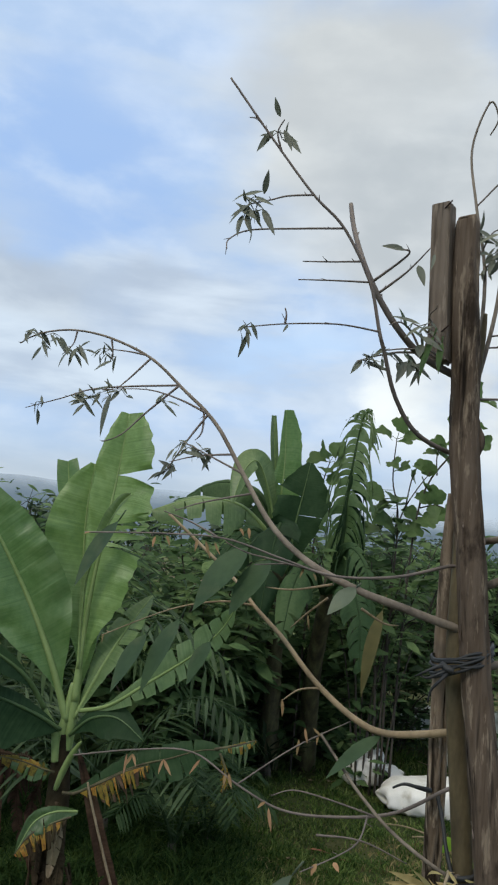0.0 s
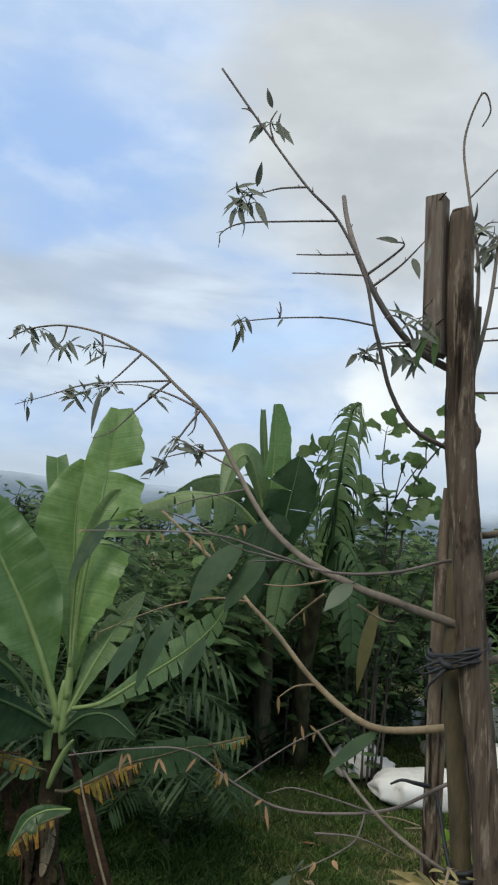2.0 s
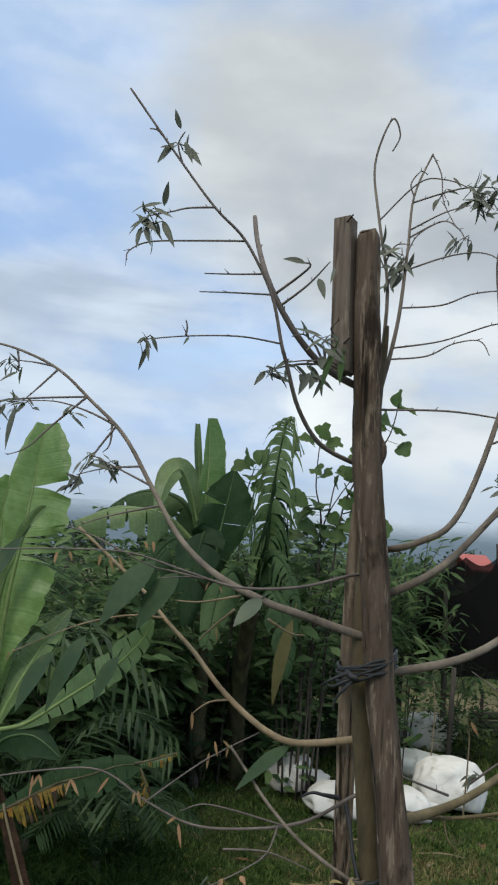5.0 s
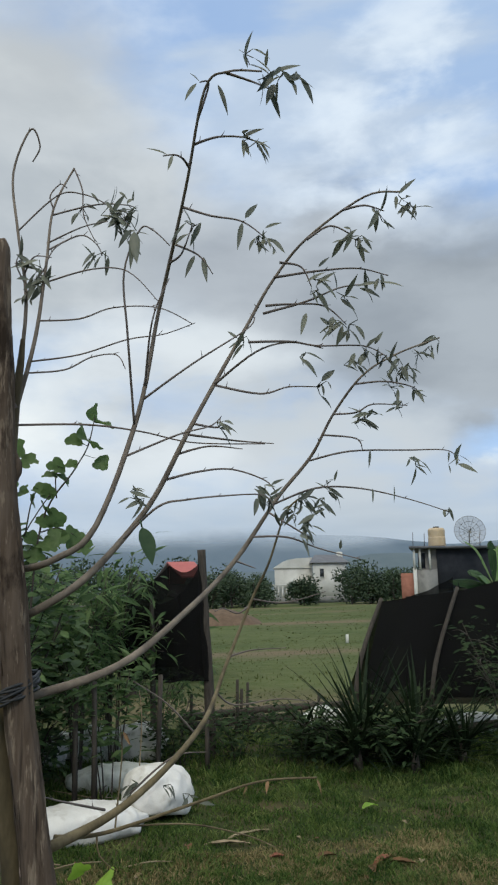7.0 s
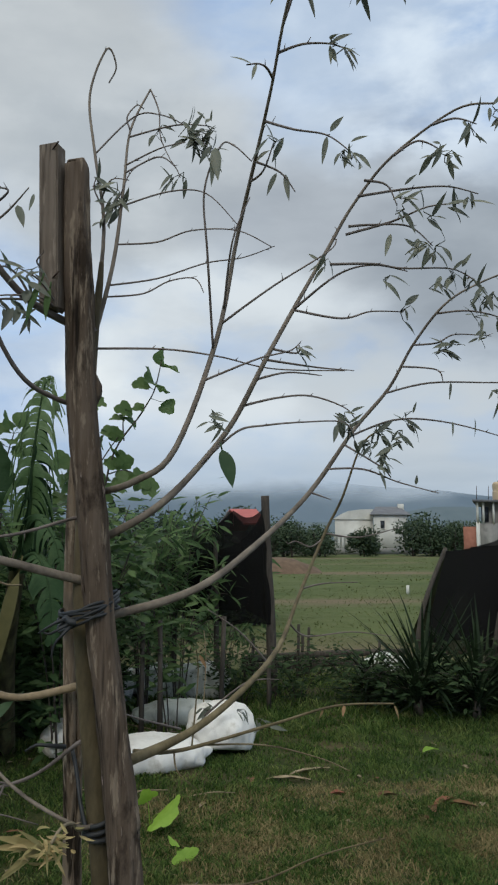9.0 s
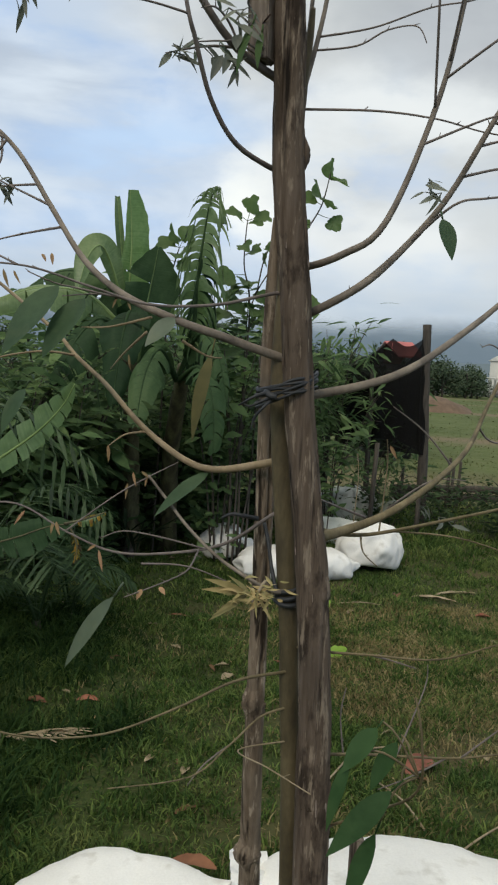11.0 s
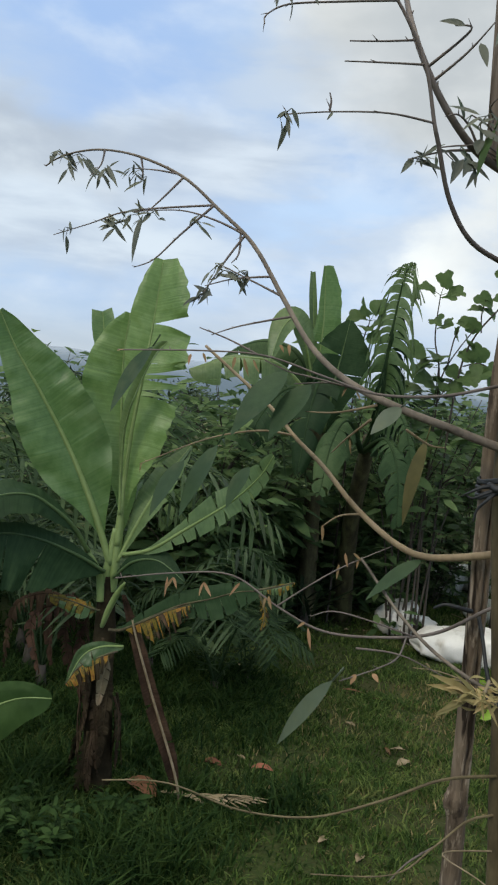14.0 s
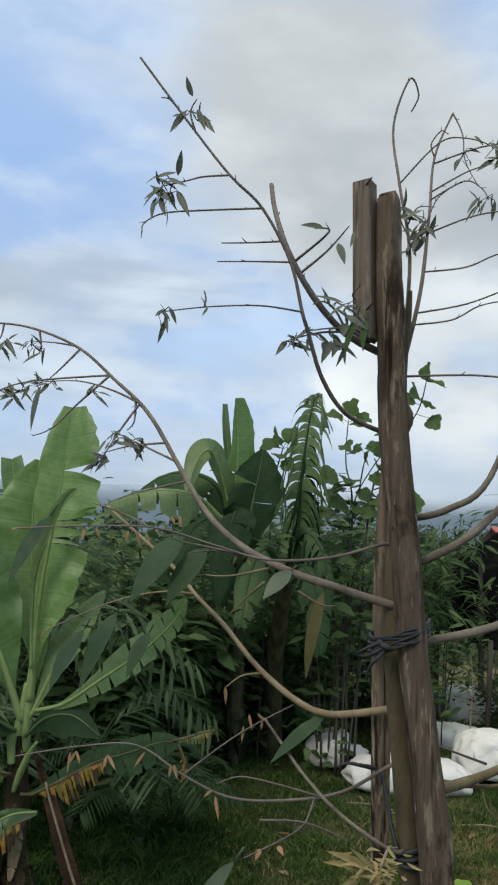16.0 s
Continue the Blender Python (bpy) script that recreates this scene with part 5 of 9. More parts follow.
# the tuft of dead leaves on a bent shoot
branch([(0.02, -0.015, 1.12), (0.010, -0.12, 1.165), (-0.004, -0.24, 1.200), (-0.016, -0.30, 1.202)], 0.0035, 0.002, M_STRAW, seed=36)
r = random.Random(77)
for k in range(64):
    a, q = r.uniform(0, 6.28), Vector((-0.020 + r.gauss(0, 0.015), -0.30 + r.uniform(-0.02, 0.02), 1.199 + r.gauss(0, 0.007)))
    d = Vector((math.cos(a), math.sin(a) * 0.6, r.uniform(-0.7, 0.3))).normalized()
    n = r.uniform(0.012, 0.028)
    part("dead_leaf", Shape().leaf(q, q + d * n, r.uniform(0.0030, 0.0055), (r.uniform(-1, 1), -0.5, 0.8), r.uniform(-0.8, 0.8), 0.8, 6), M_TUFT, TREE, "dead straw leaf in a tuft")
for dx, dz, w in ((-0.056, 0.020, 0.010), (-0.058, 0.006, 0.010), (-0.048, -0.034, 0.010), (-0.034, 0.010, 0.009), (-0.045, -0.028, 0.006), (-0.030, 0.026, 0.006), (0.022, -0.034, 0.005)):
    q = Vector((-0.022 + dx * 0.15, -0.305, 1.200))
    part("dead_leaf", Shape().leaf(q, q + Vector((dx, -0.01, dz)), w, (0.2, -0.8, 0.6), 0.15, 0.5, 6), M_TUFT, TREE, "dead straw leaf in a tuft")
# leafy shoots at the foot of the upper limb
r = random.Random(91)
for p, size, n in (((-0.108, -0.10, 1.958), 0.034, 3), ((-0.142, -0.10, 1.955), 0.032, 3), ((-0.098, -0.10, 2.005), 0.036, 2)):
    part("leaf_spray", spray(p, size, r, n), M_PALELEAF, TREE, "dull green leaf spray")
    root = Vector((-0.030, -0.03, 1.955))
    part("twig", Shape().tube([root, root.lerp(Vector(p), 0.5) + Vector((0, -0.01, 0.012)), p], (0.0022, 0.0010), 6, 4, 0.08), M_TWIG, TREE)
for b, t, w in (((-0.062, -0.10, 1.985), (-0.082, -0.12, 1.905), 0.015), ((-0.048, -0.10, 1.975), (-0.052, -0.12, 1.915), 0.013)):
    big_leaf(b, t, w, (-0.5, -0.7, 0.5), mat=M_PALE, label="fresh yellow-green leaf")
# fresh broad leaves on a low shoot before the stake
branch([(0.118, 0.01, 0.70), (0.200, -0.10, 0.80), (0.232, -0.22, 0.90), (0.225, -0.25, 0.99), (0.212, -0.25, 1.05)], 0.004, 0.0015, M_BARK, seed=37)
for b, t, w in (((0.128, -0.24, 0.950), (0.099, -0.26, 0.858), 0.022), ((0.166, -0.23, 0.996), (0.117, -0.25, 0.938), 0.032), ((0.188, -0.25, 0.915), (0.101, -0.26, 0.822), 0.036),
                ((0.170, -0.25, 0.852), (0.130, -0.27, 0.747), 0.030), ((0.198, -0.22, 0.972), (0.160, -0.24, 0.908), 0.028)):
    big_leaf(b, t, w, (-0.75, -0.65, -0.05), mat=M_DEEPLEAF, label="broad deep green leaf")
    part("leaf_stalk", Shape().tube([Vector(b) + (Vector(b) - Vector(t)) * 0.15, Vector(b).lerp(Vector((0.222, -0.24, 0.96)), 0.5) + Vector((0, 0, 0.01)), (0.228, -0.235, 0.93)], (0.0014, 0.0018), 6, 4), M_BARK, TREE)


# ---- stakes, board and tie ----
POST_Z = (0.0, 0.684, 0.784, 0.883, 0.98, 1.08, 1.168, 1.26, 1.35, 1.44, 1.617, 1.80, 1.99, 2.10, 2.205)
POST_X = (0.132, 0.112, 0.108, 0.105, 0.098, 0.091, 0.083, 0.070, 0.058, 0.045, 0.028, 0.006, -0.003, -0.009, -0.013)
POST_R = (0.031, 0.0295, 0.029, 0.0275, 0.0265, 0.0252, 0.0262, 0.0238, 0.0238, 0.0245, 0.0248, 0.0245, 0.0235, 0.0225, 0.0205)


def post_at(z):
    return float(np.interp(z, POST_Z, POST_X)), float(np.interp(z, POST_Z, POST_R))


def wood_relief(p, depth):
    """Moves a point of a round stake in or out: long splits, flaked bark and bumps."""
    axis = Vector((post_at(p.z)[0], -0.035, p.z))
    out = p - axis
    a = math.atan2(out.y, out.x)
    split = noise.noise(Vector((math.cos(a) * 5, math.sin(a) * 5, p.z * 1.6)))
    flake = noise.noise(Vector((math.cos(a) * 9, math.sin(a) * 9, p.z * 9)))
    fine = noise.noise(Vector((math.cos(a) * 22, math.sin(a) * 22, p.z * 26)))
    shift = depth * (0.8 * flake + 0.45 * fine - 1.6 * max(0.0, split - 0.28) * 3)
    return p + out.normalized() * shift


def build_stakes():
    post = thing("wooden_stake", "rough weathered grey-brown round stake with split grain", "stake", (0.13, -0.035, 0), "tree stakes")
    line = [(post_at(z)[0], -0.035, z) for z in (-0.05, *POST_Z[1:])] + [(-0.014, -0.035, 2.216)]
    shaft = Shape().tube(line, [*POST_R, 0.015], 34, 16, 0.0, 5)
    shaft.v = [tuple(wood_relief(Vector(p), 0.0034)) for p in shaft.v]
    part("shaft", shaft, M_STAKE, post)
    knot = Shape().tube([(0.020, -0.03, 1.79), (0.027, -0.03, 1.815), (0.029, -0.03, 1.832), (0.020, -0.03, 1.862)], [0.006, 0.010, 0.009, 0.003], 12, 6, 0.25)
    part("knot", knot, M_STAKE, post, "healed branch stub")
    low = Shape().tube([(0.098, -0.04, 1.10), (0.103, -0.045, 1.13), (0.100, -0.045, 1.155), (0.092, -0.04, 1.19)], [0.006, 0.013, 0.012, 0.004], 12, 6, 0.25, 3)
    part("knot", low, M_STAKE, post, "swollen branch scar")
    r = random.Random(31)
    for k in range(120):
        # thin plates of old bark that still cling to the wood
        z, a, tall, span = r.uniform(0.4, 2.1), r.uniform(-2.9, -0.2), r.uniform(0.006, 0.034), r.uniform(0.05, 0.14)
        v, f = [], []
        for j in range(7):
            q = j / 6
            zz = z + tall * (q - 0.5)
            x, R = post_at(zz)
            for i in range(5):
                b = a + (i / 4 - 0.5) * span * (math.sin(math.pi * (0.12 + 0.76 * q)) + r.uniform(-0.2, 0.2))
                p = wood_relief(Vector((x + R * math.cos(b), -0.035 + R * math.sin(b), zz)), 0.0034)
                out = Vector((math.cos(b), math.sin(b), 0))
                v.append(p + out * (0.0006 if i in (0, 4) or j in (0, 6) else 0.0014))
        f = [(j * 5 + i, j * 5 + i + 1, j * 5 + i + 6, j * 5 + i + 5) for j in range(6) for i in range(4)]
        part("bark_flake", Shape().add(v, f), M_FLAKE if k % 9 == 0 else M_STAKE, post)
    back = thing("wooden_stake", "thinner cracked pale wooden stake leaning in behind the trunk", "stake", (0.03, 0.22, 0), "tree stakes")
    shaft = Shape().tube([(0.034, 0.22, -0.05), (0.023, 0.18, 0.50), (0.018, 0.16, 0.65), (0.013, 0.14, 0.86), (0.010, 0.12, 1.04), (0.006, 0.09, 1.24), (0.000, 0.065, 1.43), (-0.003, 0.052, 1.60), (-0.002, 0.045, 1.74)],
                         [0.022, 0.0205, 0.0195, 0.0175, 0.0160, 0.0165, 0.0160, 0.0125, 0.008], 22, 14, 0.07, 8)
    split = [Vector(p) for p in shaft.v]
    for i, p in enumerate(split):
        # a drying crack down the side that faces the lawn
        c = Vector((float(np.interp(p.z, (0, 0.5, 1.04, 1.74), (0.034, 0.023, 0.010, -0.002))), float(np.interp(p.z, (0, 0.5, 1.04, 1.74), (0.22, 0.18, 0.12, 0.045))), p.z))
        a = math.atan2(p.y - c.y, p.x - c.x)
        near = abs(a + 1.25 - 0.25 * noise.noise(Vector((0, 3, p.z * 4))))
        if near < 0.22 and 0.9 < p.z < 1.68:
            split[i] = p.lerp(c, 0.42 * (1 - near / 0.22))
    shaft.v = [tuple(p) for p in split]
    part("shaft", shaft, M_OLDSTAKE, back)
    for x, y, z, sc in ((0.012, 0.138, 0.875, 1.0), (0.021, 0.175, 0.555, 1.1)):
        ring = Shape().tube([(x + 0.001, y + 0.004, z - 0.030), (x - 0.003, y, z - 0.010), (x - 0.004, y - 0.002, z), (x, y - 0.002, z + 0.024)], [0.0165 * sc, 0.0225 * sc, 0.022 * sc, 0.0165 * sc], 16, 6, 0.25, int(z * 100))
        part("knot", ring, M_OLDSTAKE, back, "swollen ring of a branch scar")
    small = thing("wooden_stake", "short pale square peg beside the main stake", "stake", (0.20, 0.05, 0), "tree stakes")
    part("shaft", Shape().box((0.195, 0.04, -0.05), (0.218, 0.063, 0.66)), M_BOARD, small)
    board = thing("wooden_board", "short sawn board nailed to the top of the stake", "board", (-0.055, -0.03, 1.97))
    tilt = pose(-0.046, -0.030, 1.958, 0, -2.0, -26)
    s = Shape()
    bm = bmesh.new()
    bmesh.ops.create_cube(bm, size=1)
    for v in bm.verts:
        v.co = tilt @ Vector((v.co.x * 0.034, v.co.y * 0.032, (v.co.z + 0.5) * 0.292))
    bmesh.ops.bevel(bm, geom=bm.edges[:], offset=0.0016, segments=2, affect="EDGES")
    bm.verts.index_update()
    s.add([v.co for v in bm.verts], [[v.index for v in f.verts] for f in bm.faces])
    bm.free()
    part("plank", s, M_BOARD, board, flat=True)
    for z in (0.278, 0.05):
        part("nail", Shape().tube([tilt @ Vector((0.004, -0.012, z)), tilt @ Vector((0.026, -0.028, z + 0.006))], (0.0014, 0.0014), 6, 1), M_IRON, board, "bent rusty nail")
    tie = thing("rubber_tie", "black rubber strip wound round stakes and trunk", "tie", (0.03, 0.0, 1.45))
    for k in range(6):
        rr = random.Random(k)
        slope, mid = 0.34 + 0.22 * rr.uniform(-1, 1), 1.451 + 0.0040 * k
        ring = []
        for a in np.linspace(0, 2 * math.pi, 17):
            x = 0.027 + (0.049 + 0.0015 * rr.uniform(-1, 1)) * math.cos(a)
            y = 0.016 + (0.082 + 0.002 * rr.uniform(-1, 1)) * math.sin(a)
            ring.append((x, y, mid + slope * (x - 0.027) + rr.uniform(-0.002, 0.002)))
        part("strand", Shape().tube(ring, (0.0029, 0.0025), 6, 4, 0.4, k, ends=False), M_ROPE, tie)
    for k, pts in enumerate(([(-0.004, -0.050, 1.452), (-0.022, -0.062, 1.448), (-0.040, -0.060, 1.438), (-0.052, -0.055, 1.430)],
                             [(0.000, -0.055, 1.446), (-0.018, -0.064, 1.438), (-0.034, -0.060, 1.430), (-0.046, -0.055, 1.434)],
                             [(0.002, -0.055, 1.444), (-0.014, -0.064, 1.428), (-0.026, -0.060, 1.412), (-0.030, -0.058, 1.392)])):
        part("loose_end", Shape().tube(pts, (0.0036, 0.0012), 6, 4, 0.35, k), M_ROPE, tie)
    part("knot", Shape().tube([(-0.010, -0.046, 1.452), (-0.002, -0.062, 1.448), (0.006, -0.063, 1.446)], (0.0060, 0.0050), 8, 4, 0.3), M_ROPE, tie)
    low = thing("rubber_tie", "black rubber strip round the trunk low down", "tie", (0.05, 0.01, 1.11))
    for k in range(3):
        part("strand", Shape().tube([(0.050 + 0.021 * math.cos(a), 0.008 + 0.022 * math.sin(a), 1.106 + 0.008 * k + 0.005 * math.sin(a + k)) for a in np.linspace(0, 2 * math.pi, 11)], (0.0045, 0.0045), 7, 4, 0.2, k, ends=False), M_ROPE, low)
    part("loose_end", Shape().tube([(0.032, -0.010, 1.115), (0.022, 0.010, 1.150), (0.014, 0.04, 1.195), (0.006, 0.06, 1.225)], (0.0040, 0.0030), 6, 4, 0.25), M_ROPE, low)
    part("loose_end", Shape().tube([(-0.006, 0.055, 1.232), (-0.030, 0.04, 1.238), (-0.052, 0.04, 1.240), (-0.070, 0.045, 1.230)], (0.0040, 0.0016), 6, 4, 0.25), M_ROPE, low)


build_stakes()


# ---- sacks ----
def sack(at, size, turn, label, mat, tilt=(0, 0), mouth=True, seed=0, end=1, taper=0.38, spout=0.0, crease=1.0):
    """A filled woven sack: a slack pillow with a gathered, folded mouth, and creases."""
    root = thing("woven_sack", label, "sack", at, "white sacks")
    lx, ly, lz = size
    m = Euler((radians(tilt[0]), radians(tilt[1]), radians(turn))).to_matrix()
    nu, nv = 56, 48
    verts, faces = [], []
    for i in range(nu + 1):
        u = i / nu
        along = (u - 0.5) * lx
        e = math.sin(math.pi * min(max(u, 0.0), 1.0)) ** taper if 0 < u < 1 else 0.05
        if (u > 0.5) == (end > 0) and abs(u - 0.5) > 0.36:
            e *= 1 - 1.1 * (abs(u - 0.5) - 0.36) / 0.14 * 0.55
        for k in range(nv):
            a = 2 * math.pi * k / nv
            c, sn = math.cos(a), math.sin(a)
            y = ly / 2 * math.copysign(abs(c) ** 0.62, c) * e
            z = lz / 2 * math.copysign(abs(sn) ** 0.8, sn) * e
            p = Vector((along, y, z))
            w = (noise.noise(Vector((along * 5 + seed, y * 5, z * 5))) * 0.09 + noise.noise(Vector((along * 13, y * 9 + seed, z * 12))) * 0.05
                 + noise.noise(Vector((along * 34, y * 22 + seed, z * 30))) * 0.022)
            fold = abs(noise.noise(Vector((along * 4.2 + seed * 3, y * 4.5, z * 4.5)))) * 0.15 + abs(noise.noise(Vector((along * 10, y * 10 + seed * 2, z * 8)))) * 0.08
            p *= 1.04 + (w * 0.8 - fold) * crease
            p.z += spout * lz * max(0.0, (u - 0.62) / 0.38 if end > 0 else (0.38 - u) / 0.38)
            if p.z < -lz * 0.36:
                p.z = -lz * 0.36
            verts.append(m @ p + Vector(at) + Vector((0, 0, lz * 0.36)))
    for i in range(nu):
        for k in range(nv):
            a, b = i * nv + k, i * nv + (k + 1) % nv
            faces.append((a, b, b + nv, a + nv))
    faces += [tuple(range(nv - 1, -1, -1)), tuple(nu * nv + k for k in range(nv))]
    part("body", Shape().add(verts, faces), mat, root)
    if mouth:
        verts, faces, r = [], [], random.Random(seed)
        for j in range(6):
            for k in range(13):
                t = k / 12 - 0.5
                p = Vector((end * (lx * 0.47 + j * 0.022), t * ly * (0.45 + 0.10 * j), lz * (0.04 + spout - 0.05 * j) + 0.016 * math.sin(k * 2.1 + j) + r.uniform(-0.006, 0.006)))
                verts.append(m @ p + Vector(at) + Vector((0, 0, lz * 0.36)))
        for j in range(5):
            for k in range(12):
                a = j * 13 + k
                faces.append((a, a + 1, a + 14, a + 13))
        part("mouth", Shape().add(verts, faces), mat, root, "flattened gathered sack mouth")
    return root


sack((1.12, 4.92, 0.0), (0.62, 0.52, 0.41), 68, "plump white sack leaning in a ring of sacks", M_SACK, (0, 12), False, 1)
sack((0.50, 4.50, 0.0), (0.98, 0.48, 0.255), 8, "flat white sack lying on the grass", M_SACK, (0, 0), False, 2, 1)
sack((0.92, 5.85, 0.0), (0.85, 0.45, 0.23), -4, "grubby white sack stained green", M_SACKDIRTY, (0, 0), False, 3)
sack((-0.06, 5.05, 0.0), (0.36, 0.40, 0.29), -12, "white sack with a ruffled open mouth", M_SACK, (0, -6), True, 4, 1)
sack((-0.325, 0.62, 0.0), (0.70, 0.44, 0.205), 2, "swollen white sack with a drawn-out mouth lying by the stakes", M_SACK, (0, 0), True, 6, 1, 1.35, 0.55, 0.7)
sack((0.46, 0.66, 0.0), (0.80, 0.48, 0.25), -3, "plump white sack lying by the stakes", M_SACK, (0, 0), False, 7, crease=0.5)


# ---- banana plants ----
def banana_leaf(root, rib, width, face, torn=0.0, seed=0, mat=None, sag=0.15, edge=None, one_side=0, label="", tip=0.55, runs=None, rib_mat=None, thick=1.0, start=0.10, splits=None):
    """A blade of strips on both sides of an arching midrib. torn: how much it is split and frayed. edge: material of the withered ends.
    tip: from blunt (0.4) to pointed (1). runs: least and most length of a strip; splits: or the places of the splits along the rib."""
    r = random.Random(seed)
    line = smooth(rib, 14)
    n, cols_n = len(line), 8
    step = sum((line[i + 1] - line[i]).length for i in range(n - 1)) / (n - 1)
    up0 = Vector(face)
    blade, dead, marks, dead_marks = Shape(), Shape(), [], []
    runs = runs or ((2, 6) if edge else (3, 6 + int((1 - torn) * 22)))
    quads = lambda m, lo, hi: [(cols_n * a + b, cols_n * a + b + 1, cols_n * a + b + cols_n + 1, cols_n * a + b + cols_n) for a in range(m - 1) for b in range(lo, hi)]
    for sgn in (-1, 1):
        if one_side and sgn != one_side:
            continue
        i = first = int(n * start)
        stops = [int(n * q) for q in splits or ()]
        while i < n - 1:
            j = min(i + (n if torn < 0.05 else r.randint(*runs)), n - 1)
            if splits:
                j = min([q for q in stops if q > i] + [n - 1])
            hang, cut = sag * r.uniform(0.6, 1.5) + torn * r.uniform(0, 0.9), torn * r.uniform(0.0, 0.4 if edge else 0.3) * (0.3 if splits else 1.0)
            gap0, gap1, ragged = r.uniform(0.1, 1.0) * torn, r.uniform(0.1, 1.0) * torn, r.uniform(0.0, 0.16) * torn
            cols = []
            for k in range(i, j + 1):
                s = min(max((k / (n - 1) - start) / (1 - start), 0.0), 1.0)
                w = width / 2 * min(1.0, (s / 0.3 + 0.02)) ** 0.7 * (min(1.0, (1 - s) / 0.5)) ** tip * (1 - cut) * (1 - ragged * r.random())
                w = max(w, width * 0.01)
                d = (line[min(k + 1, n - 1)] - line[max(k - 1, 0)]).normalized()
                up = (up0 - d * up0.dot(d)).normalized()
                side = d.cross(up) * sgn
                row = []
                for q in range(cols_n):
                    t = q / (cols_n - 1)
                    p = line[k] + (side + d * 0.18) * (w * t * (1 - 0.35 * min(hang, 1.6) * t)) + up * (0.24 * w * t * (1 - t))
                    p.z -= hang * w * t * t * 0.9
                    p += up * w * t * (0.22 * noise.noise(Vector((k * 0.16, t * 1.4, seed))) + 0.10 * noise.noise(Vector((k * 0.5, t * 2.6, seed + 9))))
                    if torn > 0.05:
                        if k == j and j < n - 1:
                            p -= d * step * (0.5 + 1.2 * gap1) * t
                        if k == i and i > first:
                            p += d * step * (0.1 + 0.9 * gap0) * t
                    row.append(p)
                cols.append(row)
            v = [p for row in cols for p in row]
            place = [k * step + seed for k in range(i, j + 1) for q in range(cols_n)]
            cut_at = r.choice((0, 2, 4, 5, 6, 7)) if edge else cols_n - 1
            blade.add(v, quads(len(cols), 0, cut_at))
            marks += place
            if edge:
                dead.add(v, quads(len(cols), cut_at, cols_n - 1))
                dead_marks += place
            i = j
    leaf = part("leaf", blade, mat or M_BANANA, root, label)
    leaf.data.attributes.new("vein", "FLOAT", "POINT").data.foreach_set("value", marks)
    base = 0.018 * max(min(width / 0.30, 1.3), 0.5) * thick
    m = len(rib)
    # blades in the dark shade copy take a darker rib to match
    part("midrib", Shape().tube(rib, [base * (1 - i / (m - 1)) ** 1.5 + 0.0018 for i in range(m)], 8, 6), rib_mat or (M_PALM if mat is M_BANDARK else M_BANRIB), leaf)
    if edge and dead.v:
        we = part("withered_edge", dead, edge, leaf, "yellow-brown withered leaf edge")
        we.data.attributes.new("vein", "FLOAT", "POINT").data.foreach_set("value", dead_marks)
    return leaf


def broad_leaf(root, rib, left, right, face, seed=0, mat=None, tears=(), lift=(0.25, 0.25), wave=0.16, rib_r=0.009, rib_mat=None, label="", curl=0.0):
    """A banana leaf given by its midrib and the breadth of each half from base to tip. tears: (side, place along the rib) of splits.
    lift: how far each half folds up towards the face; curl: how far the margins roll back."""
    line = smooth(rib, 10)
    n, cols_n, r = len(line), 9, random.Random(seed)
    at = np.linspace(0, 1, n)
    up0, blade, marks = Vector(face), Shape(), []
    step = sum((line[i + 1] - line[i]).length for i in range(n - 1)) / (n - 1)
    for sgn, prof, rise in ((-1, left, lift[0]), (1, right, lift[1])):
        half = np.interp(at, np.linspace(0, 1, len(prof)), prof)
        half = np.convolve(np.pad(half, 2, mode="edge"), np.ones(5) / 5, "valid")
        stops = sorted({0, n - 1, *(int(q * (n - 1)) for side, q in tears if side == sgn)})
        for i, j in zip(stops[:-1], stops[1:]):
            drop = r.uniform(-0.10, 0.22) if tears else 0.0
            v, place = [], []
            for k in range(i, j + 1):
                d = (line[min(k + 1, n - 1)] - line[max(k - 1, 0)]).normalized()
                up = (up0 - d * up0.dot(d)).normalized()
                side, w = d.cross(up) * sgn, max(float(half[k]), 0.001)
                gap = 0.0
                if k == j and j < n - 1:
                    gap = -r.uniform(0.25, 0.9) * step
                elif k == i and i > 0:
                    gap = r.uniform(0.1, 0.5) * step
                rag = 1 - (0.10 * r.random() if tears else 0.0)
                for q in range(cols_n):
                    t = q / (cols_n - 1)
                    tilt = rise * (1 - 0.4 * t) - curl * t * t
                    p = line[k] + side * (w * t * rag * math.cos(tilt)) + up * (w * t * math.sin(tilt)) + d * (0.16 * w * t + gap * t)
                    p += up * w * t * wave * (noise.noise(Vector((k * 0.13, t * 0.9, seed))) + 0.6 * noise.noise(Vector((k * 0.42, t * 1.7, seed + 9))))
                    p.z -= drop * w * t * t
                    v.append(p)
                    place.append(k * step + seed)
            blade.add(v, [(cols_n * a + b, cols_n * a + b + 1, cols_n * a + b + cols_n + 1, cols_n * a + b + cols_n) for a in range(j - i) for b in range(cols_n - 1)])
            marks += place
    leaf = part("leaf", blade, mat or M_BANANA, root, label)
    leaf.data.attributes.new("vein", "FLOAT", "POINT").data.foreach_set("value", marks)
    m = len(rib)
    # the rib is toned down as well where the blade has shade painted in
    part("midrib", Shape().tube(rib, [rib_r * (1 - i / (m - 1)) ** 1.1 + 0.0016 for i in range(m)], 9, 6), rib_mat or (M_BANMID if mat is M_BANDARK else M_BANRIB), leaf)
    return leaf


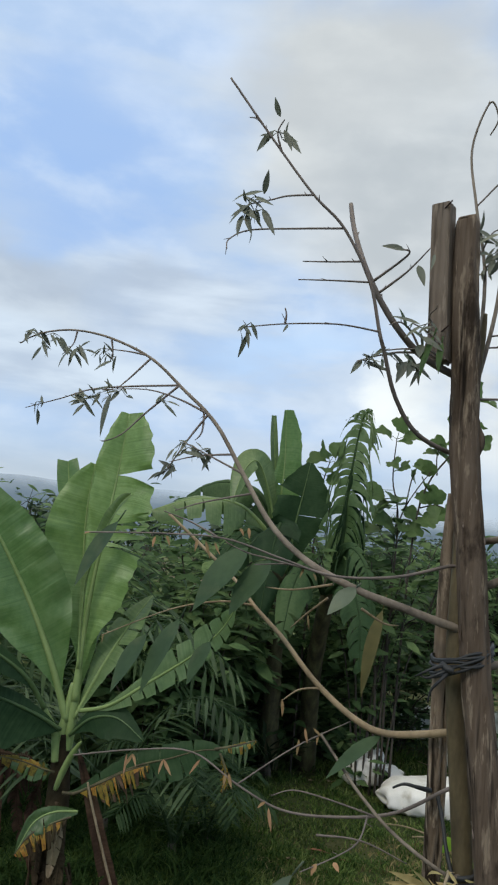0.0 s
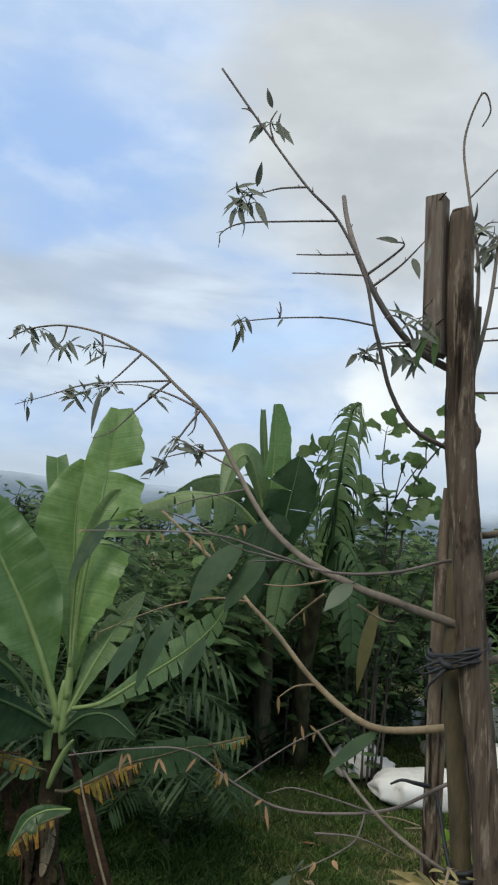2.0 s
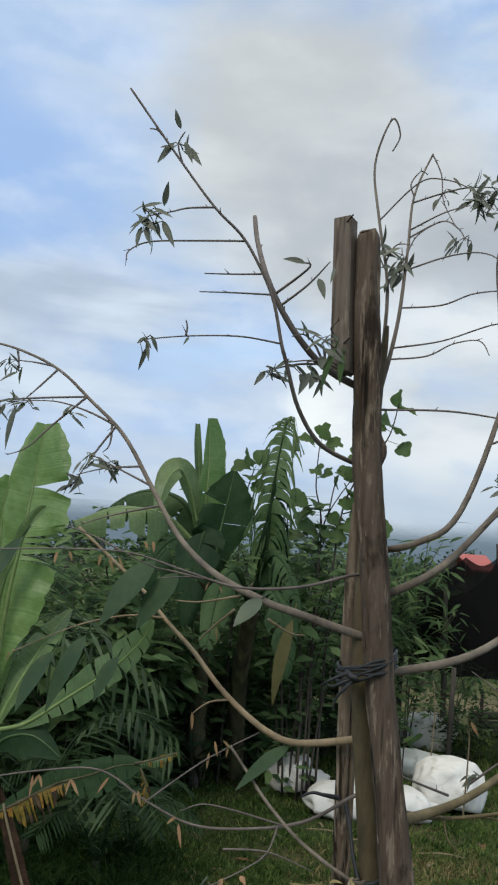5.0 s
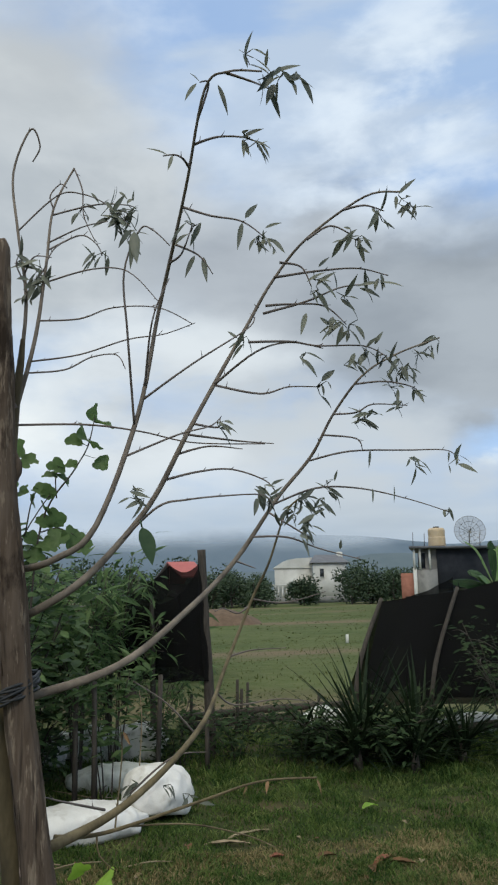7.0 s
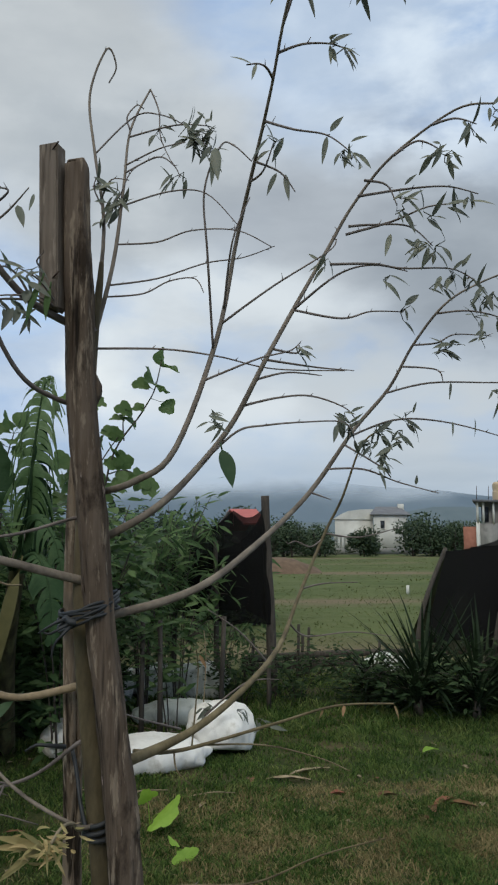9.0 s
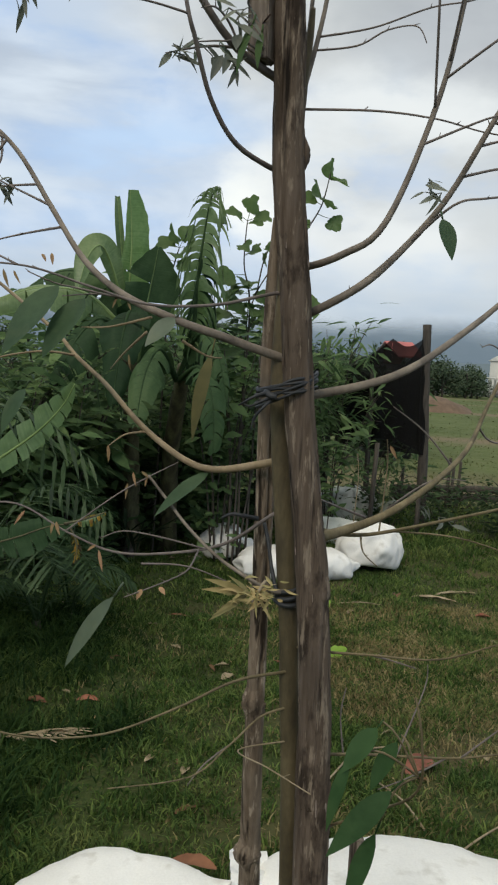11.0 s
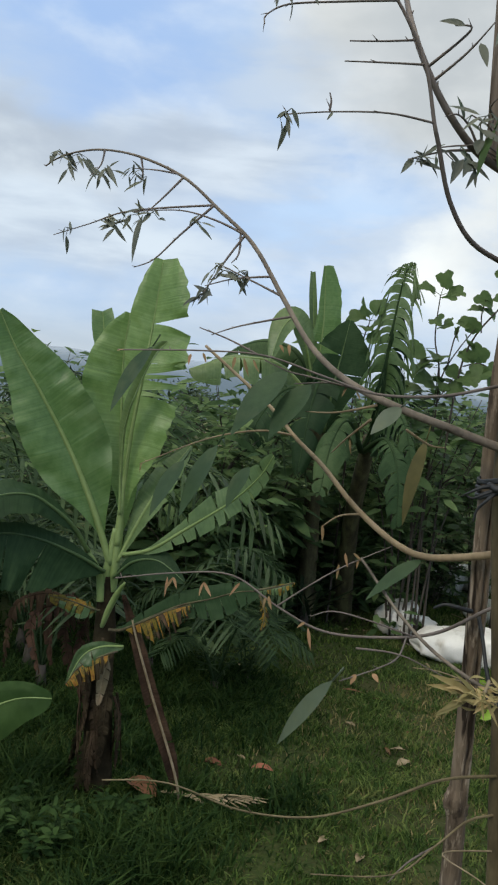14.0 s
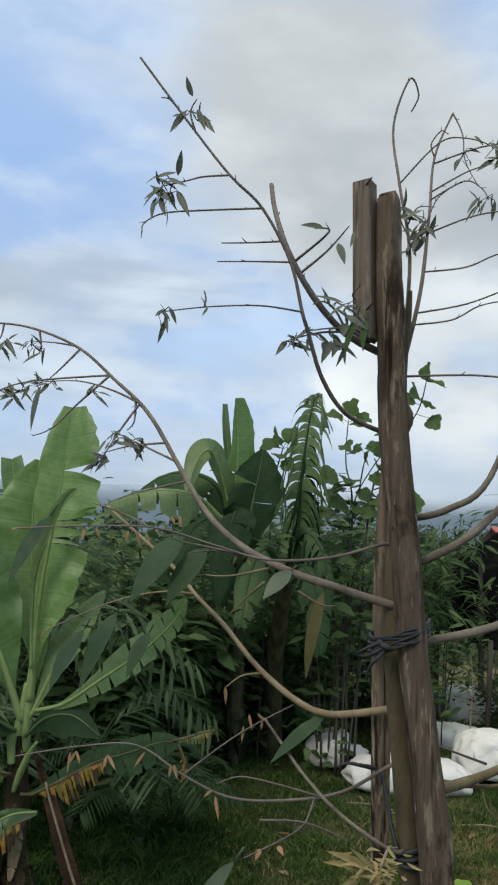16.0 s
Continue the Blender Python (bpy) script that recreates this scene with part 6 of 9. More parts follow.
def banana_stem(root, line, r0, r1, seed=0):
    part("stem", Shape().tube(line, (r0, r1), 14, 8, 0.07, seed), M_STEM if r0 > 0.08 else M_DEADBAN, root, "sheathed stem brown at the base")


NEAR = thing("banana_plant", "banana plant with upright green leaves and yellowing lower ones", "banana plant", (-1.22, 1.66, 0), "banana plants")
banana_stem(NEAR, [(-1.216, 1.66, -0.03), (-1.238, 1.66, 0.32), (-1.240, 1.65, 0.60), (-1.245, 1.64, 0.86)], 0.062, 0.034, 1)
for k, (line, ra) in enumerate((([(-1.246, 1.632, 0.78), (-1.250, 1.625, 0.84), (-1.238, 1.622, 0.92), (-1.225, 1.62, 1.05)], [0.020, 0.022, 0.018, 0.010]),
                                ([(-1.222, 1.636, 0.80), (-1.218, 1.630, 0.88), (-1.214, 1.628, 1.02), (-1.212, 1.63, 1.24)], [0.018, 0.020, 0.018, 0.008]),
                                ([(-1.252, 1.600, 0.76), (-1.258, 1.60, 0.82), (-1.266, 1.59, 0.875), (-1.296, 1.53, 0.965)], [0.014, 0.016, 0.014, 0.009]),
                                ([(-1.232, 1.590, 0.665), (-1.206, 1.573, 0.735), (-1.168, 1.547, 0.811), (-1.131, 1.52, 0.865)], [0.008, 0.013, 0.012, 0.004]))):
    part("sheath", Shape().tube(line, ra, 12, 6, 0.06, 9 + k), M_BANRIB, NEAR, "pale green leaf sheath")
# the great leaf that leans out over the grass
broad_leaf(NEAR, [(-1.233, 1.62, 0.906), (-1.310, 1.58, 1.125), (-1.408, 1.54, 1.337), (-1.528, 1.50, 1.543), (-1.629, 1.46, 1.705), (-1.693, 1.42, 1.849)],
           [0, 0.004, 0.07, 0.150, 0.155, 0.130, 0.095, 0.070, 0.040, 0.004], [0, 0.004, 0.085, 0.150, 0.165, 0.155, 0.130, 0.095, 0.060, 0.006],
           (0.10, -1, 0.35), 13, lift=(0.45, 0.05), rib_r=0.014, wave=0.42, label="great green leaf leaning out, its margin wavy")
# the tall leaf in the middle, split across on one side and half furled on the other
broad_leaf(NEAR, [(-1.211, 1.62, 0.983), (-1.212, 1.632, 1.217), (-1.203, 1.644, 1.463), (-1.182, 1.656, 1.687), (-1.166, 1.668, 1.889), (-1.155, 1.68, 2.125)],
           [0, 0.012, 0.020, 0.024, 0.045, 0.075, 0.095, 0.095, 0.080, 0.030], [0, 0.010, 0.06, 0.155, 0.175, 0.180, 0.190, 0.165, 0.145, 0.050],
           (-0.12, -1, 0.1), 11, lift=(0.75, 0.10), rib_r=0.013, wave=0.30, label="tall upright leaf split across", tears=((1, 0.50), (1, 0.53), (1, 0.56), (1, 0.59), (1, 0.62), (1, 0.79)))
broad_leaf(NEAR, [(-1.225, 1.65, 0.966), (-1.222, 1.672, 1.146), (-1.246, 1.690, 1.324), (-1.280, 1.705, 1.525), (-1.296, 1.716, 1.729), (-1.290, 1.726, 1.912)],
           [0, 0.008, 0.03, 0.075, 0.115, 0.145, 0.160, 0.140, 0.09, 0.01], [0, 0.02, 0.05, 0.06, 0.07, 0.08, 0.08, 0.08, 0.05, 0.005],
           (0.30, -1, 0.1), 14, lift=(0.22, 0.3), rib_r=0.010, wave=0.42, label="upright leaf standing behind, its edge rippled")
broad_leaf(NEAR, [(-1.243, 1.70, 1.141), (-1.292, 1.738, 1.457), (-1.375, 1.775, 1.684), (-1.425, 1.812, 1.824), (-1.455, 1.84, 1.925)],
           [0, 0.02, 0.03, 0.035, 0.05, 0.052, 0.045], [0, 0.02, 0.04, 0.045, 0.05, 0.050, 0.042], (0.5, -0.9, 0.1), 12, lift=(0.2, 0.9), wave=0.3, rib_r=0.006, label="blunt folded leaf at the back")
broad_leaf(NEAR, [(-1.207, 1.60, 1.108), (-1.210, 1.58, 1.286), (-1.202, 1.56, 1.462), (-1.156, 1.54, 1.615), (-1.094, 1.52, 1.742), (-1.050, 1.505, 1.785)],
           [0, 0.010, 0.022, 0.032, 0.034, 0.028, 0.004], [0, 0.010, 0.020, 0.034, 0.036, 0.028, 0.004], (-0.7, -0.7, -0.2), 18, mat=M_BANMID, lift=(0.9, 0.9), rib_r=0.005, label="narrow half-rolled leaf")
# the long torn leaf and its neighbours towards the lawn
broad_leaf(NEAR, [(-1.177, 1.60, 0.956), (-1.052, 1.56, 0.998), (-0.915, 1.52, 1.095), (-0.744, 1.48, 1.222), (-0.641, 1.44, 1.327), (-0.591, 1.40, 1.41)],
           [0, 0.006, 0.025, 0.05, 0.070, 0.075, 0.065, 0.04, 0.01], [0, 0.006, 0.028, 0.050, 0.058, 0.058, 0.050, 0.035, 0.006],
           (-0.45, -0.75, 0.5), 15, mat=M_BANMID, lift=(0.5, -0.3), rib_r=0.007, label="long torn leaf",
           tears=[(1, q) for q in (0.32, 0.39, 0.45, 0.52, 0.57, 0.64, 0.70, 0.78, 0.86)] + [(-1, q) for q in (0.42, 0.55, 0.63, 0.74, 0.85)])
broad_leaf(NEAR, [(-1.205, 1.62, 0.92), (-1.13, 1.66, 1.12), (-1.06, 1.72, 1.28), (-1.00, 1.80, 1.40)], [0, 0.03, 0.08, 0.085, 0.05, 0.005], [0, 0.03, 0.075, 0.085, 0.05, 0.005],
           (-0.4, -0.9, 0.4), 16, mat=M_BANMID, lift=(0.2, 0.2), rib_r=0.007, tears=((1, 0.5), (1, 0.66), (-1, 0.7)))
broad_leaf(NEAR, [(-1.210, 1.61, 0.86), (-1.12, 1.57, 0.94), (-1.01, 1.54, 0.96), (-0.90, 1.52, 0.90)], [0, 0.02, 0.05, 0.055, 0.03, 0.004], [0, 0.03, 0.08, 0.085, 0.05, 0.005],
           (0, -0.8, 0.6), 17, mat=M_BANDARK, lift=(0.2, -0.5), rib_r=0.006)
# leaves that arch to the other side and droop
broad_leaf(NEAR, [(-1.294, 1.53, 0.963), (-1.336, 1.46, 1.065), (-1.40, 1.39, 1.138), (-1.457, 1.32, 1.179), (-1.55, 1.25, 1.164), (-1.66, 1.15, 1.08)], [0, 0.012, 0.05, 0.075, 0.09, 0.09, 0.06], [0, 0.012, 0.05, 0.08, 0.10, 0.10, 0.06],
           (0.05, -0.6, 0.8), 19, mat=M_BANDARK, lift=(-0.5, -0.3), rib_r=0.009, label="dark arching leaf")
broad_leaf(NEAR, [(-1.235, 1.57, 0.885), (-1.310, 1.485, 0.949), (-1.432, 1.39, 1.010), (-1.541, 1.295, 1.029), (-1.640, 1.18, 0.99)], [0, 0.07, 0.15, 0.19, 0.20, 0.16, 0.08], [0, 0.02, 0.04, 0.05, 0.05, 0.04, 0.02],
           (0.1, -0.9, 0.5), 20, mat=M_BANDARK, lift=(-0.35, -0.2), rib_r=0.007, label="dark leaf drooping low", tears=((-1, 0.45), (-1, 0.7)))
banana_leaf(NEAR, [(-1.235, 1.56, 0.735), (-1.268, 1.52, 0.752), (-1.332, 1.50, 0.772), (-1.418, 1.48, 0.785)], 0.10, (0, -0.95, 0.3), 0.4, 21, M_BANYEL, 0.3, M_BANMID, label="yellowing leaf end", runs=(2, 6), rib_mat=M_STEM, thick=0.4)
broad_leaf(NEAR, [(-1.118, 1.545, 0.616), (-1.20, 1.515, 0.610), (-1.262, 1.49, 0.570), (-1.300, 1.46, 0.474)], [0.005, 0.03, 0.055, 0.05, 0.03, 0.004], [0.004, 0.015, 0.025, 0.03, 0.02, 0.004], (0.1, -0.95, 0.3), 22, mat=M_BANMID,
           lift=(0.2, 0.3), rib_r=0.004, wave=0.3, label="hanging leaf flap", tears=((-1, 0.5), (-1, 0.75)))
banana_leaf(NEAR, [(-1.135, 1.525, 0.600), (-1.198, 1.50, 0.575), (-1.262, 1.475, 0.535), (-1.302, 1.45, 0.470)], 0.15, (0.1, -0.95, 0.2), 0.6, 23, M_BANYEL, 0.2, M_DEADBAN, label="yellow withered edge of the hanging leaf", runs=(1, 4), one_side=-1, rib_mat=M_STEM, thick=0.3)
banana_leaf(NEAR, [(-1.186, 1.55, 0.585), (-1.191, 1.55, 0.500), (-1.204, 1.55, 0.372)], 0.055, (0, -1, 0.1), 0.2, 24, M_STRAW, 0.2, label="dry buff sheath hanging on the stem", runs=(4, 9), rib_mat=M_STRAW, thick=0.5)
broad_leaf(NEAR, [(-1.160, 1.60, 0.80), (-1.087, 1.615, 0.601), (-1.011, 1.63, 0.383), (-0.940, 1.65, 0.207), (-0.890, 1.66, 0.05)], [0.010, 0.034, 0.042, 0.044, 0.038, 0.014], [0.006, 0.022, 0.028, 0.030, 0.026, 0.012], (0.2, -0.95, 0.1), 25, mat=M_BROWNBAN,
           lift=(0.6, 0.6), rib_r=0.003, rib_mat=M_BROWNBAN, wave=0.35, label="dead brown leaf trailing to the ground", tears=((1, 0.5), (-1, 0.7)))
for k, (x, z, dx, ln) in enumerate(((-1.66, 0.66, -0.03, 0.26), (-1.58, 0.62, 0.05, 0.22), (-1.50, 0.66, 0.02, 0.22), (-1.43, 0.60, 0.05, 0.20), (-1.36, 0.55, 0.03, 0.24))):
    banana_leaf(NEAR, [(-1.30, 1.62, 0.70), (0.5 * (x - 1.30), 1.66, z + 0.09), (x, 1.70, z), (x + dx, 1.71, z - ln)], 0.10, (0.1 * k - 0.2, -0.95, 0.3), 0.8, 60 + k, M_BROWNBAN, 0.5, label="dead red-brown leaf", runs=(1, 4), rib_mat=M_BROWNBAN, thick=0.35)
# the low leaf with a withered fringe
broad_leaf(NEAR, [(-1.200, 1.585, 0.66), (-1.139, 1.575, 0.672), (-1.03, 1.566, 0.737), (-0.915, 1.558, 0.802), (-0.801, 1.546, 0.844), (-0.689, 1.534, 0.890), (-0.600, 1.52, 0.905)],
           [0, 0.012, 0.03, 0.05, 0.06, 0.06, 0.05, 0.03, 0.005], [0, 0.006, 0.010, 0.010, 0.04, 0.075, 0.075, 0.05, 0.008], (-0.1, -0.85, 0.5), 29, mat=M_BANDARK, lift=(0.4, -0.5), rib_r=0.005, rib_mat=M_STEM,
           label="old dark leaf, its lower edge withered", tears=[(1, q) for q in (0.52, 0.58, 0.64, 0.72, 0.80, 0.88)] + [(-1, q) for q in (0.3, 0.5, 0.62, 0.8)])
banana_leaf(NEAR, [(-1.150, 1.555, 0.668), (-1.03, 1.545, 0.735), (-0.955, 1.540, 0.78), (-0.87, 1.535, 0.815)], 0.19, (0, -0.95, 0.25), 0.7, 30, M_BANYEL, 0.10, M_DEADBAN, label="withered fringe torn into yellow-brown shreds", runs=(1, 3), rib_mat=M_STEM, thick=0.3, one_side=1)
banana_leaf(NEAR, [(-0.633, 1.52, 0.905), (-0.548, 1.52, 0.930), (-0.486, 1.52, 0.955)], 0.05, (0, -0.9, 0.3), 0.6, 27, M_BANMID, 0.3, M_BANYEL, runs=(1, 4), rib_mat=M_STEM, thick=0.4)
banana_leaf(NEAR, [(-0.612, 1.52, 0.894), (-0.585, 1.52, 0.833), (-0.590, 1.52, 0.762)], 0.06, (0, -1, 0.3), 0.8, 28, M_BANYEL, 0.5, M_DEADBAN, runs=(1, 3), rib_mat=M_STEM, thick=0.4)
r = random.Random(5)
for k in range(13):
    a, z0 = -1.57 + r.gauss(0, 0.9), r.uniform(0.25, 0.66)
    x, y, ln = -1.225 + 0.06 * math.cos(a), 1.64 + 0.06 * math.sin(a), r.uniform(0.22, 0.42)
    out = r.uniform(0.005, 0.035)
    banana_leaf(NEAR, [(x, y, z0), (x + out * math.cos(a), y + out * math.sin(a), z0 - ln * 0.3), (x + out * 1.2 * math.cos(a) + r.uniform(-0.04, 0.04), y + out * math.sin(a), max(z0 - ln, 0.02))], r.uniform(0.05, 0.09),
                (math.cos(a), math.sin(a), 0.2), 0.6, 300 + k, M_DEADBAN, 0.3, label="dead dark brown leaf hanging on the stem", runs=(1, 4), rib_mat=M_DEADBAN, thick=0.5)
SIDE = thing("banana_plant", "young banana plant with one pale leaf in the grass", "banana plant", (-1.62, 1.0, 0), "banana plants")
banana_stem(SIDE, [(-1.62, 1.0, -0.02), (-1.60, 1.0, 0.32)], 0.05, 0.03, 2)
banana_leaf(SIDE, [(-1.62, 1.0, 0.26), (-1.50, 1.0, 0.40), (-1.39, 1.0, 0.50), (-1.27, 1.0, 0.565), (-1.155, 1.0, 0.585)], 0.19, (-0.1, -0.97, 0.25), 0.0, 31, M_WEED, sag=0.3, rib_mat=M_BANRIB, thick=0.5)
banana_leaf(SIDE, [(-1.62, 1.0, 0.28), (-1.72, 1.05, 0.6), (-1.85, 1.05, 0.75)], 0.17, (-0.1, -0.8, 0.6), 0.1, 32, sag=0.2)
FRONT = thing("banana_plant", "banana sucker with a broad green leaf over the sack", "banana plant", (-0.95, 0.50, 0), "banana plants")
banana_stem(FRONT, [(-0.95, 0.50, -0.02), (-0.94, 0.50, 0.08)], 0.04, 0.025, 3)
banana_leaf(FRONT, [(-0.94, 0.50, 0.06), (-0.82, 0.50, 0.145), (-0.70, 0.52, 0.15), (-0.56, 0.54, 0.07)], 0.14, (0, -0.5, 0.85), 0.0, 33, M_BANMID, sag=0.25)

MIDDLE = thing("banana_plant", "banana plant with furled new leaf standing in the thicket", "banana plant", (-0.80, 5.05, 0), "banana plants")
banana_stem(MIDDLE, [(-0.80, 5.05, -0.03), (-0.81, 4.85, 0.9), (-0.82, 4.66, 1.75)], 0.081, 0.05, 4)
broad_leaf(MIDDLE, [(-0.838, 4.62, 1.70), (-0.845, 4.61, 2.0), (-0.838, 4.60, 2.35), (-0.865, 4.60, 2.75)], [0, 0.04, 0.11, 0.13, 0.08, 0.05, 0.035, 0.01], [0, 0.06, 0.13, 0.15, 0.145, 0.14, 0.13, 0.05],
           (0.3, -1, 0.1), 41, lift=(0.3, 0.15), rib_r=0.012, wave=0.22, label="upright pale leaf", tears=((1, 0.55), (-1, 0.5)))
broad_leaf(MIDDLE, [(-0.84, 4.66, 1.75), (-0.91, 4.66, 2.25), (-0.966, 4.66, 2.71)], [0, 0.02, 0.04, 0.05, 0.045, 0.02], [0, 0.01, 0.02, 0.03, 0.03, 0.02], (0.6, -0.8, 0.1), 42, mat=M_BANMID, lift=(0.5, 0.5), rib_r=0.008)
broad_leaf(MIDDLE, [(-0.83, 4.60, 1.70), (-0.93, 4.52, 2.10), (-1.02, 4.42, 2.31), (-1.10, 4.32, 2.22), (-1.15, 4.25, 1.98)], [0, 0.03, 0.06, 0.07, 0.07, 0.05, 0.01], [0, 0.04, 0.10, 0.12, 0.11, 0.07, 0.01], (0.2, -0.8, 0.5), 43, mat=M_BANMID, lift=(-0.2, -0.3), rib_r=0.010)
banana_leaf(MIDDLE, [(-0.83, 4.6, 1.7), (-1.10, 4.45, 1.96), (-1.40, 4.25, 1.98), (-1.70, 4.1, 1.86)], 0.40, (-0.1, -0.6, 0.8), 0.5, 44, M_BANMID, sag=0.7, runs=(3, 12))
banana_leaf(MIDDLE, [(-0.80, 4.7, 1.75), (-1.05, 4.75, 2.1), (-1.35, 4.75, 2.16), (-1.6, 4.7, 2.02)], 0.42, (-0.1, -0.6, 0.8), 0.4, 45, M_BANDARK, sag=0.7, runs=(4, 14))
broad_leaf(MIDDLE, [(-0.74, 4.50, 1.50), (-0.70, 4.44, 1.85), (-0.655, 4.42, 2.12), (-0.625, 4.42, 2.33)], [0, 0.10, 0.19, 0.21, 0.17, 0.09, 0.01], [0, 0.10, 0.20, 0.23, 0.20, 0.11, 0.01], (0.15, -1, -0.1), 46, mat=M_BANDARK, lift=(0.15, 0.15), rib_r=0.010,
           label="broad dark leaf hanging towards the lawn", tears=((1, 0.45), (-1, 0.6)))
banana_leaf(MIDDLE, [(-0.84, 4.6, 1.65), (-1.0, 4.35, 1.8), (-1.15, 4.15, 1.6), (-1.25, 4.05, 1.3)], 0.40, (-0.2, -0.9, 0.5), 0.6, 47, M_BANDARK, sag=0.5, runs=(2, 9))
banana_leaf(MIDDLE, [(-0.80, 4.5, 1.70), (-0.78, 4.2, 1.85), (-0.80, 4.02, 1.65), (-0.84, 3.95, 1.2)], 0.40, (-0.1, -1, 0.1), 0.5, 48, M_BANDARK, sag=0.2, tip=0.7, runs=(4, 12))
TORN = thing("banana_plant", "banana plant with a wind-shredded arching leaf", "banana plant", (-0.52, 5.25, 0), "banana plants")
banana_stem(TORN, [(-0.52, 5.25, -0.03), (-0.50, 4.85, 0.8), (-0.40, 4.38, 1.5)], 0.081, 0.05, 5)
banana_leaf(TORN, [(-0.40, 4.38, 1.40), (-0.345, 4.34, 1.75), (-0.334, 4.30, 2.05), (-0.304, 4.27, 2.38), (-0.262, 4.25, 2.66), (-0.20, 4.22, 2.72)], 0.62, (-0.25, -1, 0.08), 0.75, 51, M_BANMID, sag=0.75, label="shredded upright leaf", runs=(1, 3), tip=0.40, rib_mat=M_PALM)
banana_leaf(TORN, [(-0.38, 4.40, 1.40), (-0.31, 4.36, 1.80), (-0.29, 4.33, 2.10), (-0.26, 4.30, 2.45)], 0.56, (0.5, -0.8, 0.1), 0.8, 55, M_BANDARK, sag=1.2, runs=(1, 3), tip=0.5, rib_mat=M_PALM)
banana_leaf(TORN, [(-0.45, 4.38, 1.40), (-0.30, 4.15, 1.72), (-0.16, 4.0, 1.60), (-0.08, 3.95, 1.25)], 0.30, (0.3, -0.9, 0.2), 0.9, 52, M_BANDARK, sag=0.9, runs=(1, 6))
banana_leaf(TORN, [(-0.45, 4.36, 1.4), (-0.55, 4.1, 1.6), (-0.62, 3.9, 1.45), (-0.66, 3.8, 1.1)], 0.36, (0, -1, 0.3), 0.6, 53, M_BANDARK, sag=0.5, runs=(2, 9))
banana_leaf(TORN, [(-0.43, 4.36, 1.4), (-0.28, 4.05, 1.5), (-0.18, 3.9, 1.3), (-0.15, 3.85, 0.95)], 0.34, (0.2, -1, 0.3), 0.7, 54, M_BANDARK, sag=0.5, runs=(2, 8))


# ---- thicket, shrubs and palms ----
def leafy_shrub(name, label, category, at, height, spread, leaves, size, mat, seed, stems=5, narrow=0.32, base=0.25, group="", droop=0.6):
    """Stems that fork outwards and carry clumps of leaves; uneven outline."""
    r = random.Random(seed)
    root = thing(name, label, category, at, group)
    spots = []
    for k in range(stems):
        a = 2 * math.pi * (k + r.uniform(-0.3, 0.3)) / stems
        reach, top = spread * r.uniform(0.35, 1.0), height * r.uniform(0.62, 1.0)
        line = [(at[0] + 0.04 * math.cos(a), at[1] + 0.04 * math.sin(a), at[2] - 0.03),
                (at[0] + reach * 0.35 * math.cos(a), at[1] + reach * 0.35 * math.sin(a), at[2] + top * 0.5),
                (at[0] + reach * math.cos(a), at[1] + reach * math.sin(a), at[2] + top)]
        part("stem", Shape().tube(line, ((0.004 + 0.0025 * height) * min(1.0, height / 0.6), 0.003 * min(1.0, height / 0.6)), 6, 4, 0.05, k), M_DARKPOLE if height > 0.3 else M_EDGE, root)
        for p in smooth(line, 8)[2:]:
            if p.z > at[2] + height * base:
                spots += [p] * 2
        for q in range(3):
            b = a + r.uniform(-1.2, 1.2)
            st = Vector(line[1]).lerp(Vector(line[2]), r.uniform(0.1, 0.8))
            en = st + Vector((math.cos(b) * spread * 0.4, math.sin(b) * spread * 0.4, r.uniform(0.0, 0.25) * height))
            part("stem", Shape().tube([st, st.lerp(en, 0.5) + Vector((0, 0, 0.03)), en], (0.006 * min(1.0, height / 0.6), 0.002 * min(1.0, height / 0.6)), 5, 3), M_DARKPOLE if height > 0.3 else M_EDGE, root)
            spots += [st.lerp(en, t) for t in (0.4, 0.7, 0.9, 1.0)]
    s = Shape()
    for _ in range(leaves):
        p = r.choice(spots) + Vector((r.gauss(0, 1), r.gauss(0, 1), r.gauss(0, 0.9))) * spread * 0.17
        if p.z < at[2] + 0.03:
            continue
        a = r.uniform(0, 2 * math.pi)
        d = Vector((math.cos(a), math.sin(a), r.uniform(-droop, 0.35))).normalized()
        L = size * r.uniform(0.6, 1.3)
        s.leaf(p, p + d * L, L * narrow * r.uniform(0.8, 1.25), (r.uniform(-0.5, 0.5), r.uniform(-0.9, 0.2), 1), 0.15, 0.2, 3)
    part("foliage", s, mat, root)
    return root


def palm_frond(shape, line, length, width=0.012, seed=0, n=26, droop=0.5):
    """Leaflets in two rows along an arching rib."""
    r = random.Random(seed)
    pts = smooth(line, n // (len(line) - 1))
    shape.tube(line, (0.007, 0.002), 5, 6)
    for i, p in enumerate(pts[3:]):
        d = (pts[min(i + 4, len(pts) - 1)] - pts[i + 2]).normalized()
        side = d.cross(Vector((0, 0, 1)))
        side = side.normalized() if side.length > 0.05 else Vector((1, 0, 0))
        s = i / len(pts)
        L = length * (math.sin(math.pi * (0.15 + 0.8 * s)) ** 0.6)
        for sg in (-1, 1):
            tip = p + (side * sg + d * 0.55 + Vector((0, 0, -droop * r.uniform(0.5, 1.3)))).normalized() * L
            shape.leaf(p, tip, width * r.uniform(0.7, 1.2), (0, -0.3, 1), 0.12, 0.25, 3)


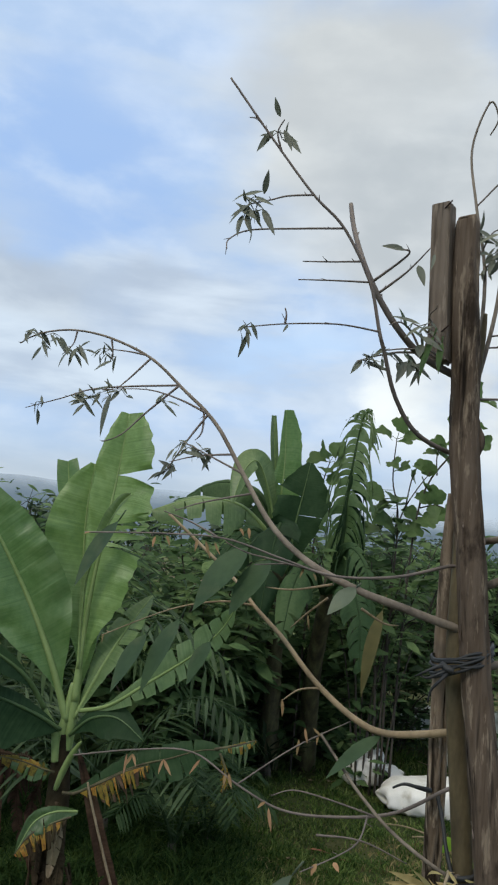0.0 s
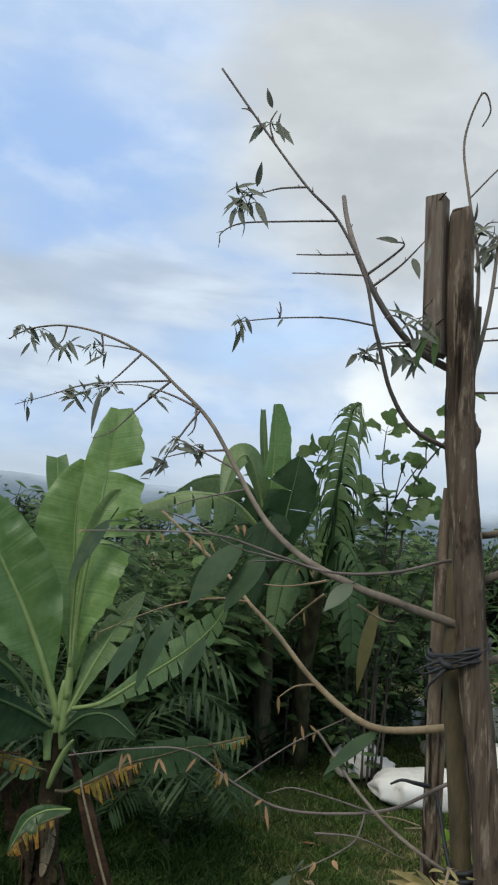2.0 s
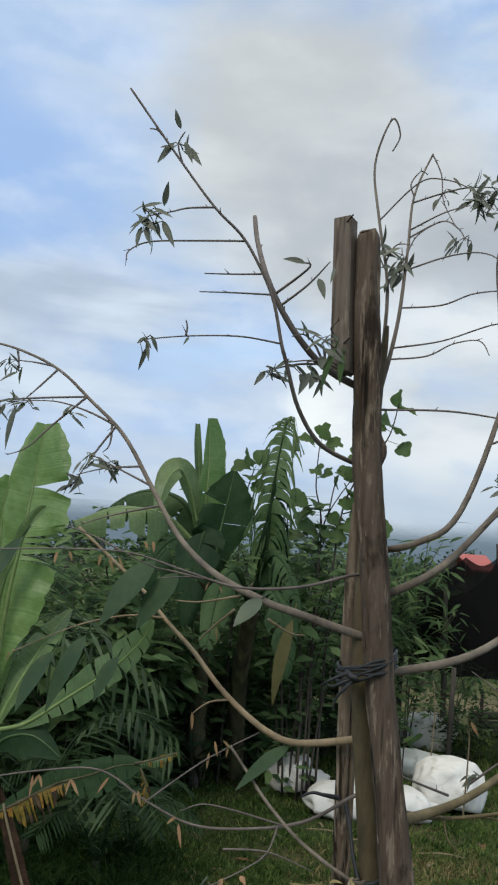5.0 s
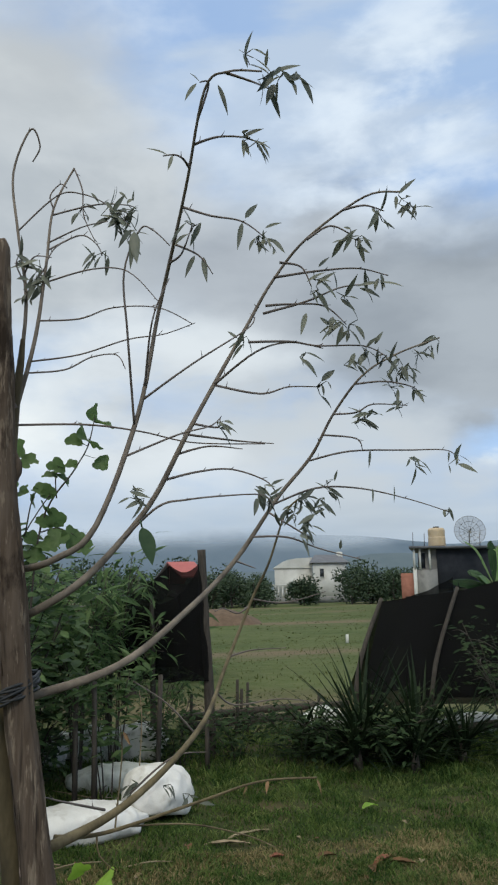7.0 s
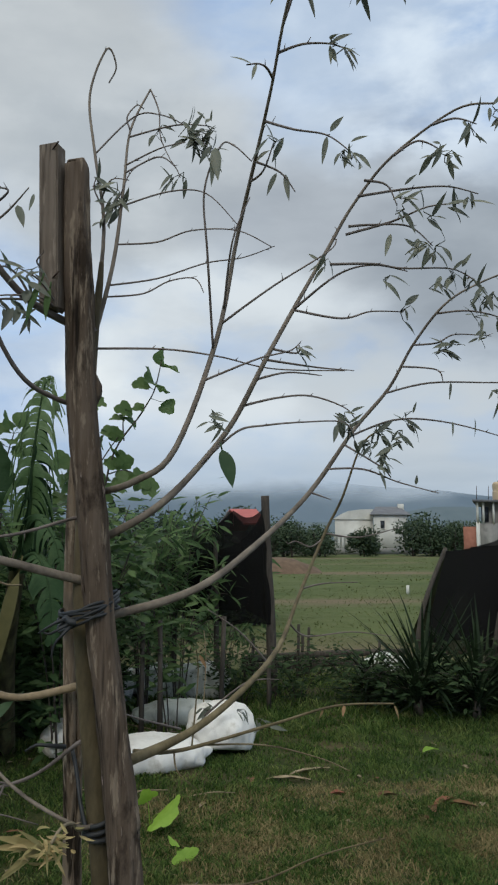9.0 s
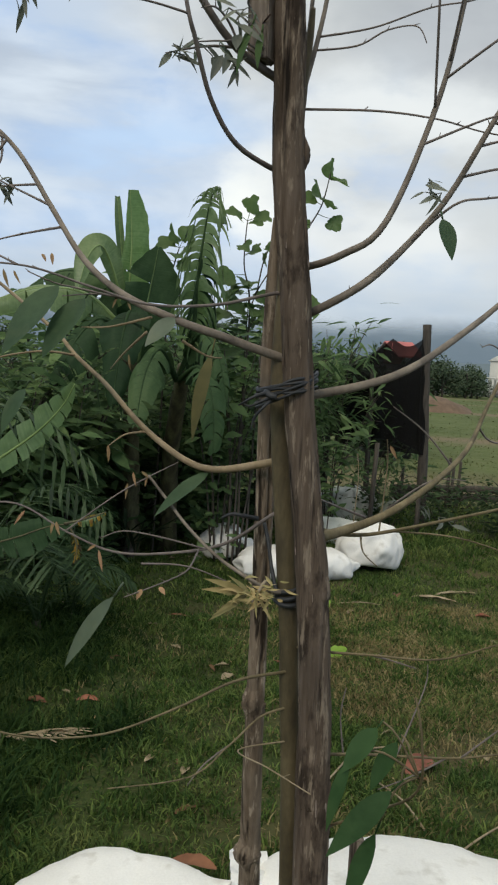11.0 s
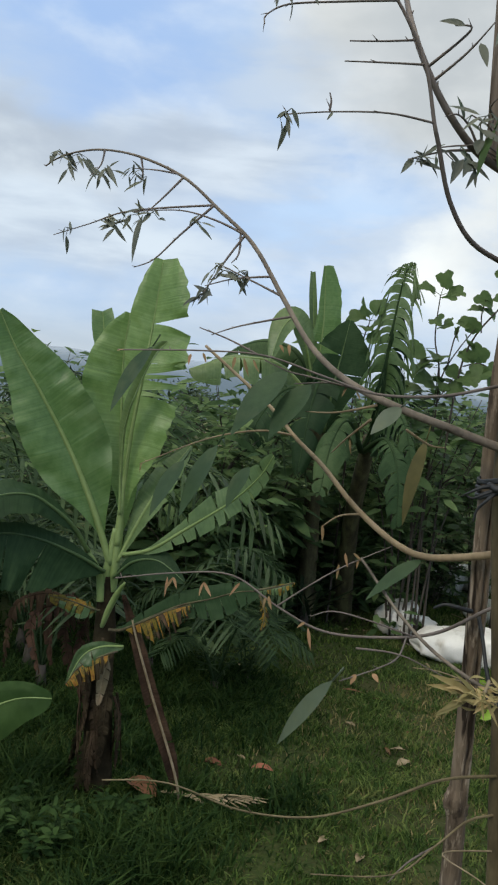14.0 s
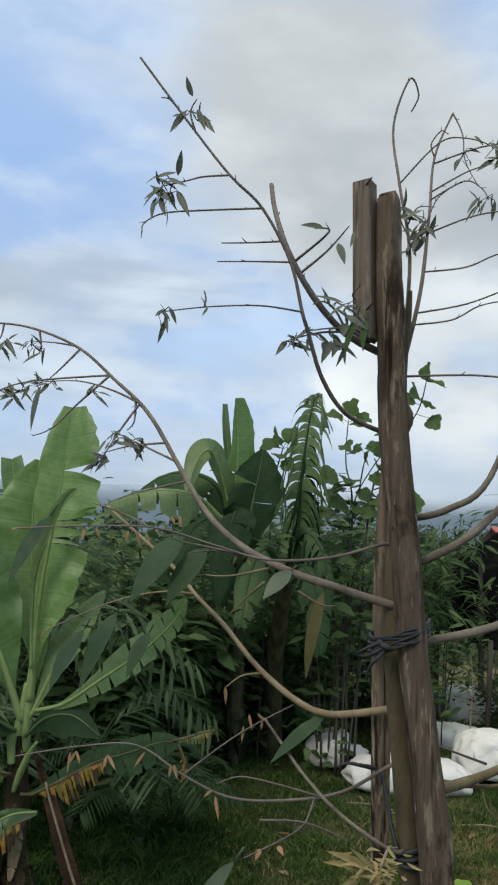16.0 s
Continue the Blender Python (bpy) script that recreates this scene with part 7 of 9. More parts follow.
def palm(at, fronds, reach, seed, label, name="palm", mat=None):
    r = random.Random(seed)
    root = thing(name, label, "palm", at, "garden palms")
    part("trunk", Shape().tube([(at[0], at[1], at[2] - 0.02), (at[0], at[1], at[2] + 0.13 * reach)], (0.02 + 0.02 * reach, 0.02), 9, 3, 0.2), M_DARKPOLE, root)
    for k in range(fronds):
        a = 2 * math.pi * k / fronds + r.uniform(-0.3, 0.3)
        R, H = reach * r.uniform(0.7, 1.1), reach * r.uniform(0.5, 1.15)
        b = Vector(at) + Vector((0, 0, 0.11 * reach))
        line = [b, b + Vector((math.cos(a) * R * 0.35, math.sin(a) * R * 0.35, H * 0.75)), b + Vector((math.cos(a) * R * 0.75, math.sin(a) * R * 0.75, H)), b + Vector((math.cos(a) * R * 1.1, math.sin(a) * R * 1.1, H * 0.8))]
        s = Shape()
        palm_frond(s, line, reach * 0.30, 0.014 if reach < 0.7 else 0.021, seed * 10 + k, 26 if reach < 0.7 else 20)
        part("frond", s, mat or M_PALM, root)
    return root


def spiky_plant(at, blades, length, seed, label, mat=None):
    """A rosette of stiff sword leaves."""
    r, root = random.Random(seed), thing("spiky_plant", label, "yucca", at, "spiky plants")
    part("trunk", Shape().tube([(at[0], at[1], at[2] - 0.02), (at[0], at[1], at[2] + 0.16)], (0.05, 0.03), 9, 3, 0.2), M_DARKPOLE, root)
    for k in range(blades):
        a, e = r.uniform(0, 2 * math.pi), 1.35 * r.random() ** 1.3 - 0.08
        d = Vector((math.cos(a) * math.cos(e), math.sin(a) * math.cos(e), math.sin(e)))
        b = Vector(at) + Vector((r.uniform(-0.06, 0.06), r.uniform(-0.06, 0.06), r.uniform(0.04, 0.22)))
        s = Shape().leaf(b, b + d * length * r.uniform(0.6, 1.1), 0.034 * r.uniform(0.7, 1.2), (-d.x * 0.3, -d.y * 0.3, 1), r.uniform(0.0, 0.22), 0.4, 6)
        part("blade", s, mat or M_YUCCA, root)
    return root


GROUP = "shrubs of the thicket"
for k, (x, y, h, w, n, size, mat) in enumerate(((-2.2, 4.2, 1.75, 0.8, 900, 0.19, M_HEDGE), (-1.55, 5.6, 1.85, 0.8, 1000, 0.18, M_HEDGE), (-3.2, 4.9, 1.7, 0.9, 900, 0.2, M_HEDGE),
                                                 (-0.35, 5.9, 1.9, 0.8, 1000, 0.17, M_HEDGE), (0.25, 6.6, 1.95, 0.75, 1000, 0.15, M_HEDGE), (-1.0, 7.0, 2.0, 0.9, 900, 0.2, M_HEDGE),
                                                 (-2.4, 6.6, 1.95, 0.9, 900, 0.2, M_HEDGE), (-4.3, 6.4, 1.9, 1.0, 560, 0.18, M_HEDGE), (-0.1, 4.9, 1.95, 0.55, 420, 0.13, M_HEDGE), (-2.9, 3.0, 1.15, 0.6, 420, 0.13, M_HEDGE), (-0.25, 6.1, 1.5, 0.6, 700, 0.17, M_HEDGE), (-1.15, 4.75, 1.5, 0.5, 800, 0.19, M_HEDGE),
                                                 (-1.75, 4.0, 1.5, 0.6, 700, 0.18, M_HEDGE), (-0.62, 5.5, 1.3, 0.5, 700, 0.17, M_HEDGE), (-3.6, 3.6, 1.5, 0.8, 700, 0.18, M_HEDGE), (-1.45, 3.7, 1.35, 0.5, 620, 0.17, M_HEDGE), (-1.2, 4.2, 1.45, 0.45, 620, 0.18, M_HEDGE), (-1.4, 5.2, 1.0, 0.6, 700, 0.17, M_HEDGE), (-0.80, 5.35, 0.7, 0.45, 420, 0.16, M_HEDGE), (-0.40, 5.65, 0.8, 0.45, 420, 0.16, M_HEDGE), (-0.2, 6.6, 1.2, 0.6, 700, 0.16, M_HEDGE), (-0.95, 5.6, 1.0, 0.5, 700, 0.17, M_HEDGE))):
    leafy_shrub("shrub", "dense dark green broad-leaved shrub in the thicket", "shrub", (x, y, 0), h, w, n, size, mat, 100 + k, 7, 0.36, 0.02, GROUP)
for k, (x, y, h, w, n) in enumerate(((0.62, 6.4, 2.0, 0.5, 520), (1.0, 6.7, 2.05, 0.5, 520), (0.9, 7.3, 1.9, 0.7, 480), (1.7, 8.2, 1.2, 0.7, 300))):
    leafy_shrub("shrub", "feathery shrub with narrow drooping leaves", "shrub", (x, y, 0), h, w, int(n * 0.8), 0.20, M_HEDGE, 130 + k, 6, 0.17, 0.3, "feathery shrubs", 1.2)
leafy_shrub("shrub", "pale green leafy shrub behind the sack ring", "shrub", (0.78, 5.35, 0), 1.1, 0.5, 320, 0.13, M_PALE, 141, 3, 0.32, 0.35)


def lobed_leaf(shape, base, tip, width, face, r):
    """A soft leaf with three to five rounded lobes, slightly cupped."""
    base, tip = Vector(base), Vector(tip)
    d = tip - base
    length = d.length
    d.normalize()
    up = Vector(face)
    up = (up - d * up.dot(d)).normalized()
    side = d.cross(up)
    lobes = r.choice((3, 5))
    rim = []
    for k in range(29):
        a = -2.75 + 5.5 * k / 28
        R = 0.44 + 0.17 * abs(math.cos(a * (1.96 if lobes == 3 else 2.86))) ** 0.8 - 0.05 * (abs(a) / 2.75) ** 3 + 0.07 * noise.noise(Vector((k * 0.9, length * 90, 3)))
        x, y = 0.42 + R * math.cos(a), R * math.sin(a)
        z = -0.45 * (x - 0.42) ** 2 + 0.30 * abs(y) + 0.14 * noise.noise(Vector((k * 0.4, length * 40, 0)))
        rim.append(base + d * (x * length) + side * (y * width * 1.10) + up * (z * length))
    mid = base + d * (0.40 * length)
    shape.add([mid, base, *rim], [(0, 2 + k, 3 + k) for k in range(28)] + [(0, 1, 2), (0, 30, 1)])


def sapling(at, stems, leaves, seed, label):
    """A sparse shoot: crooked stems given by their lines, and lobed leaves at given places, each on a short stalk."""
    r = random.Random(seed)
    root = thing("sapling", label, "sapling", at, "leafy saplings")
    course = []
    for k, line in enumerate(stems):
        part("stem", Shape().tube(line, (0.010 if k == 0 else 0.006, 0.004), 7, 6, 0.10, k), M_DARKPOLE, root)
        course += smooth(line, 10)
    for x, y, z, size in leaves:
        p = Vector((x, y, z))
        e = min(course, key=lambda q: (q - p).length)
        out = p - e
        out = (out.normalized() if out.length > 0.01 else Vector((0, 0, 1))) + Vector((r.uniform(-0.4, 0.4), r.uniform(-0.6, 0.1), r.uniform(-0.6, 0.2)))
        out.normalize()
        s = Shape().tube([e, e.lerp(p, 0.5) + Vector((0, 0, 0.01)), p - out * size * 0.45], (0.0026, 0.0018), 5, 3)
        lobed_leaf(s, p - out * size * 0.45, p + out * size * 0.55, size * r.uniform(0.75, 0.95), (r.uniform(-0.7, 0.7), r.uniform(-1.0, -0.3), 0.6), r)
        part("leaf", s, M_PALE, root)


sapling((0.06, 4.8, 0), [[(0.06, 4.8, -0.03), (0.04, 4.8, 1.2), (0.05, 4.8, 1.985), (-0.01, 4.81, 2.30), (-0.003, 4.8, 2.62)], [(0.05, 4.8, 1.95), (0.10, 4.78, 2.10), (0.19, 4.78, 2.26), (0.27, 4.76, 2.38)], [(0.10, 4.78, 2.10), (0.13, 4.8, 2.3), (0.17, 4.8, 2.42)]],
        [(-0.10, 4.78, 2.655, 0.15), (0.03, 4.8, 2.735, 0.14), (0.105, 4.8, 2.645, 0.14), (0.06, 4.75, 2.60, 0.11), (-0.01, 4.77, 2.43, 0.13), (0.06, 4.78, 2.40, 0.12), (0.20, 4.8, 2.42, 0.14), (0.15, 4.8, 2.34, 0.11), (0.26, 4.76, 2.40, 0.12),
         (0.225, 4.78, 2.17, 0.13), (0.13, 4.78, 2.05, 0.13), (-0.03, 4.76, 2.11, 0.17), (-0.14, 4.78, 2.19, 0.15), (-0.09, 4.76, 2.06, 0.17), (0.02, 4.75, 2.16, 0.15), (-0.05, 4.74, 1.97, 0.17), (0.06, 4.74, 1.96, 0.15), (0.17, 4.76, 1.92, 0.14), (-0.14, 4.76, 1.90, 0.16)],
        61, "thin sapling with pale lobed leaves")
sapling((0.12, 4.8, 0), [[(0.12, 4.8, -0.03), (0.14, 4.8, 1.2), (0.21, 4.8, 2.15), (0.45, 4.8, 2.58), (0.55, 4.8, 2.77), (0.60, 4.8, 3.0)], [(0.32, 4.8, 2.36), (0.31, 4.8, 2.5), (0.33, 4.8, 2.6)], [(0.21, 4.8, 2.10), (0.33, 4.79, 2.13), (0.45, 4.78, 2.08)]],
        [(0.60, 4.8, 3.03, 0.15), (0.54, 4.76, 2.82, 0.27), (0.67, 4.8, 2.95, 0.15), (0.45, 4.78, 2.80, 0.14), (0.655, 4.8, 2.64, 0.12), (0.43, 4.8, 2.62, 0.10), (0.32, 4.8, 2.60, 0.15), (0.37, 4.8, 2.50, 0.13), (0.27, 4.8, 2.53, 0.12), (0.32, 4.8, 2.20, 0.16), (0.24, 4.78, 2.28, 0.12),
         (0.45, 4.78, 2.06, 0.17), (0.34, 4.76, 2.06, 0.15), (0.26, 4.76, 2.00, 0.15), (0.52, 4.78, 2.0, 0.14)], 63, "tall thin sapling with pale lobed leaves")
sapling((-0.62, 5.0, 0), [[(-0.62, 5.0, -0.03), (-0.6, 5.0, 1.3), (-0.58, 5.0, 2.1), (-0.52, 5.0, 2.42)]],
        [(-0.56, 4.98, 2.52, 0.16), (-0.46, 5.0, 2.53, 0.15), (-0.62, 4.98, 2.44, 0.16), (-0.44, 4.98, 2.42, 0.15), (-0.53, 4.96, 2.36, 0.15), (-0.66, 5.0, 2.33, 0.14), (-0.47, 4.97, 2.28, 0.14)], 64, "thin sapling with pale lobed leaves")
leafy_shrub("shrub", "yellow-green large-leaved shrub in the thicket", "shrub", (0.02, 4.75, 0), 2.25, 0.42, 230, 0.15, M_PALE, 150, 5, 0.5, 0.55)

M_FROND = material("pale_palm_leaf", [(0.034, 0.066, 0.028), (0.078, 0.130, 0.058)], 6, 0.5, 0.1, 40, through_light=0.4, spread=0.5, island=True, spec=0.25)
palm((-1.45, 3.00, 0), 6, 0.98, 31, "feathery palm with pale drooping fronds behind the banana plant", mat=M_FROND)
palm((-1.90, 2.55, 0), 6, 1.10, 33, "feathery palm with pale drooping fronds beside the banana plant", mat=M_FROND)
palm((-2.3, 3.1, 0), 9, 1.15, 7, "low feathery palm beside the banana plant")
palm((-2.0, 3.7, 0), 5, 1.05, 8, "low feathery palm beside the banana plant")
palm((-2.1, 2.8, 0), 5, 1.20, 14, "feathery palm with pale arching fronds behind the banana plant")
palm((-1.05, 2.95, 0), 7, 0.55, 9, "small palm seedling in the grass")
palm((-0.92, 3.2, 0), 6, 0.34, 10, "small palm seedling in the grass")
palm((-2.8, 2.2, 0), 8, 1.2, 12, "feathery palm at the edge of the garden")
palm((-2.2, 4.4, 0), 7, 1.4, 13, "feathery palm in the thicket")
spiky_plant((3.30, 6.0, 0), 110, 1.05, 5, "dark stiff-leaved yucca clump")
spiky_plant((3.78, 5.8, 0), 100, 0.98, 6, "dark stiff-leaved yucca clump")
spiky_plant((3.12, 5.75, 0), 60, 0.66, 15, "dark stiff-leaved yucca clump")
spiky_plant((4.15, 5.65, 0), 64, 0.72, 16, "dark stiff-leaved yucca clump")
spiky_plant((3.55, 5.45, 0), 50, 0.52, 17, "low dark stiff-leaved yucca clump")
spiky_plant((2.9, 6.4, 0), 46, 0.62, 8, "dark stiff-leaved yucca clump")
spiky_plant((-0.78, 4.75, 0), 22, 0.5, 9, "small stiff-leaved plant in the grass")
for k, (x, y, h, w) in enumerate(((4.45, 5.3, 1.55, 0.6), (3.5, 5.75, 0.55, 0.6), (3.0, 6.0, 0.45, 0.5), (2.2, 6.6, 0.5, 0.6), (2.75, 6.3, 0.45, 0.55), (4.0, 6.0, 0.5, 0.6), (1.6, 6.6, 0.6, 0.5), (4.9, 5.7, 1.2, 0.7), (0.2, 6.1, 0.7, 0.6))):
    leafy_shrub("shrub", "dark leafy shrub at the edge of the lawn", "shrub", (x, y, 0), h, w, 520, 0.085, M_EDGE, 170 + k, 6, 0.34, 0.05, "edge shrubs")


r = random.Random(44)
for k in range(8):
    x, y = r.uniform(-1.45, -0.72), r.uniform(0.75, 1.5)
    leafy_shrub("weed", "low round-leaved weed in the rank grass", "weed", (x, y, ground_z(x, y)), r.uniform(0.08, 0.16), r.uniform(0.06, 0.10), 70, 0.050, M_WEED, 400 + k, 4, 0.34, 0.1, "lawn weeds", 0.3)


def lime_seedling(at, spots, seed):
    """A thin stem with a few large soft leaves."""
    root = thing("seedling", "bright lime-green seedling with broad soft leaves", "seedling", at, "bright seedlings")
    for k, (tip, w) in enumerate(spots):
        b = Vector(at) + Vector((0.005 * k, 0, 0.02))
        tip = Vector(tip)
        m = b.lerp(tip, 0.45) + Vector((0, 0, 0.05))
        part("stem", Shape().tube([b, b.lerp(m, 0.5) + Vector((0, 0, 0.02)), m], (0.003, 0.002), 6, 4), M_LIME, root)
        leaf = Shape()
        lobed_leaf(leaf, m, m.lerp(tip, 1.1), w * 0.85, (0.2 - 0.3 * k, -0.8, 0.6), random.Random(seed + k))
        part("leaf", leaf, M_LIME, root)


lime_seedling((0.42, 3.25, ground_z(0.42, 3.25)), [((0.53, 3.12, 0.10), 0.24), ((0.39, 3.2, 0.22), 0.12)], 1)
lime_seedling((0.52, 2.80, ground_z(0.52, 2.8)), [((0.57, 2.75, 0.0), 0.14), ((0.49, 2.76, 0.10), 0.07)], 2)


# ---- posts, shade cloth and fence ----
def build_nets():
    booth = thing("net_screen", "black shade cloth screen hung between crooked poles", "screen", (1.94, 6.8, 0), "shade cloth screens")
    part("pole", Shape().tube([(1.98, 6.80, -0.05), (1.965, 6.80, 0.76), (1.93, 6.8, 1.4), (1.905, 6.80, 2.07)], (0.055, 0.045), 10, 6, 0.12, 2), M_DARKPOLE, booth)
    part("pole", Shape().tube([(1.42, 6.95, -0.05), (1.41, 6.92, 0.9), (1.40, 6.92, 1.60)], (0.03, 0.022), 8, 6, 0.12, 3), M_DARKPOLE, booth)
    part("pole", Shape().tube([(1.0, 7.3, -0.05), (1.05, 7.25, 1.55)], (0.035, 0.025), 8, 4, 0.12, 4), M_DARKPOLE, booth)

    def cloth(corners, nu=16, nv=14, sag=0.05, seed=0):
        """A slack sheet between four corners: top left, top right, bottom right, bottom left."""
        tl, tr, br, bl = (Vector(c) for c in corners)
        v, f = [], []
        for j in range(nv + 1):
            for i in range(nu + 1):
                s, t = i / nu, j / nv
                p = tl.lerp(tr, s).lerp(bl.lerp(br, s), t)
                p.z -= sag * math.sin(math.pi * s) * (1 - t)
                p.y += 0.03 * math.sin(s * 19 + seed) * (0.4 + t) + 0.02 * noise.noise(Vector((s * 6, t * 6, seed)))
                v.append(p)
        for j in range(nv):
            for i in range(nu):
                a = j * (nu + 1) + i
                f.append((a, a + 1, a + nu + 2, a + nu + 1))
        return Shape().add(v, f)

    part("cloth", cloth([(1.58, 6.86, 1.915), (1.91, 6.77, 1.97), (1.99, 6.75, 0.74), (1.57, 6.84, 0.76)], 14, 14, 0.10, 1), M_NET, booth)
    part("cloth", cloth([(1.08, 7.05, 1.545), (1.58, 6.86, 1.915), (1.57, 6.84, 0.76), (1.08, 7.05, 0.80)], 14, 12, 0.03, 2), M_NET, booth)
    part("cloth", cloth([(1.02, 7.9, 1.42), (1.90, 7.9, 1.6), (1.96, 7.9, 0.8), (1.0, 7.9, 0.8)], 12, 12, 0.05, 3), M_NET, booth)
    part("cloth", cloth([(1.91, 6.80, 1.95), (1.86, 7.9, 1.6), (1.92, 7.9, 0.8), (1.975, 6.8, 0.74)], 10, 12, 0.05, 4), M_NET, booth)
    right = thing("net_screen", "black shade cloth stretched over leaning poles", "screen", (4.3, 6.4, 0), "shade cloth screens")
    part("pole", Shape().tube([(3.36, 6.35, -0.05), (3.5, 6.5, 0.8), (3.86, 6.62, 1.52)], (0.03, 0.022), 8, 6, 0.12, 5), M_DARKPOLE, right)
    part("pole", Shape().tube([(4.02, 6.1, -0.05), (4.23, 6.2, 0.84), (4.62, 6.32, 1.62)], (0.026, 0.020), 8, 6, 0.12, 6), M_DARKPOLE, right)
    part("pole", Shape().tube([(5.5, 6.1, -0.05), (5.52, 6.2, 1.8)], (0.035, 0.025), 8, 4, 0.12, 7), M_DARKPOLE, right)
    part("cloth", cloth([(3.85, 6.6, 1.49), (5.5, 6.2, 1.79), (5.5, 6.05, 0.42), (3.40, 6.35, 0.45)], 24, 16, 0.06, 5), M_NET, right)
    part("cloth", cloth([(3.85, 6.6, 1.48), (5.5, 7.9, 1.75), (5.5, 7.9, 0.4), (3.80, 7.6, 0.4)], 20, 12, 0.05, 6), M_NET, right)
    part("cloth", cloth([(4.30, 6.9, 1.53), (5.7, 6.7, 1.76), (5.7, 6.6, 0.42), (4.15, 6.8, 0.42)], 20, 12, 0.05, 7), M_NET, right)
    fence = thing("log_fence", "low fence of dark logs laid along short posts", "fence", (3.0, 8.0, 0))
    for k, (a, b) in enumerate((((1.9, 7.95, 0.22), (4.0, 8.0, 0.25)), ((1.9, 8.0, 0.12), (4.0, 8.03, 0.13)), ((-2.6, 7.4, 0.30), (-0.6, 7.3, 0.33)), ((-2.6, 7.45, 0.12), (-0.6, 7.35, 0.15)), ((4.0, 6.0, 0.22), (5.6, 5.9, 0.26)))):
        m = tuple((p + q) / 2 + 0.02 for p, q in zip(a, b))
        part("log", Shape().tube([a, m, b], (0.045, 0.04), 9, 5, 0.12, k), M_DARKPOLE, fence)
    for k, (x, y, h) in enumerate(((2.55, 7.9, 0.62), (2.68, 7.92, 0.58), (2.62, 7.98, 0.50), (3.6, 8.0, 0.4), (2.0, 7.9, 0.5), (-1.45, 7.3, 0.55), (-2.3, 7.4, 0.5), (4.25, 5.95, 0.32), (5.0, 5.92, 0.35), (-0.75, 7.3, 0.45))):
        part("post", Shape().tube([(x, y, -0.03), (x + 0.02, y, h)], (0.022, 0.018), 7, 4, 0.12, k), M_DARKPOLE, fence)
    for x, y, h, lean in ((0.52, 5.2, 0.95, 0.0), (0.67, 5.2, 0.95, 0.01), (1.30, 6.0, 0.9, -0.03), (1.80, 6.2, 0.45, 0.0)):
        st = Shape().tube([(x, y, -0.03), (x - lean, y, h)], (0.024, 0.02), 8, 5, 0.12, int(x * 100))
        solo("garden_stake", st, M_DARKPOLE, "dark upright garden stake", "stake", "garden stakes")
    leaning = Shape().tube([(-0.855, 1.62, 0.0), (-0.887, 1.60, 0.149), (-0.991, 1.56, 0.436), (-1.066, 1.52, 0.667), (-1.085, 1.515, 0.73)], (0.0055, 0.004), 7, 5, 0.05)
    solo("stick", leaning, M_STRAW, "thin pale stick leaning on the banana plant", "stick")


build_nets()


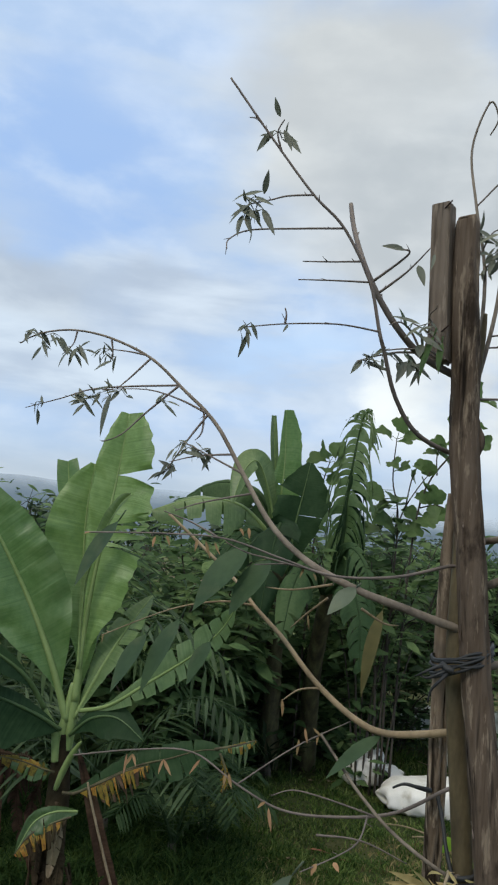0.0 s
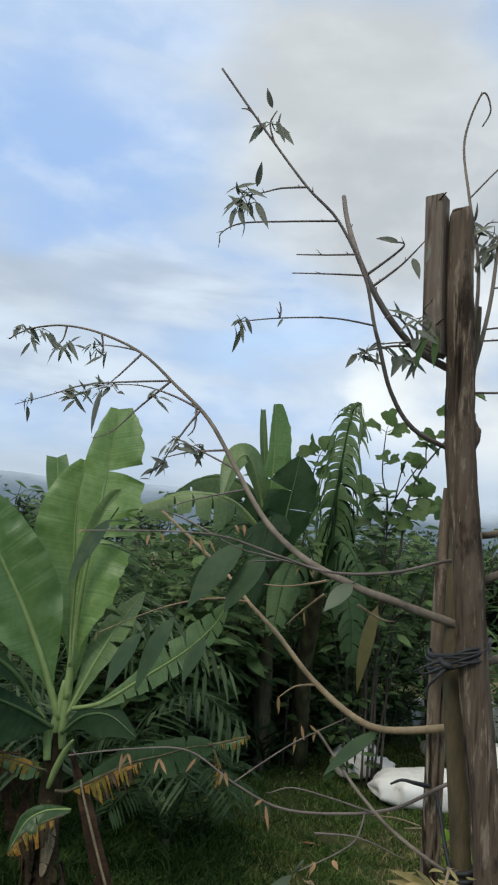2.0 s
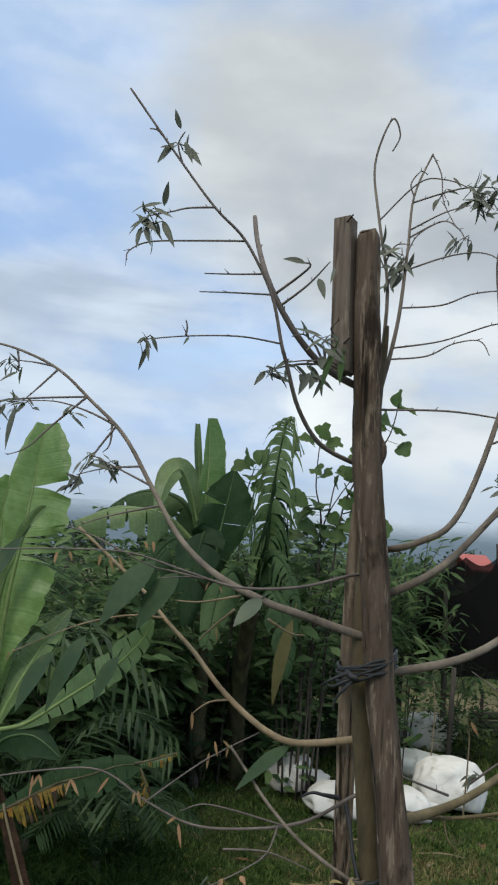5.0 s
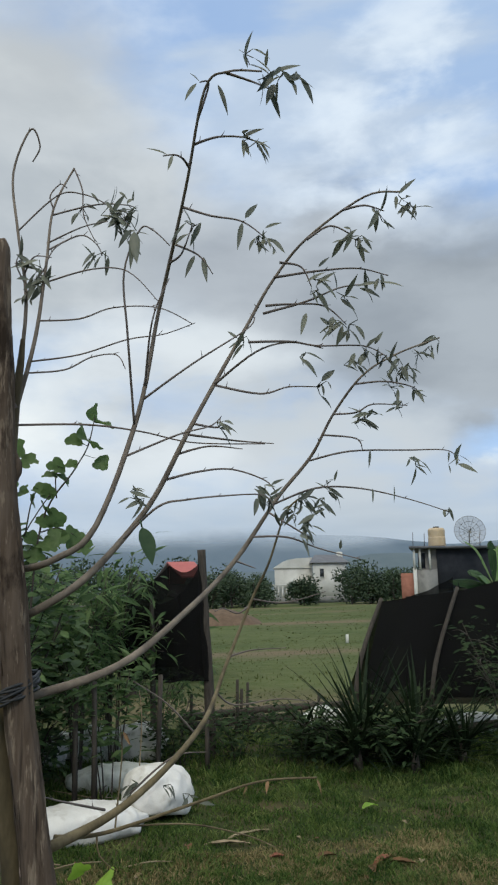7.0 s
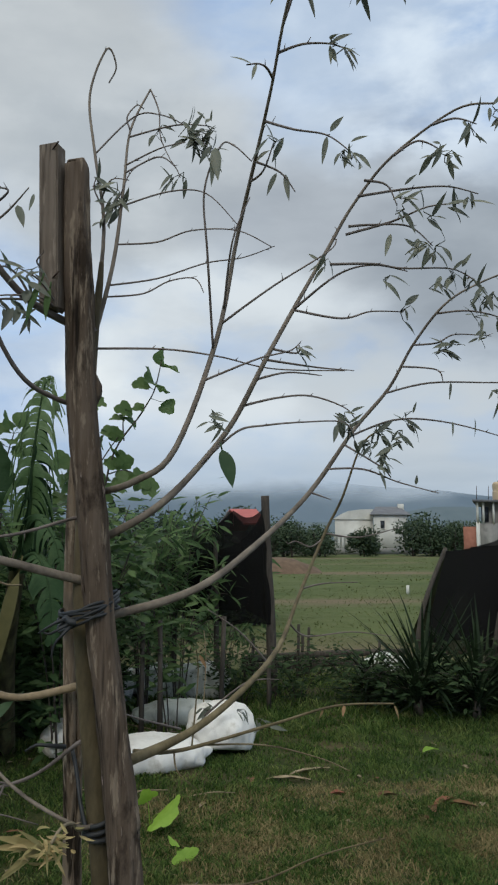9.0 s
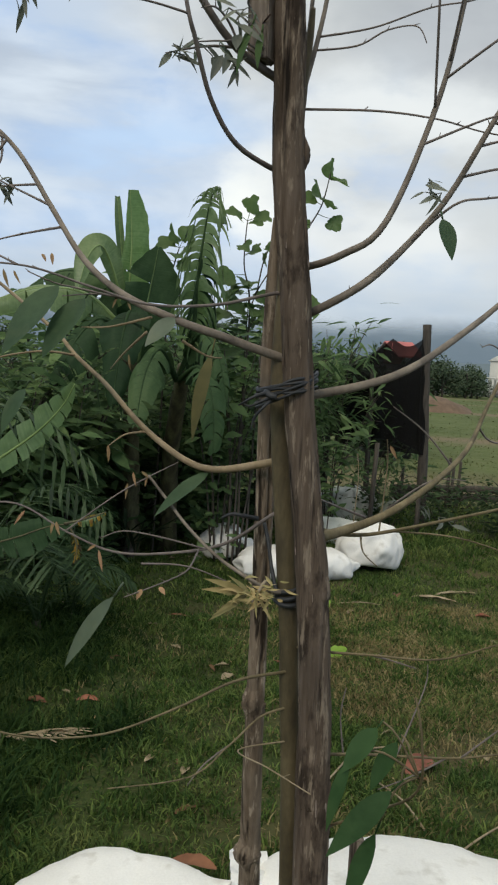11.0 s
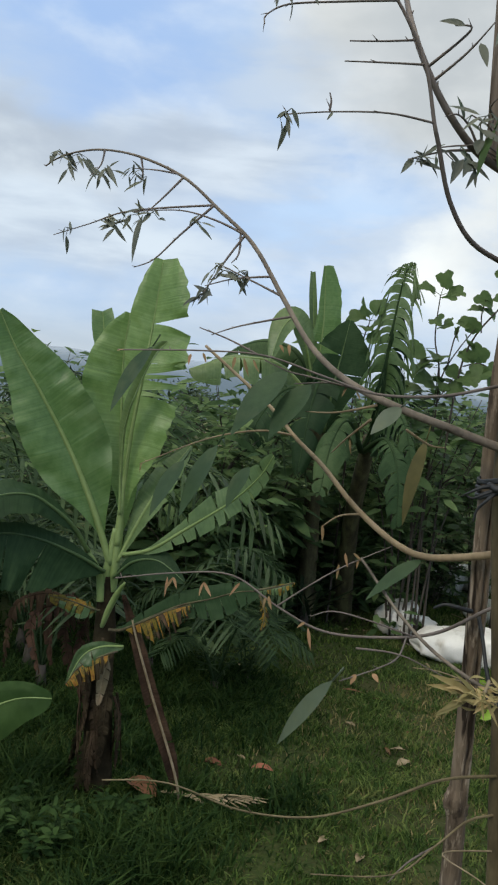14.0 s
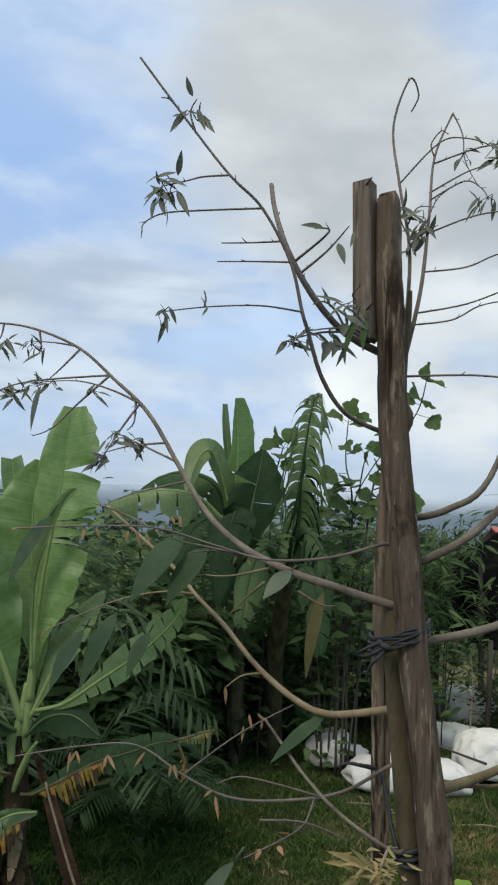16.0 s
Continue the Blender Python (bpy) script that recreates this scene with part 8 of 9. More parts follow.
# ---- far buildings ----
def build_house():
    h = thing("house", "unfinished flat-roofed house with brick annexe and grey walls", "house", (34, 56, 0))
    skew = Matrix(((1, 0.58, 0, -0.58 * 55), (0, 1, 0, 0), (0, 0, 1, 0), (0, 0, 0, 1)))
    part("wall", Shape().box((30.3, 55.5, 0), (46, 62, 4.7), skew), M_CONCRETE, h)
    part("dark_cladding", Shape().box((31.9, 55.2, 1.6), (46, 55.48, 4.7), skew), M_CLAD, h, "dark cloth hung over the upper storey")
    roof = part("roof", Shape().box((29.55, 54.6, 4.75), (46.6, 62.5, 4.92), skew), M_GREYROOF, h, "thin overhanging flat roof")
    part("annexe", Shape().box((28.7, 55.0, 0), (29.75, 58, 2.85), skew), M_BRICK, h, "bare red brick annexe")
    part("pier", Shape().box((29.78, 54.9, 0), (30.1, 55.3, 3.2), skew), M_PLASTER, h)
    part("wall", Shape().box((30.12, 55.0, 0), (31.88, 55.4, 3.1), skew), M_CONCRETE, h)
    for x in (29.85, 30.35, 31.2):
        part("post", Shape().box((x, 54.9, 3.1), (x + 0.12, 55.05, 4.75)), M_PLASTER, h)
    part("window", Shape().box((30.5, 55.42, 3.25), (31.1, 55.48, 4.4)), M_GLASS, h)
    for x in (30.0, 31.0, 36.0, 40.0):
        part("rebar", Shape().tube([(x, 55.2, 4.95), (x + 0.05, 55.2, 6.0)], (0.03, 0.02), 5, 1), M_IRON, roof)
    tank = thing("water_tank", "beige plastic roof water tank with a dark lid", "water tank", (32.3, 55.5, 4.95))
    part("body", Shape().tube([(32.3, 55.5, 4.95), (32.3, 55.5, 5.0), (32.3, 55.5, 5.6), (32.3, 55.5, 5.66), (32.3, 55.5, 6.2), (32.3, 55.5, 6.38)], [0.64, 0.68, 0.68, 0.65, 0.68, 0.5], 24, 3), M_TANK, tank)
    part("lid", Shape().tube([(32.3, 55.5, 6.38), (32.3, 55.5, 6.5)], (0.28, 0.24), 16, 1), M_GLASS, tank, "small dark lid")
    dish = thing("satellite_dish", "large grey mesh satellite dish on a post", "satellite dish", (34.3, 54.0, 4.95))
    ax = Vector((-0.35, -0.9, 0.25)).normalized()
    a = ax.orthogonal().normalized()
    b = ax.cross(a)
    c = Vector((34.25, 53.8, 5.95))
    for k in range(16):
        t = 2 * math.pi * k / 16
        e = (a * math.cos(t) + b * math.sin(t))
        part("rib", Shape().tube([c, c + e * 0.65 + ax * 0.08, c + e * 1.22 + ax * 0.3], (0.02, 0.012), 5, 4), M_STEEL, dish)
    for rr, z in ((0.42, 0.035), (0.82, 0.13), (1.22, 0.3)):
        part("hoop", Shape().tube([c + (a * math.cos(t) + b * math.sin(t)) * rr + ax * z for t in np.linspace(0, 2 * math.pi, 25)], (0.018, 0.018), 5, 1, ends=False), M_STEEL, dish)
    v, f = [c], []
    for rr, z in ((0.6, 0.07), (1.22, 0.3)):
        v += [c + (a * math.cos(t) + b * math.sin(t)) * rr + ax * z for t in np.linspace(0, 2 * math.pi, 24, endpoint=False)]
    f = [(0, 1 + k, 1 + (k + 1) % 24) for k in range(24)] + [(1 + k, 25 + k, 25 + (k + 1) % 24, 1 + (k + 1) % 24) for k in range(24)]
    part("mesh", Shape().add(v, f), M_MESH, dish, "see-through wire mesh")
    part("post", Shape().tube([(34.3, 54.0, 4.95), c], (0.06, 0.05), 8, 1), M_STEEL, dish)
    part("feed", Shape().tube([c, c + ax * 0.8], (0.03, 0.06), 7, 1), M_STEEL, dish)


def mesh_material():
    m = bpy.data.materials.new("wire_mesh")
    m.use_nodes = True
    nt = m.node_tree
    bsdf, out = nt.nodes["Principled BSDF"], nt.nodes["Material Output"]
    bsdf.inputs["Base Color"].default_value, bsdf.inputs["Metallic"].default_value, bsdf.inputs["Roughness"].default_value = (0.2, 0.2, 0.21, 1), 0.4, 0.6
    tp, mx = nt.nodes.new("ShaderNodeBsdfTransparent"), nt.nodes.new("ShaderNodeMixShader")
    mx.inputs[0].default_value = 0.62
    nt.links.new(bsdf.outputs[0], mx.inputs[1])
    nt.links.new(tp.outputs[0], mx.inputs[2])
    nt.links.new(mx.outputs[0], out.inputs[0])
    return m


M_MESH = mesh_material()


def build_white_house():
    h = thing("house", "two-storey pale plastered house with a grey pitched roof", "house", (43, 116, 0))
    skew = Matrix(((1, 0.38, 0, -0.38 * 113), (0, 1, 0, 0), (0, 0, 1, 0), (0, 0, 0, 1)))
    part("wall", Shape().box((43.5, 112, 0), (48.9, 124, 5.9), skew), M_PLASTER, h)
    part("wall", Shape().box((37.3, 114, 0), (43.4, 124, 5.2), skew), M_PLASTER, h)
    v = [skew @ Vector(p) for p in ((42.9, 111.5, 5.9), (49.5, 111.5, 5.9), (49.5, 124.5, 5.9), (42.9, 124.5, 5.9), (43.9, 116, 7.3), (47.8, 116, 7.3))]
    roof = part("roof", Shape().add(v, [(0, 1, 5, 4), (1, 2, 5), (2, 3, 4, 5), (3, 0, 4), (3, 2, 1, 0)]), M_GREYROOF, h, flat=True)
    part("chimney", Shape().box((48.6, 115, 6.3), (49.3, 116, 7.7)), M_PLASTER, roof)
    prof = ((37.0, 5.2), (37.8, 5.7), (38.6, 6.15), (39.4, 6.45), (41.0, 6.7), (43.4, 6.8), (43.4, 5.2))
    v = [skew @ Vector((x, y, z)) for y in (113.8, 124.0) for x, z in prof]
    n = len(prof)
    part("gable", Shape().add(v, [tuple(range(n)), tuple(range(2 * n - 1, n - 1, -1))] + [(k, k + n, (k + 1) % n + n, (k + 1) % n) for k in range(n)]), M_PLASTER, h, flat=True)
    for x, y, z in ((48.0, 111.96, 3.6), (48.0, 111.96, 1.2), (44.2, 111.96, 3.8)):
        w = part("window", Shape().box((x, y - 0.06, z), (x + 0.62, y, z + 1.2)), M_GLASS, h)
        part("sill", Shape().box((x - 0.08, y - 0.16, z - 0.1), (x + 0.7, y, z)), M_PLASTER, w)
    for k in range(9):
        x = 37.3 + k * 0.62
        part("baluster", Shape().box((x, 113.2, 0.1), (x + 0.2, 113.4, 2.6)), M_PLASTER, h)
    part("porch_rail", Shape().box((37.0, 113.1, 2.6), (43.1, 113.5, 2.8)), M_PLASTER, h)
    wall = Shape().box((8, 108, 0), (52, 108.3, 0.9))
    solo("boundary_wall", wall, M_CONCRETE, "low grey boundary wall across the field", "wall", kind="structure")


def build_hut():
    h = thing("hut", "small dark hut with a red sheet roof", "hut", (3.4, 14.5, 0))
    part("wall", Shape().box((2.75, 13.9, 0), (3.5, 16.0, 1.80)), M_HUT, h)

    def sheet(a, b, c, d, mat, label=""):
        v = [Vector(p) for p in (a, b, c, d)]
        v += [p + Vector((0, 0, 0.03)) for p in v]
        part("roof", Shape().add(v, [(0, 3, 2, 1), (4, 5, 6, 7), (0, 1, 5, 4), (1, 2, 6, 5), (2, 3, 7, 6), (3, 0, 4, 7)]), mat, h, label, flat=True)

    sheet((3.06, 13.6, 1.93), (3.56, 13.6, 1.93), (3.62, 15.0, 2.26), (3.05, 15.0, 2.26), M_REDROOF, "red sheet roof")
    sheet((3.05, 15.0, 2.26), (3.62, 15.0, 2.26), (3.7, 16.4, 1.86), (3.0, 16.4, 1.86), M_REDROOF, "red sheet roof")
    part("gable", Shape().add([(2.50, 14.95, 1.60), (3.04, 14.95, 1.60), (3.04, 14.95, 2.24), (2.50, 15.1, 1.60), (3.04, 15.1, 1.60), (3.04, 15.1, 2.24)], [(0, 1, 2), (5, 4, 3), (0, 2, 5, 3), (1, 4, 5, 2), (0, 3, 4, 1)]), M_HUT, h, flat=True)


build_house()
build_white_house()
build_hut()


# ---- far trees ----
def far_tree(at, height, spread, seed, leaves=1100, size=0.5, label="round-crowned green tree at the field's edge"):
    r = random.Random(seed)
    root = thing("tree", label, "tree", at, "trees beyond the field")
    x, y, z = at
    part("trunk", Shape().tube([(x, y, z - 0.1), (x + 0.05 * height * r.uniform(-1, 1), y, z + height * 0.35), (x, y, z + height * 0.7)], (0.035 * height, 0.012 * height), 7, 4, 0.1), M_DARKPOLE, root)
    lobes = []
    for k in range(9):
        a = r.uniform(0, 6.28)
        lobes.append((Vector((x + math.cos(a) * spread * r.uniform(0.1, 0.7), y + math.sin(a) * spread * r.uniform(0.1, 0.7), z + height * r.uniform(0.22, 0.85))), spread * r.uniform(0.3, 0.5)))
        part("limb", Shape().tube([(x, y, z + height * 0.3), tuple(lobes[-1][0])], (0.014 * height, 0.005 * height), 5, 1), M_DARKPOLE, root)
    s = Shape()
    for _ in range(leaves):
        c, R = r.choice(lobes)
        d = Vector((r.gauss(0, 1), r.gauss(0, 1), r.gauss(0, 1))).normalized()
        p = c + d * R * r.uniform(0.6, 1.1)
        if p.z < z + 0.1:
            continue
        t = Vector((r.gauss(0, 1), r.gauss(0, 1), r.gauss(0, 0.6))).normalized()
        s.leaf(p, p + t * size * r.uniform(0.5, 1.2), size * 0.55, d + Vector((0, 0, 0.6)), 0.1, 0.1, 2)
    part("crown", s, M_FARTREE, root)
    return root


TREES = [far_tree((24, 92, 0), 5.6, 3.2, 1), far_tree((42.5, 96, 0), 5.4, 3.4, 2), far_tree((33.5, 90, 0), 3.4, 2.2, 3)]
r = random.Random(21)
for x, y, sc in ((20.5, 92, 0.95), (27.5, 95, 0.8), (17, 90, 1.0), (13.5, 92, 0.9), (10, 95, 1.05), (6.5, 92, 1.0), (2, 95, 1.0), (-3, 92, 1.1), (-8, 90, 0.9), (30, 100, 0.85),
                 (46.5, 97, 0.8), (50, 98, 0.85), (53.5, 96, 0.9), (57, 96, 1.0), (39.3, 104, 0.6), (21.5, 87, 0.7), (24, 88, 0.72), (26.3, 87, 0.66), (28.3, 89, 0.7), (18.5, 86, 0.8), (15.5, 86, 0.8), (12, 88, 0.8), (44.5, 88, 0.78), (47.5, 90, 0.84), (50.5, 90, 0.8), (54, 90, 0.85), (40.6, 92, 0.72), (42.2, 90, 0.8), (43.4, 92, 0.86), (45.2, 92, 0.9), (46.4, 89, 0.8), (35.2, 96, 0.68), (29.8, 96, 0.8), (23, 95, 0.9), (26, 98, 0.9), (61, 95, 1.0), (66, 92, 1.1), (-13, 92, 1.1), (-18, 90, 1.0), (-24, 88, 1.1), (-30, 85, 1.0), (-36, 84, 1.1)):
    m = pose(x, y, 0, 0, 0, r.uniform(0, 360)) @ Matrix.Diagonal((sc, sc, sc * r.uniform(0.85, 1.1), 1))
    src = TREES[r.randrange(2)]
    c = copy_thing(src, Matrix.Identity(4))
    c.location, c.rotation_euler, c.scale = m.translation, (0, 0, r.uniform(0, 6.2)), (sc, sc, sc * r.uniform(0.85, 1.1))
BUSH = far_tree((-18.3, 40, 0), 3.3, 2.2, 6, 900, 0.3, "wind-tossed tree behind the garden")
for x, y, sc in ((-15.5, 38, 0.8), (-21.5, 41, 1.0), (-12, 40, 0.8), (-25, 40, 0.95), (-9, 42, 0.8)):
    c = copy_thing(BUSH, Matrix.Identity(4))
    c.location, c.rotation_euler, c.scale = (x, y, 0), (0, 0, r.uniform(0, 6.2)), (sc, sc, sc)
for k, (x, y, h, w) in enumerate(((-2.0, 10.5, 2.2, 1.3), (0.2, 10.8, 2.25, 1.3), (-4.5, 10.0, 2.1, 1.4), (-7.5, 10, 2.0, 1.6), (2.0, 12.5, 1.9, 1.0))):
    far_tree((x, y, 0), h, w, 40 + k, 1500, 0.24, "dark bushy tree behind the thicket")
NETBAN = thing("banana_plant", "banana plant showing over the shade cloth", "banana plant", (8.8, 12.0, 0), "banana plants")
banana_stem(NETBAN, [(8.8, 12, -0.03), (8.8, 12, 1.7)], 0.1, 0.06, 8)
for k, (dx, dy, h, w) in enumerate(((-0.62, 0, 2.5, 0.10), (0.05, 0.1, 2.5, 0.22), (0.75, 0.1, 2.1, 0.3), (-0.75, -0.3, 1.9, 0.3), (0.3, 0.2, 2.4, 0.25), (-0.9, 0.1, 1.75, 0.3), (-0.5, -0.3, 1.8, 0.35))):
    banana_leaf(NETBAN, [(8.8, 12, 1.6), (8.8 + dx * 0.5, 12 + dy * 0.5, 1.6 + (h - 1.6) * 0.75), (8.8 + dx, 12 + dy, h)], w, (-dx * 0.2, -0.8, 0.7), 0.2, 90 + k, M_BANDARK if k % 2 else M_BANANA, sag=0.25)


# ---- litter on the ground ----
def build_litter():
    r = random.Random(8)

    def curled(x, y, length, width, turn, mat, label, curl=0.35, seed=0, name="fallen_leaf", lift=0.0):
        s, n = Shape(), 7
        v, f = [], []
        rr = random.Random(seed)
        c, sn = math.cos(radians(turn)), math.sin(radians(turn))
        for i in range(n + 1):
            t = i / n
            w = width * (math.sin(math.pi * (0.06 + 0.9 * t)) ** 0.7)
            for k in range(5):
                u = k / 4 - 0.5
                lx, ly = (t - 0.5) * length, u * w
                z = 0.012 + curl * w * (4 * u * u) * 0.5 + 0.05 * length * math.sin(math.pi * t) + rr.uniform(-0.003, 0.003)
                px, py = x + lx * c - ly * sn, y + lx * sn + ly * c
                v.append((px, py, ground_z(px, py) + z + lift))
        for i in range(n):
            for k in range(4):
                a = 5 * i + k
                f.append((a, a + 1, a + 6, a + 5))
        s.add(v, f)
        return solo(name, s, mat, label, "fallen leaf", "fallen leaves")

    curled(1.95, 3.60, 0.15, 0.07, 10, M_REDDRY, "curled red-brown leaf on the grass", 0.5, 1)
    curled(2.22, 3.34, 0.22, 0.06, 30, M_REDDRY, "curled red-brown leaf on the grass", 0.6, 2)
    curled(2.30, 3.28, 0.18, 0.05, -25, M_REDDRY, "curled red-brown leaf on the grass", 0.6, 3)
    curled(2.10, 3.26, 0.12, 0.05, 80, M_REDDRY, "curled red-brown leaf on the grass", 0.6, 4)
    curled(1.66, 3.70, 0.10, 0.05, 0, M_REDDRY, "curled red-brown leaf on the grass", 0.5, 5)
    curled(1.16, 4.02, 0.12, 0.05, 80, M_REDDRY, "curled red-brown leaf on the grass", 0.5, 6)
    curled(1.42, 4.02, 0.30, 0.05, -8, M_STRAW, "long dry buff husk on the grass", 0.5, 7, "dry_husk")
    curled(1.62, 4.20, 0.36, 0.05, 22, M_STRAW, "long dry buff husk on the grass", 0.5, 8, "dry_husk")
    curled(2.60, 4.36, 0.15, 0.07, 20, M_LIME, "bright green leaf on the grass", 0.5, 9, lift=0.03)
    curled(0.0, 2.45, 0.09, 0.05, 50, M_STRAW, "dry buff leaf on the grass", 0.5, 10)
    curled(-1.03, 1.66, 0.19, 0.10, -40, M_REDDRY, "broad red-brown husk by the banana plant", 0.4, 11, "dry_husk", 0.035)
    curled(-0.86, 1.63, 0.20, 0.04, -12, M_STRAW, "dry buff husk by the banana plant", 0.4, 12, "dry_husk", 0.04)
    for k in range(7):
        curled(-0.74 + 0.022 * k, 1.63 + 0.010 * k, 0.20, 0.018, -20 + 5 * k, M_STRAW, "frayed dry frond on the grass", 0.4, 13 + k, "dry_husk", 0.045)
    curled(-0.615, 2.08, 0.10, 0.05, 5, M_REDDRY, "red-brown husk on the grass", 0.5, 21)
    curled(-0.84, 2.06, 0.10, 0.05, -5, M_REDDRY, "red-brown husk on the grass", 0.5, 22)
    curled(-0.095, 0.80, 0.13, 0.06, -14, M_REDDRY, "red-brown leaf beside the sack", 0.4, 23, lift=0.115)
    curled(-0.54, 0.455, 0.15, 0.10, 40, M_REDDRY, "crumpled brown leaf on the sack's end", 0.9, 24, lift=0.075)
    curled(-0.30, 3.4, 0.14, 0.03, 0, M_REDDRY, "red-brown leaf on the grass", 0.3, 25)
    curled(-0.95, 3.3, 0.11, 0.06, 60, M_REDDRY, "red-brown leaf on the grass", 0.5, 26)
    curled(0.75, 1.6, 0.18, 0.10, 40, M_REDDRY, "crumpled red-brown leaf on the grass", 0.6, 27)
    solo("marker_peg", Shape().tube([(10.24, 22.65, -0.05), (10.25, 22.65, 0.25)], (0.05, 0.045), 8, 2), M_PLASTER, "short white peg standing in the field", "peg")
    for k in range(46):
        x, y = r.uniform(-1.4, 2.8), r.uniform(1.2, 5.0)
        curled(x, y, r.uniform(0.03, 0.10), r.uniform(0.012, 0.035), r.uniform(0, 180), r.choice((M_STRAW, M_REDDRY, M_STRAW)), "small dry leaf on the grass", 0.5, 200 + k)
    for k, (x, y, l, t) in enumerate(((0.42, 3.9, 0.35, 5), (0.85, 3.75, 0.3, -4), (0.4, 1.5, 0.4, 60), (0.6, 1.3, 0.3, 110), (0.8, 1.1, 0.35, 40), (0.55, 1.7, 0.28, 20), (0.2, 4.0, 0.3, 170))):
        c, sn = math.cos(radians(t)), math.sin(radians(t))
        z = ground_z(x, y) + 0.012
        s = Shape().tube([(x - c * l / 2, y - sn * l / 2, z), (x + 0.01, y, z + 0.02), (x + c * l / 2, y + sn * l / 2, z + 0.01)], (0.005, 0.003), 6, 4, 0.1, k)
        solo("stick", s, M_STRAW, "thin pale dry stick lying in the grass", "stick", "dry sticks")
    for k in range(16):
        x, y, l, t = r.uniform(0.35, 1.05), r.uniform(4.85, 5.6), r.uniform(0.15, 0.4), r.uniform(0, 180)
        c, sn = math.cos(radians(t)), math.sin(radians(t))
        z = ground_z(x, y) + 0.01
        s = Shape().tube([(x - c * l / 2, y - sn * l / 2, z), (x + 0.02, y, z + r.uniform(0.01, 0.06)), (x + c * l / 2, y + sn * l / 2, z + r.uniform(0.0, 0.08))], (0.006, 0.003), 6, 4, 0.1, k)
        solo("stick", s, r.choice((M_STRAW, M_TWIG, M_TAN)), "dry twig among the sacks", "stick", "dry sticks")
    stalk = Shape().tube([(1.0, 5.1, 0.0), (1.003, 5.1, 0.265), (1.022, 5.1, 0.65), (1.002, 5.1, 0.876)], (0.006, 0.003), 7, 5, 0.05)
    solo("stick", stalk, M_STRAW, "thin pale stalk standing in the ring of sacks", "stick", "dry sticks")
    for k, (x, y, w, h) in enumerate(((0.42, 7.0, 0.16, 0.36), (0.85, 7.1, 0.25, 0.40), (1.28, 7.0, 0.3, 0.42), (3.5, 7.6, 0.30, 0.35), (5.05, 7.0, 0.5, 0.25), (0.6, 7.4, 0.3, 0.3))):
        sack((x, y, 0), (w * 2.0, 0.3, h), r.uniform(-10, 10), "pale bag of rubble beyond the shrubs", M_SACKDIRTY, (0, 0), False, 300 + k)
    m = Shape()
    v, f = [], []
    for j in range(9):
        for i in range(16):
            a, q = 2 * math.pi * i / 16, j / 8
            R = 1.9 * (1 - q) * (1 + 0.2 * noise.noise(Vector((math.cos(a) * 2, math.sin(a) * 2, q * 3))))
            v.append((10.6 + R * math.cos(a) * 1.3, 41 + R * math.sin(a), 0.85 * (1 - (1 - q) ** 2) - 0.02))
    f = [(j * 16 + i, j * 16 + (i + 1) % 16, (j + 1) * 16 + (i + 1) % 16, (j + 1) * 16 + i) for j in range(8) for i in range(16)]
    solo("soil_mound", m.add(v, f), M_SOIL, "heap of bare brown soil in the field", "soil heap")
    marker = Shape().tube([(10.9, 20.5, -0.02), (10.9, 20.5, 0.24)], (0.045, 0.045), 8, 1)
    solo("marker_post", marker, M_WHITE, "short white marker post in the field", "post")


build_litter()


# ---- grass ----
def build_grass(name, count, seed, region, tall, mat, label, where=None, wide=1.0, clump=3.0, bare=0.0):
    """Bent blades in tufts. where: chance of a blade at a place; tall: height, or a function of the place."""
    rg = np.random.RandomState(seed)
    x0, x1, y0, y1 = region
    pts = rg.uniform((x0, y0), (x1, y1), (int(count * 2.4), 2))
    lot = rg.uniform(0, 1, len(pts))
    keep, hs = [], []
    for (x, y), q in zip(pts, lot):
        c = noise.noise(Vector((x * clump, y * clump, seed))) * 0.9 + noise.noise(Vector((x * clump * 3.7, y * clump * 3.7, seed + 5))) * 0.6
        keep.append(q < (0.5 - bare + 0.75 * c) * (where(x, y) if where else 1.0))
        hs.append((tall(x, y) if callable(tall) else tall) * (1 + 0.6 * c))
    keep = np.array(keep)
    pts, hs = pts[keep][:count], np.array(hs)[keep][:count]
    n = len(pts)
    z = np.array([ground_z(x, y) if y < 12 else -0.01 for x, y in pts])
    a, b = rg.uniform(0, 2 * np.pi, n), rg.uniform(0, 2 * np.pi, n)
    h = hs * rg.uniform(0.45, 1.35, n)
    w = rg.uniform(0.0020, 0.0042, n) * wide
    lean = h * rg.uniform(0.2, 1.5, n)
    base = np.c_[pts, z - 0.004]
    side = np.c_[np.cos(a), np.sin(a), np.zeros(n)] * w[:, None]
    bend = np.c_[np.cos(b), np.sin(b), np.zeros(n)] * lean[:, None]
    up = np.c_[np.zeros(n), np.zeros(n), h]
    v = np.stack([base - side, base + side, base + up * 0.62 + bend * 0.35 + side * 0.85, base + up * 0.62 + bend * 0.35 - side * 0.85, base + up * 0.9 + bend], 1).reshape(-1, 3)
    k = 5 * np.arange(n)
    s = Shape()
    s.v = v.tolist()
    s.f = [tuple(q) for q in np.c_[k, k + 1, k + 2, k + 3].tolist()] + [tuple(q) for q in np.c_[k + 3, k + 2, k + 4].tolist()]
    solo(name, s, mat, label, "grass", kind="stuff")


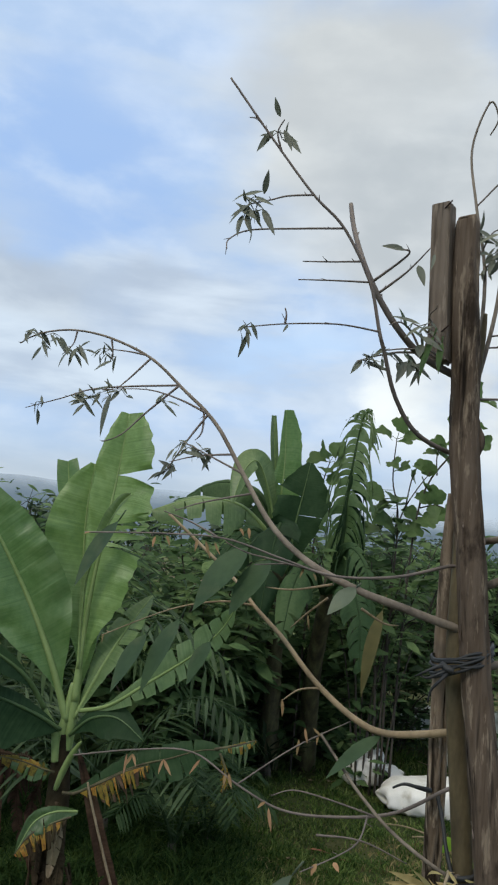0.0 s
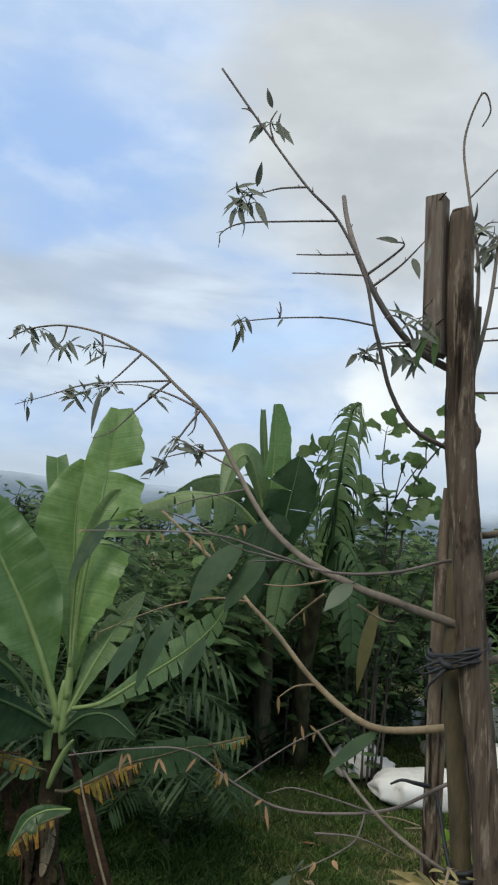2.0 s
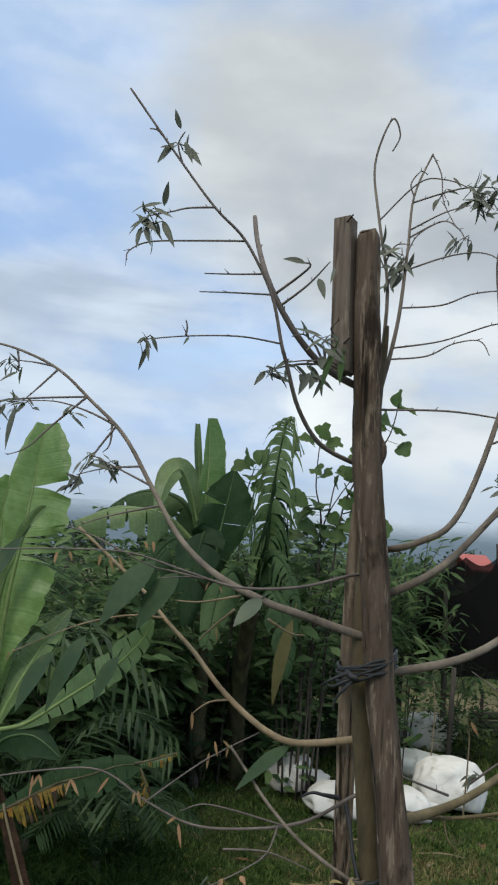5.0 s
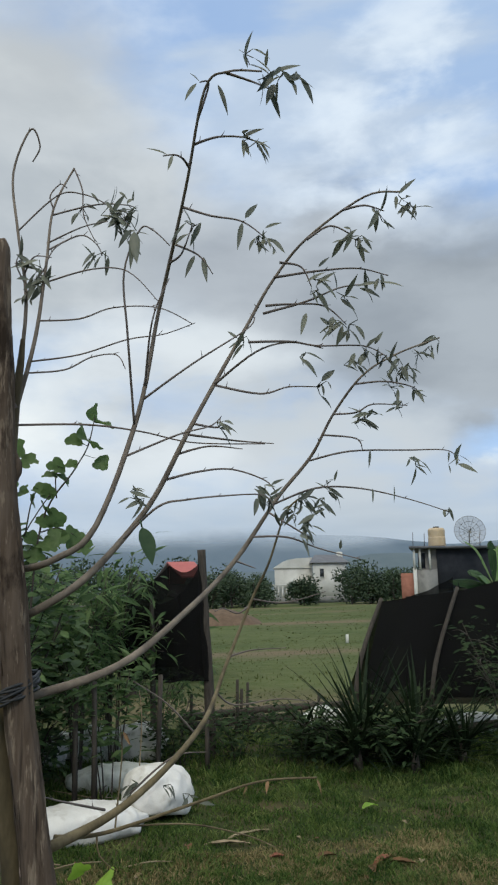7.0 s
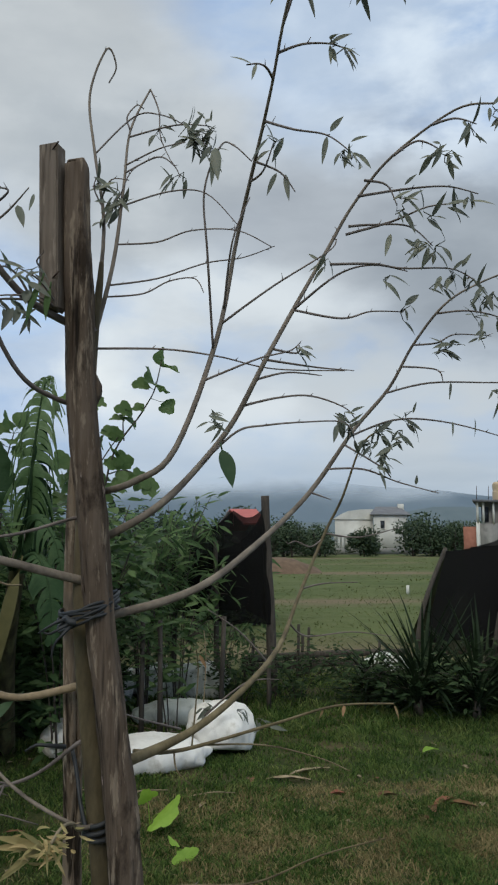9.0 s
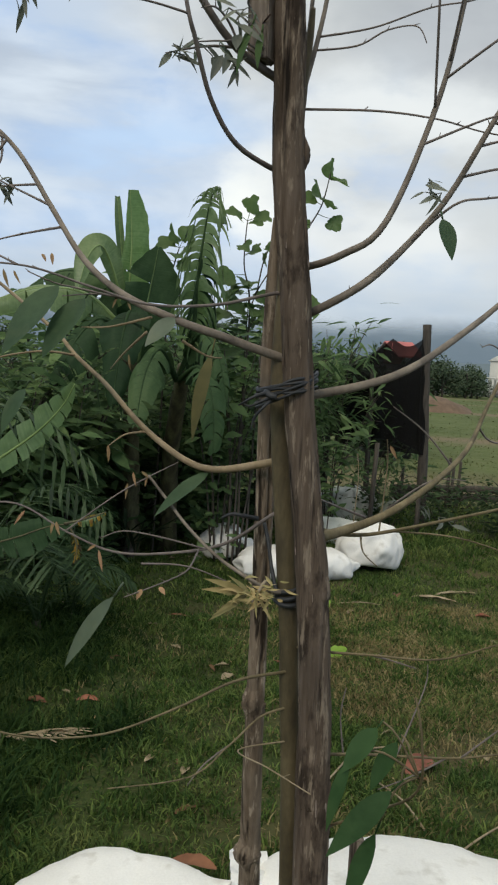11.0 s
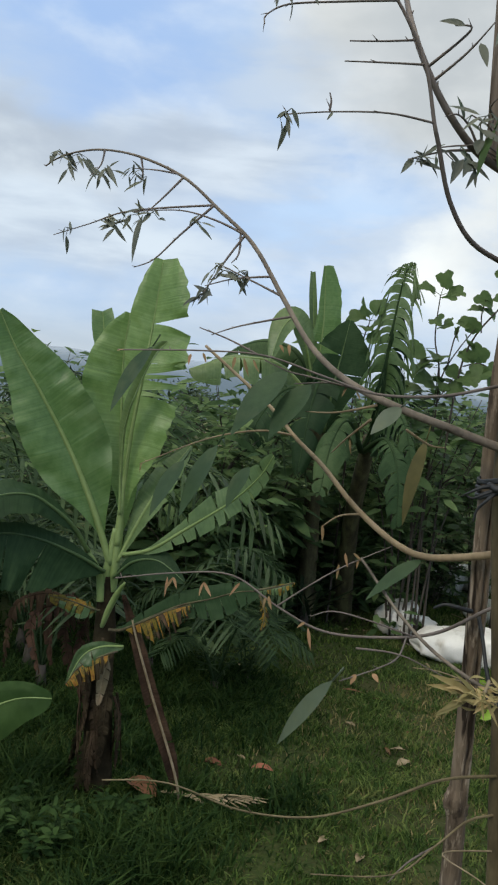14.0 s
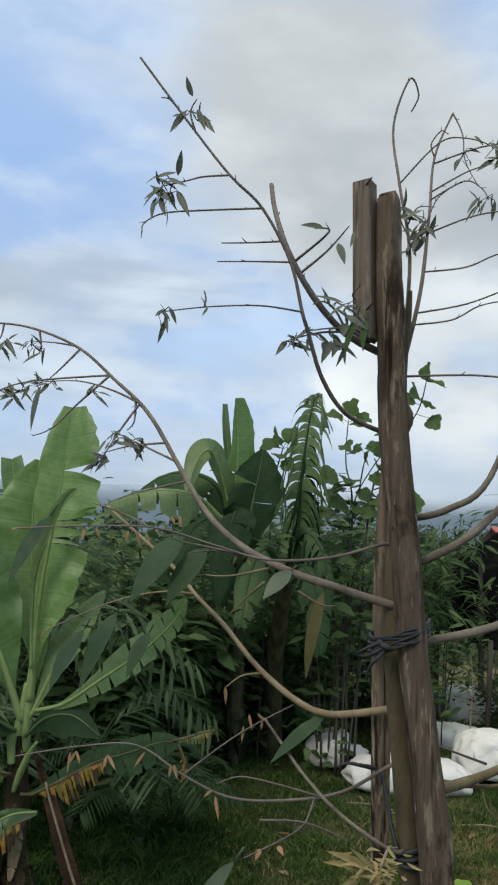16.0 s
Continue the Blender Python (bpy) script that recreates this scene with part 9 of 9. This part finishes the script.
def rankness(x, y):
    """How rank the grass stands: full round the banana plant, fading into the lawn."""
    d = (-0.35 - x) / 0.75 + 0.9 * noise.noise(Vector((x * 1.6, y * 1.6, 7))) + 0.25 * noise.noise(Vector((x * 6, y * 6, 2)))
    return min(max(d, 0.0), 1.0)


build_grass("grass", 135000, 1, (-2.0, 3.8, 0.2, 3.4), lambda x, y: 0.034 + 0.022 * rankness(x, y), M_GRASS, "short uneven green grass of the lawn")
build_grass("grass", 80000, 2, (-2.6, 5.0, 3.2, 6.2), 0.036, M_GRASS, "short uneven green grass of the lawn", wide=1.2)
build_grass("grass", 40000, 3, (-2.4, 0.3, 0.3, 3.4), lambda x, y: 0.05 + 0.055 * rankness(x, y), M_RANK, "taller rank grass round the banana plant", rankness, 1.3)
# Dry tufts, plus extra pale blades near by that stand in for brighter light.
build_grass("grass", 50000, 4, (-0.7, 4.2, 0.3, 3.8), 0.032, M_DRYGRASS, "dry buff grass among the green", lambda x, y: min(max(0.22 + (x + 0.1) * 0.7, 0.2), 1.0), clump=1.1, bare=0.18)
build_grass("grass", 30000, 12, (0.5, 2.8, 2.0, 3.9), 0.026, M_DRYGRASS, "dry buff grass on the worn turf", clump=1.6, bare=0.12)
build_grass("grass", 46000, 8, (-6.0, 6.0, -3.5, 0.4), 0.036, M_GRASS, "short uneven green grass of the lawn", wide=2.4)
build_grass("grass", 16000, 9, (3.6, 8.0, 0.2, 8.0), 0.045, M_GRASS, "short uneven green grass of the lawn", wide=2.4)
build_grass("grass", 16000, 10, (-6.0, -1.9, 0.2, 8.0), 0.05, M_RANK, "rank grass at the garden's edge", wide=2.6)
build_grass("grass", 18000, 5, (-3.5, 5.8, 5.1, 8.4), 0.075, M_GRASS, "longer grass under the shrubs", wide=1.8)
build_grass("grass", 3000, 7, (4.0, 40.0, 25.0, 75.0), 0.05, M_FIELDGRASS, "tufted grass of the open field", wide=10.0, clump=0.3, bare=0.12)
build_grass("grass", 6000, 6, (0.5, 16.0, 8.0, 26.0), 0.038, M_FIELDGRASS, "tufted grass of the open field", wide=3.2, clump=0.7, bare=0.1)
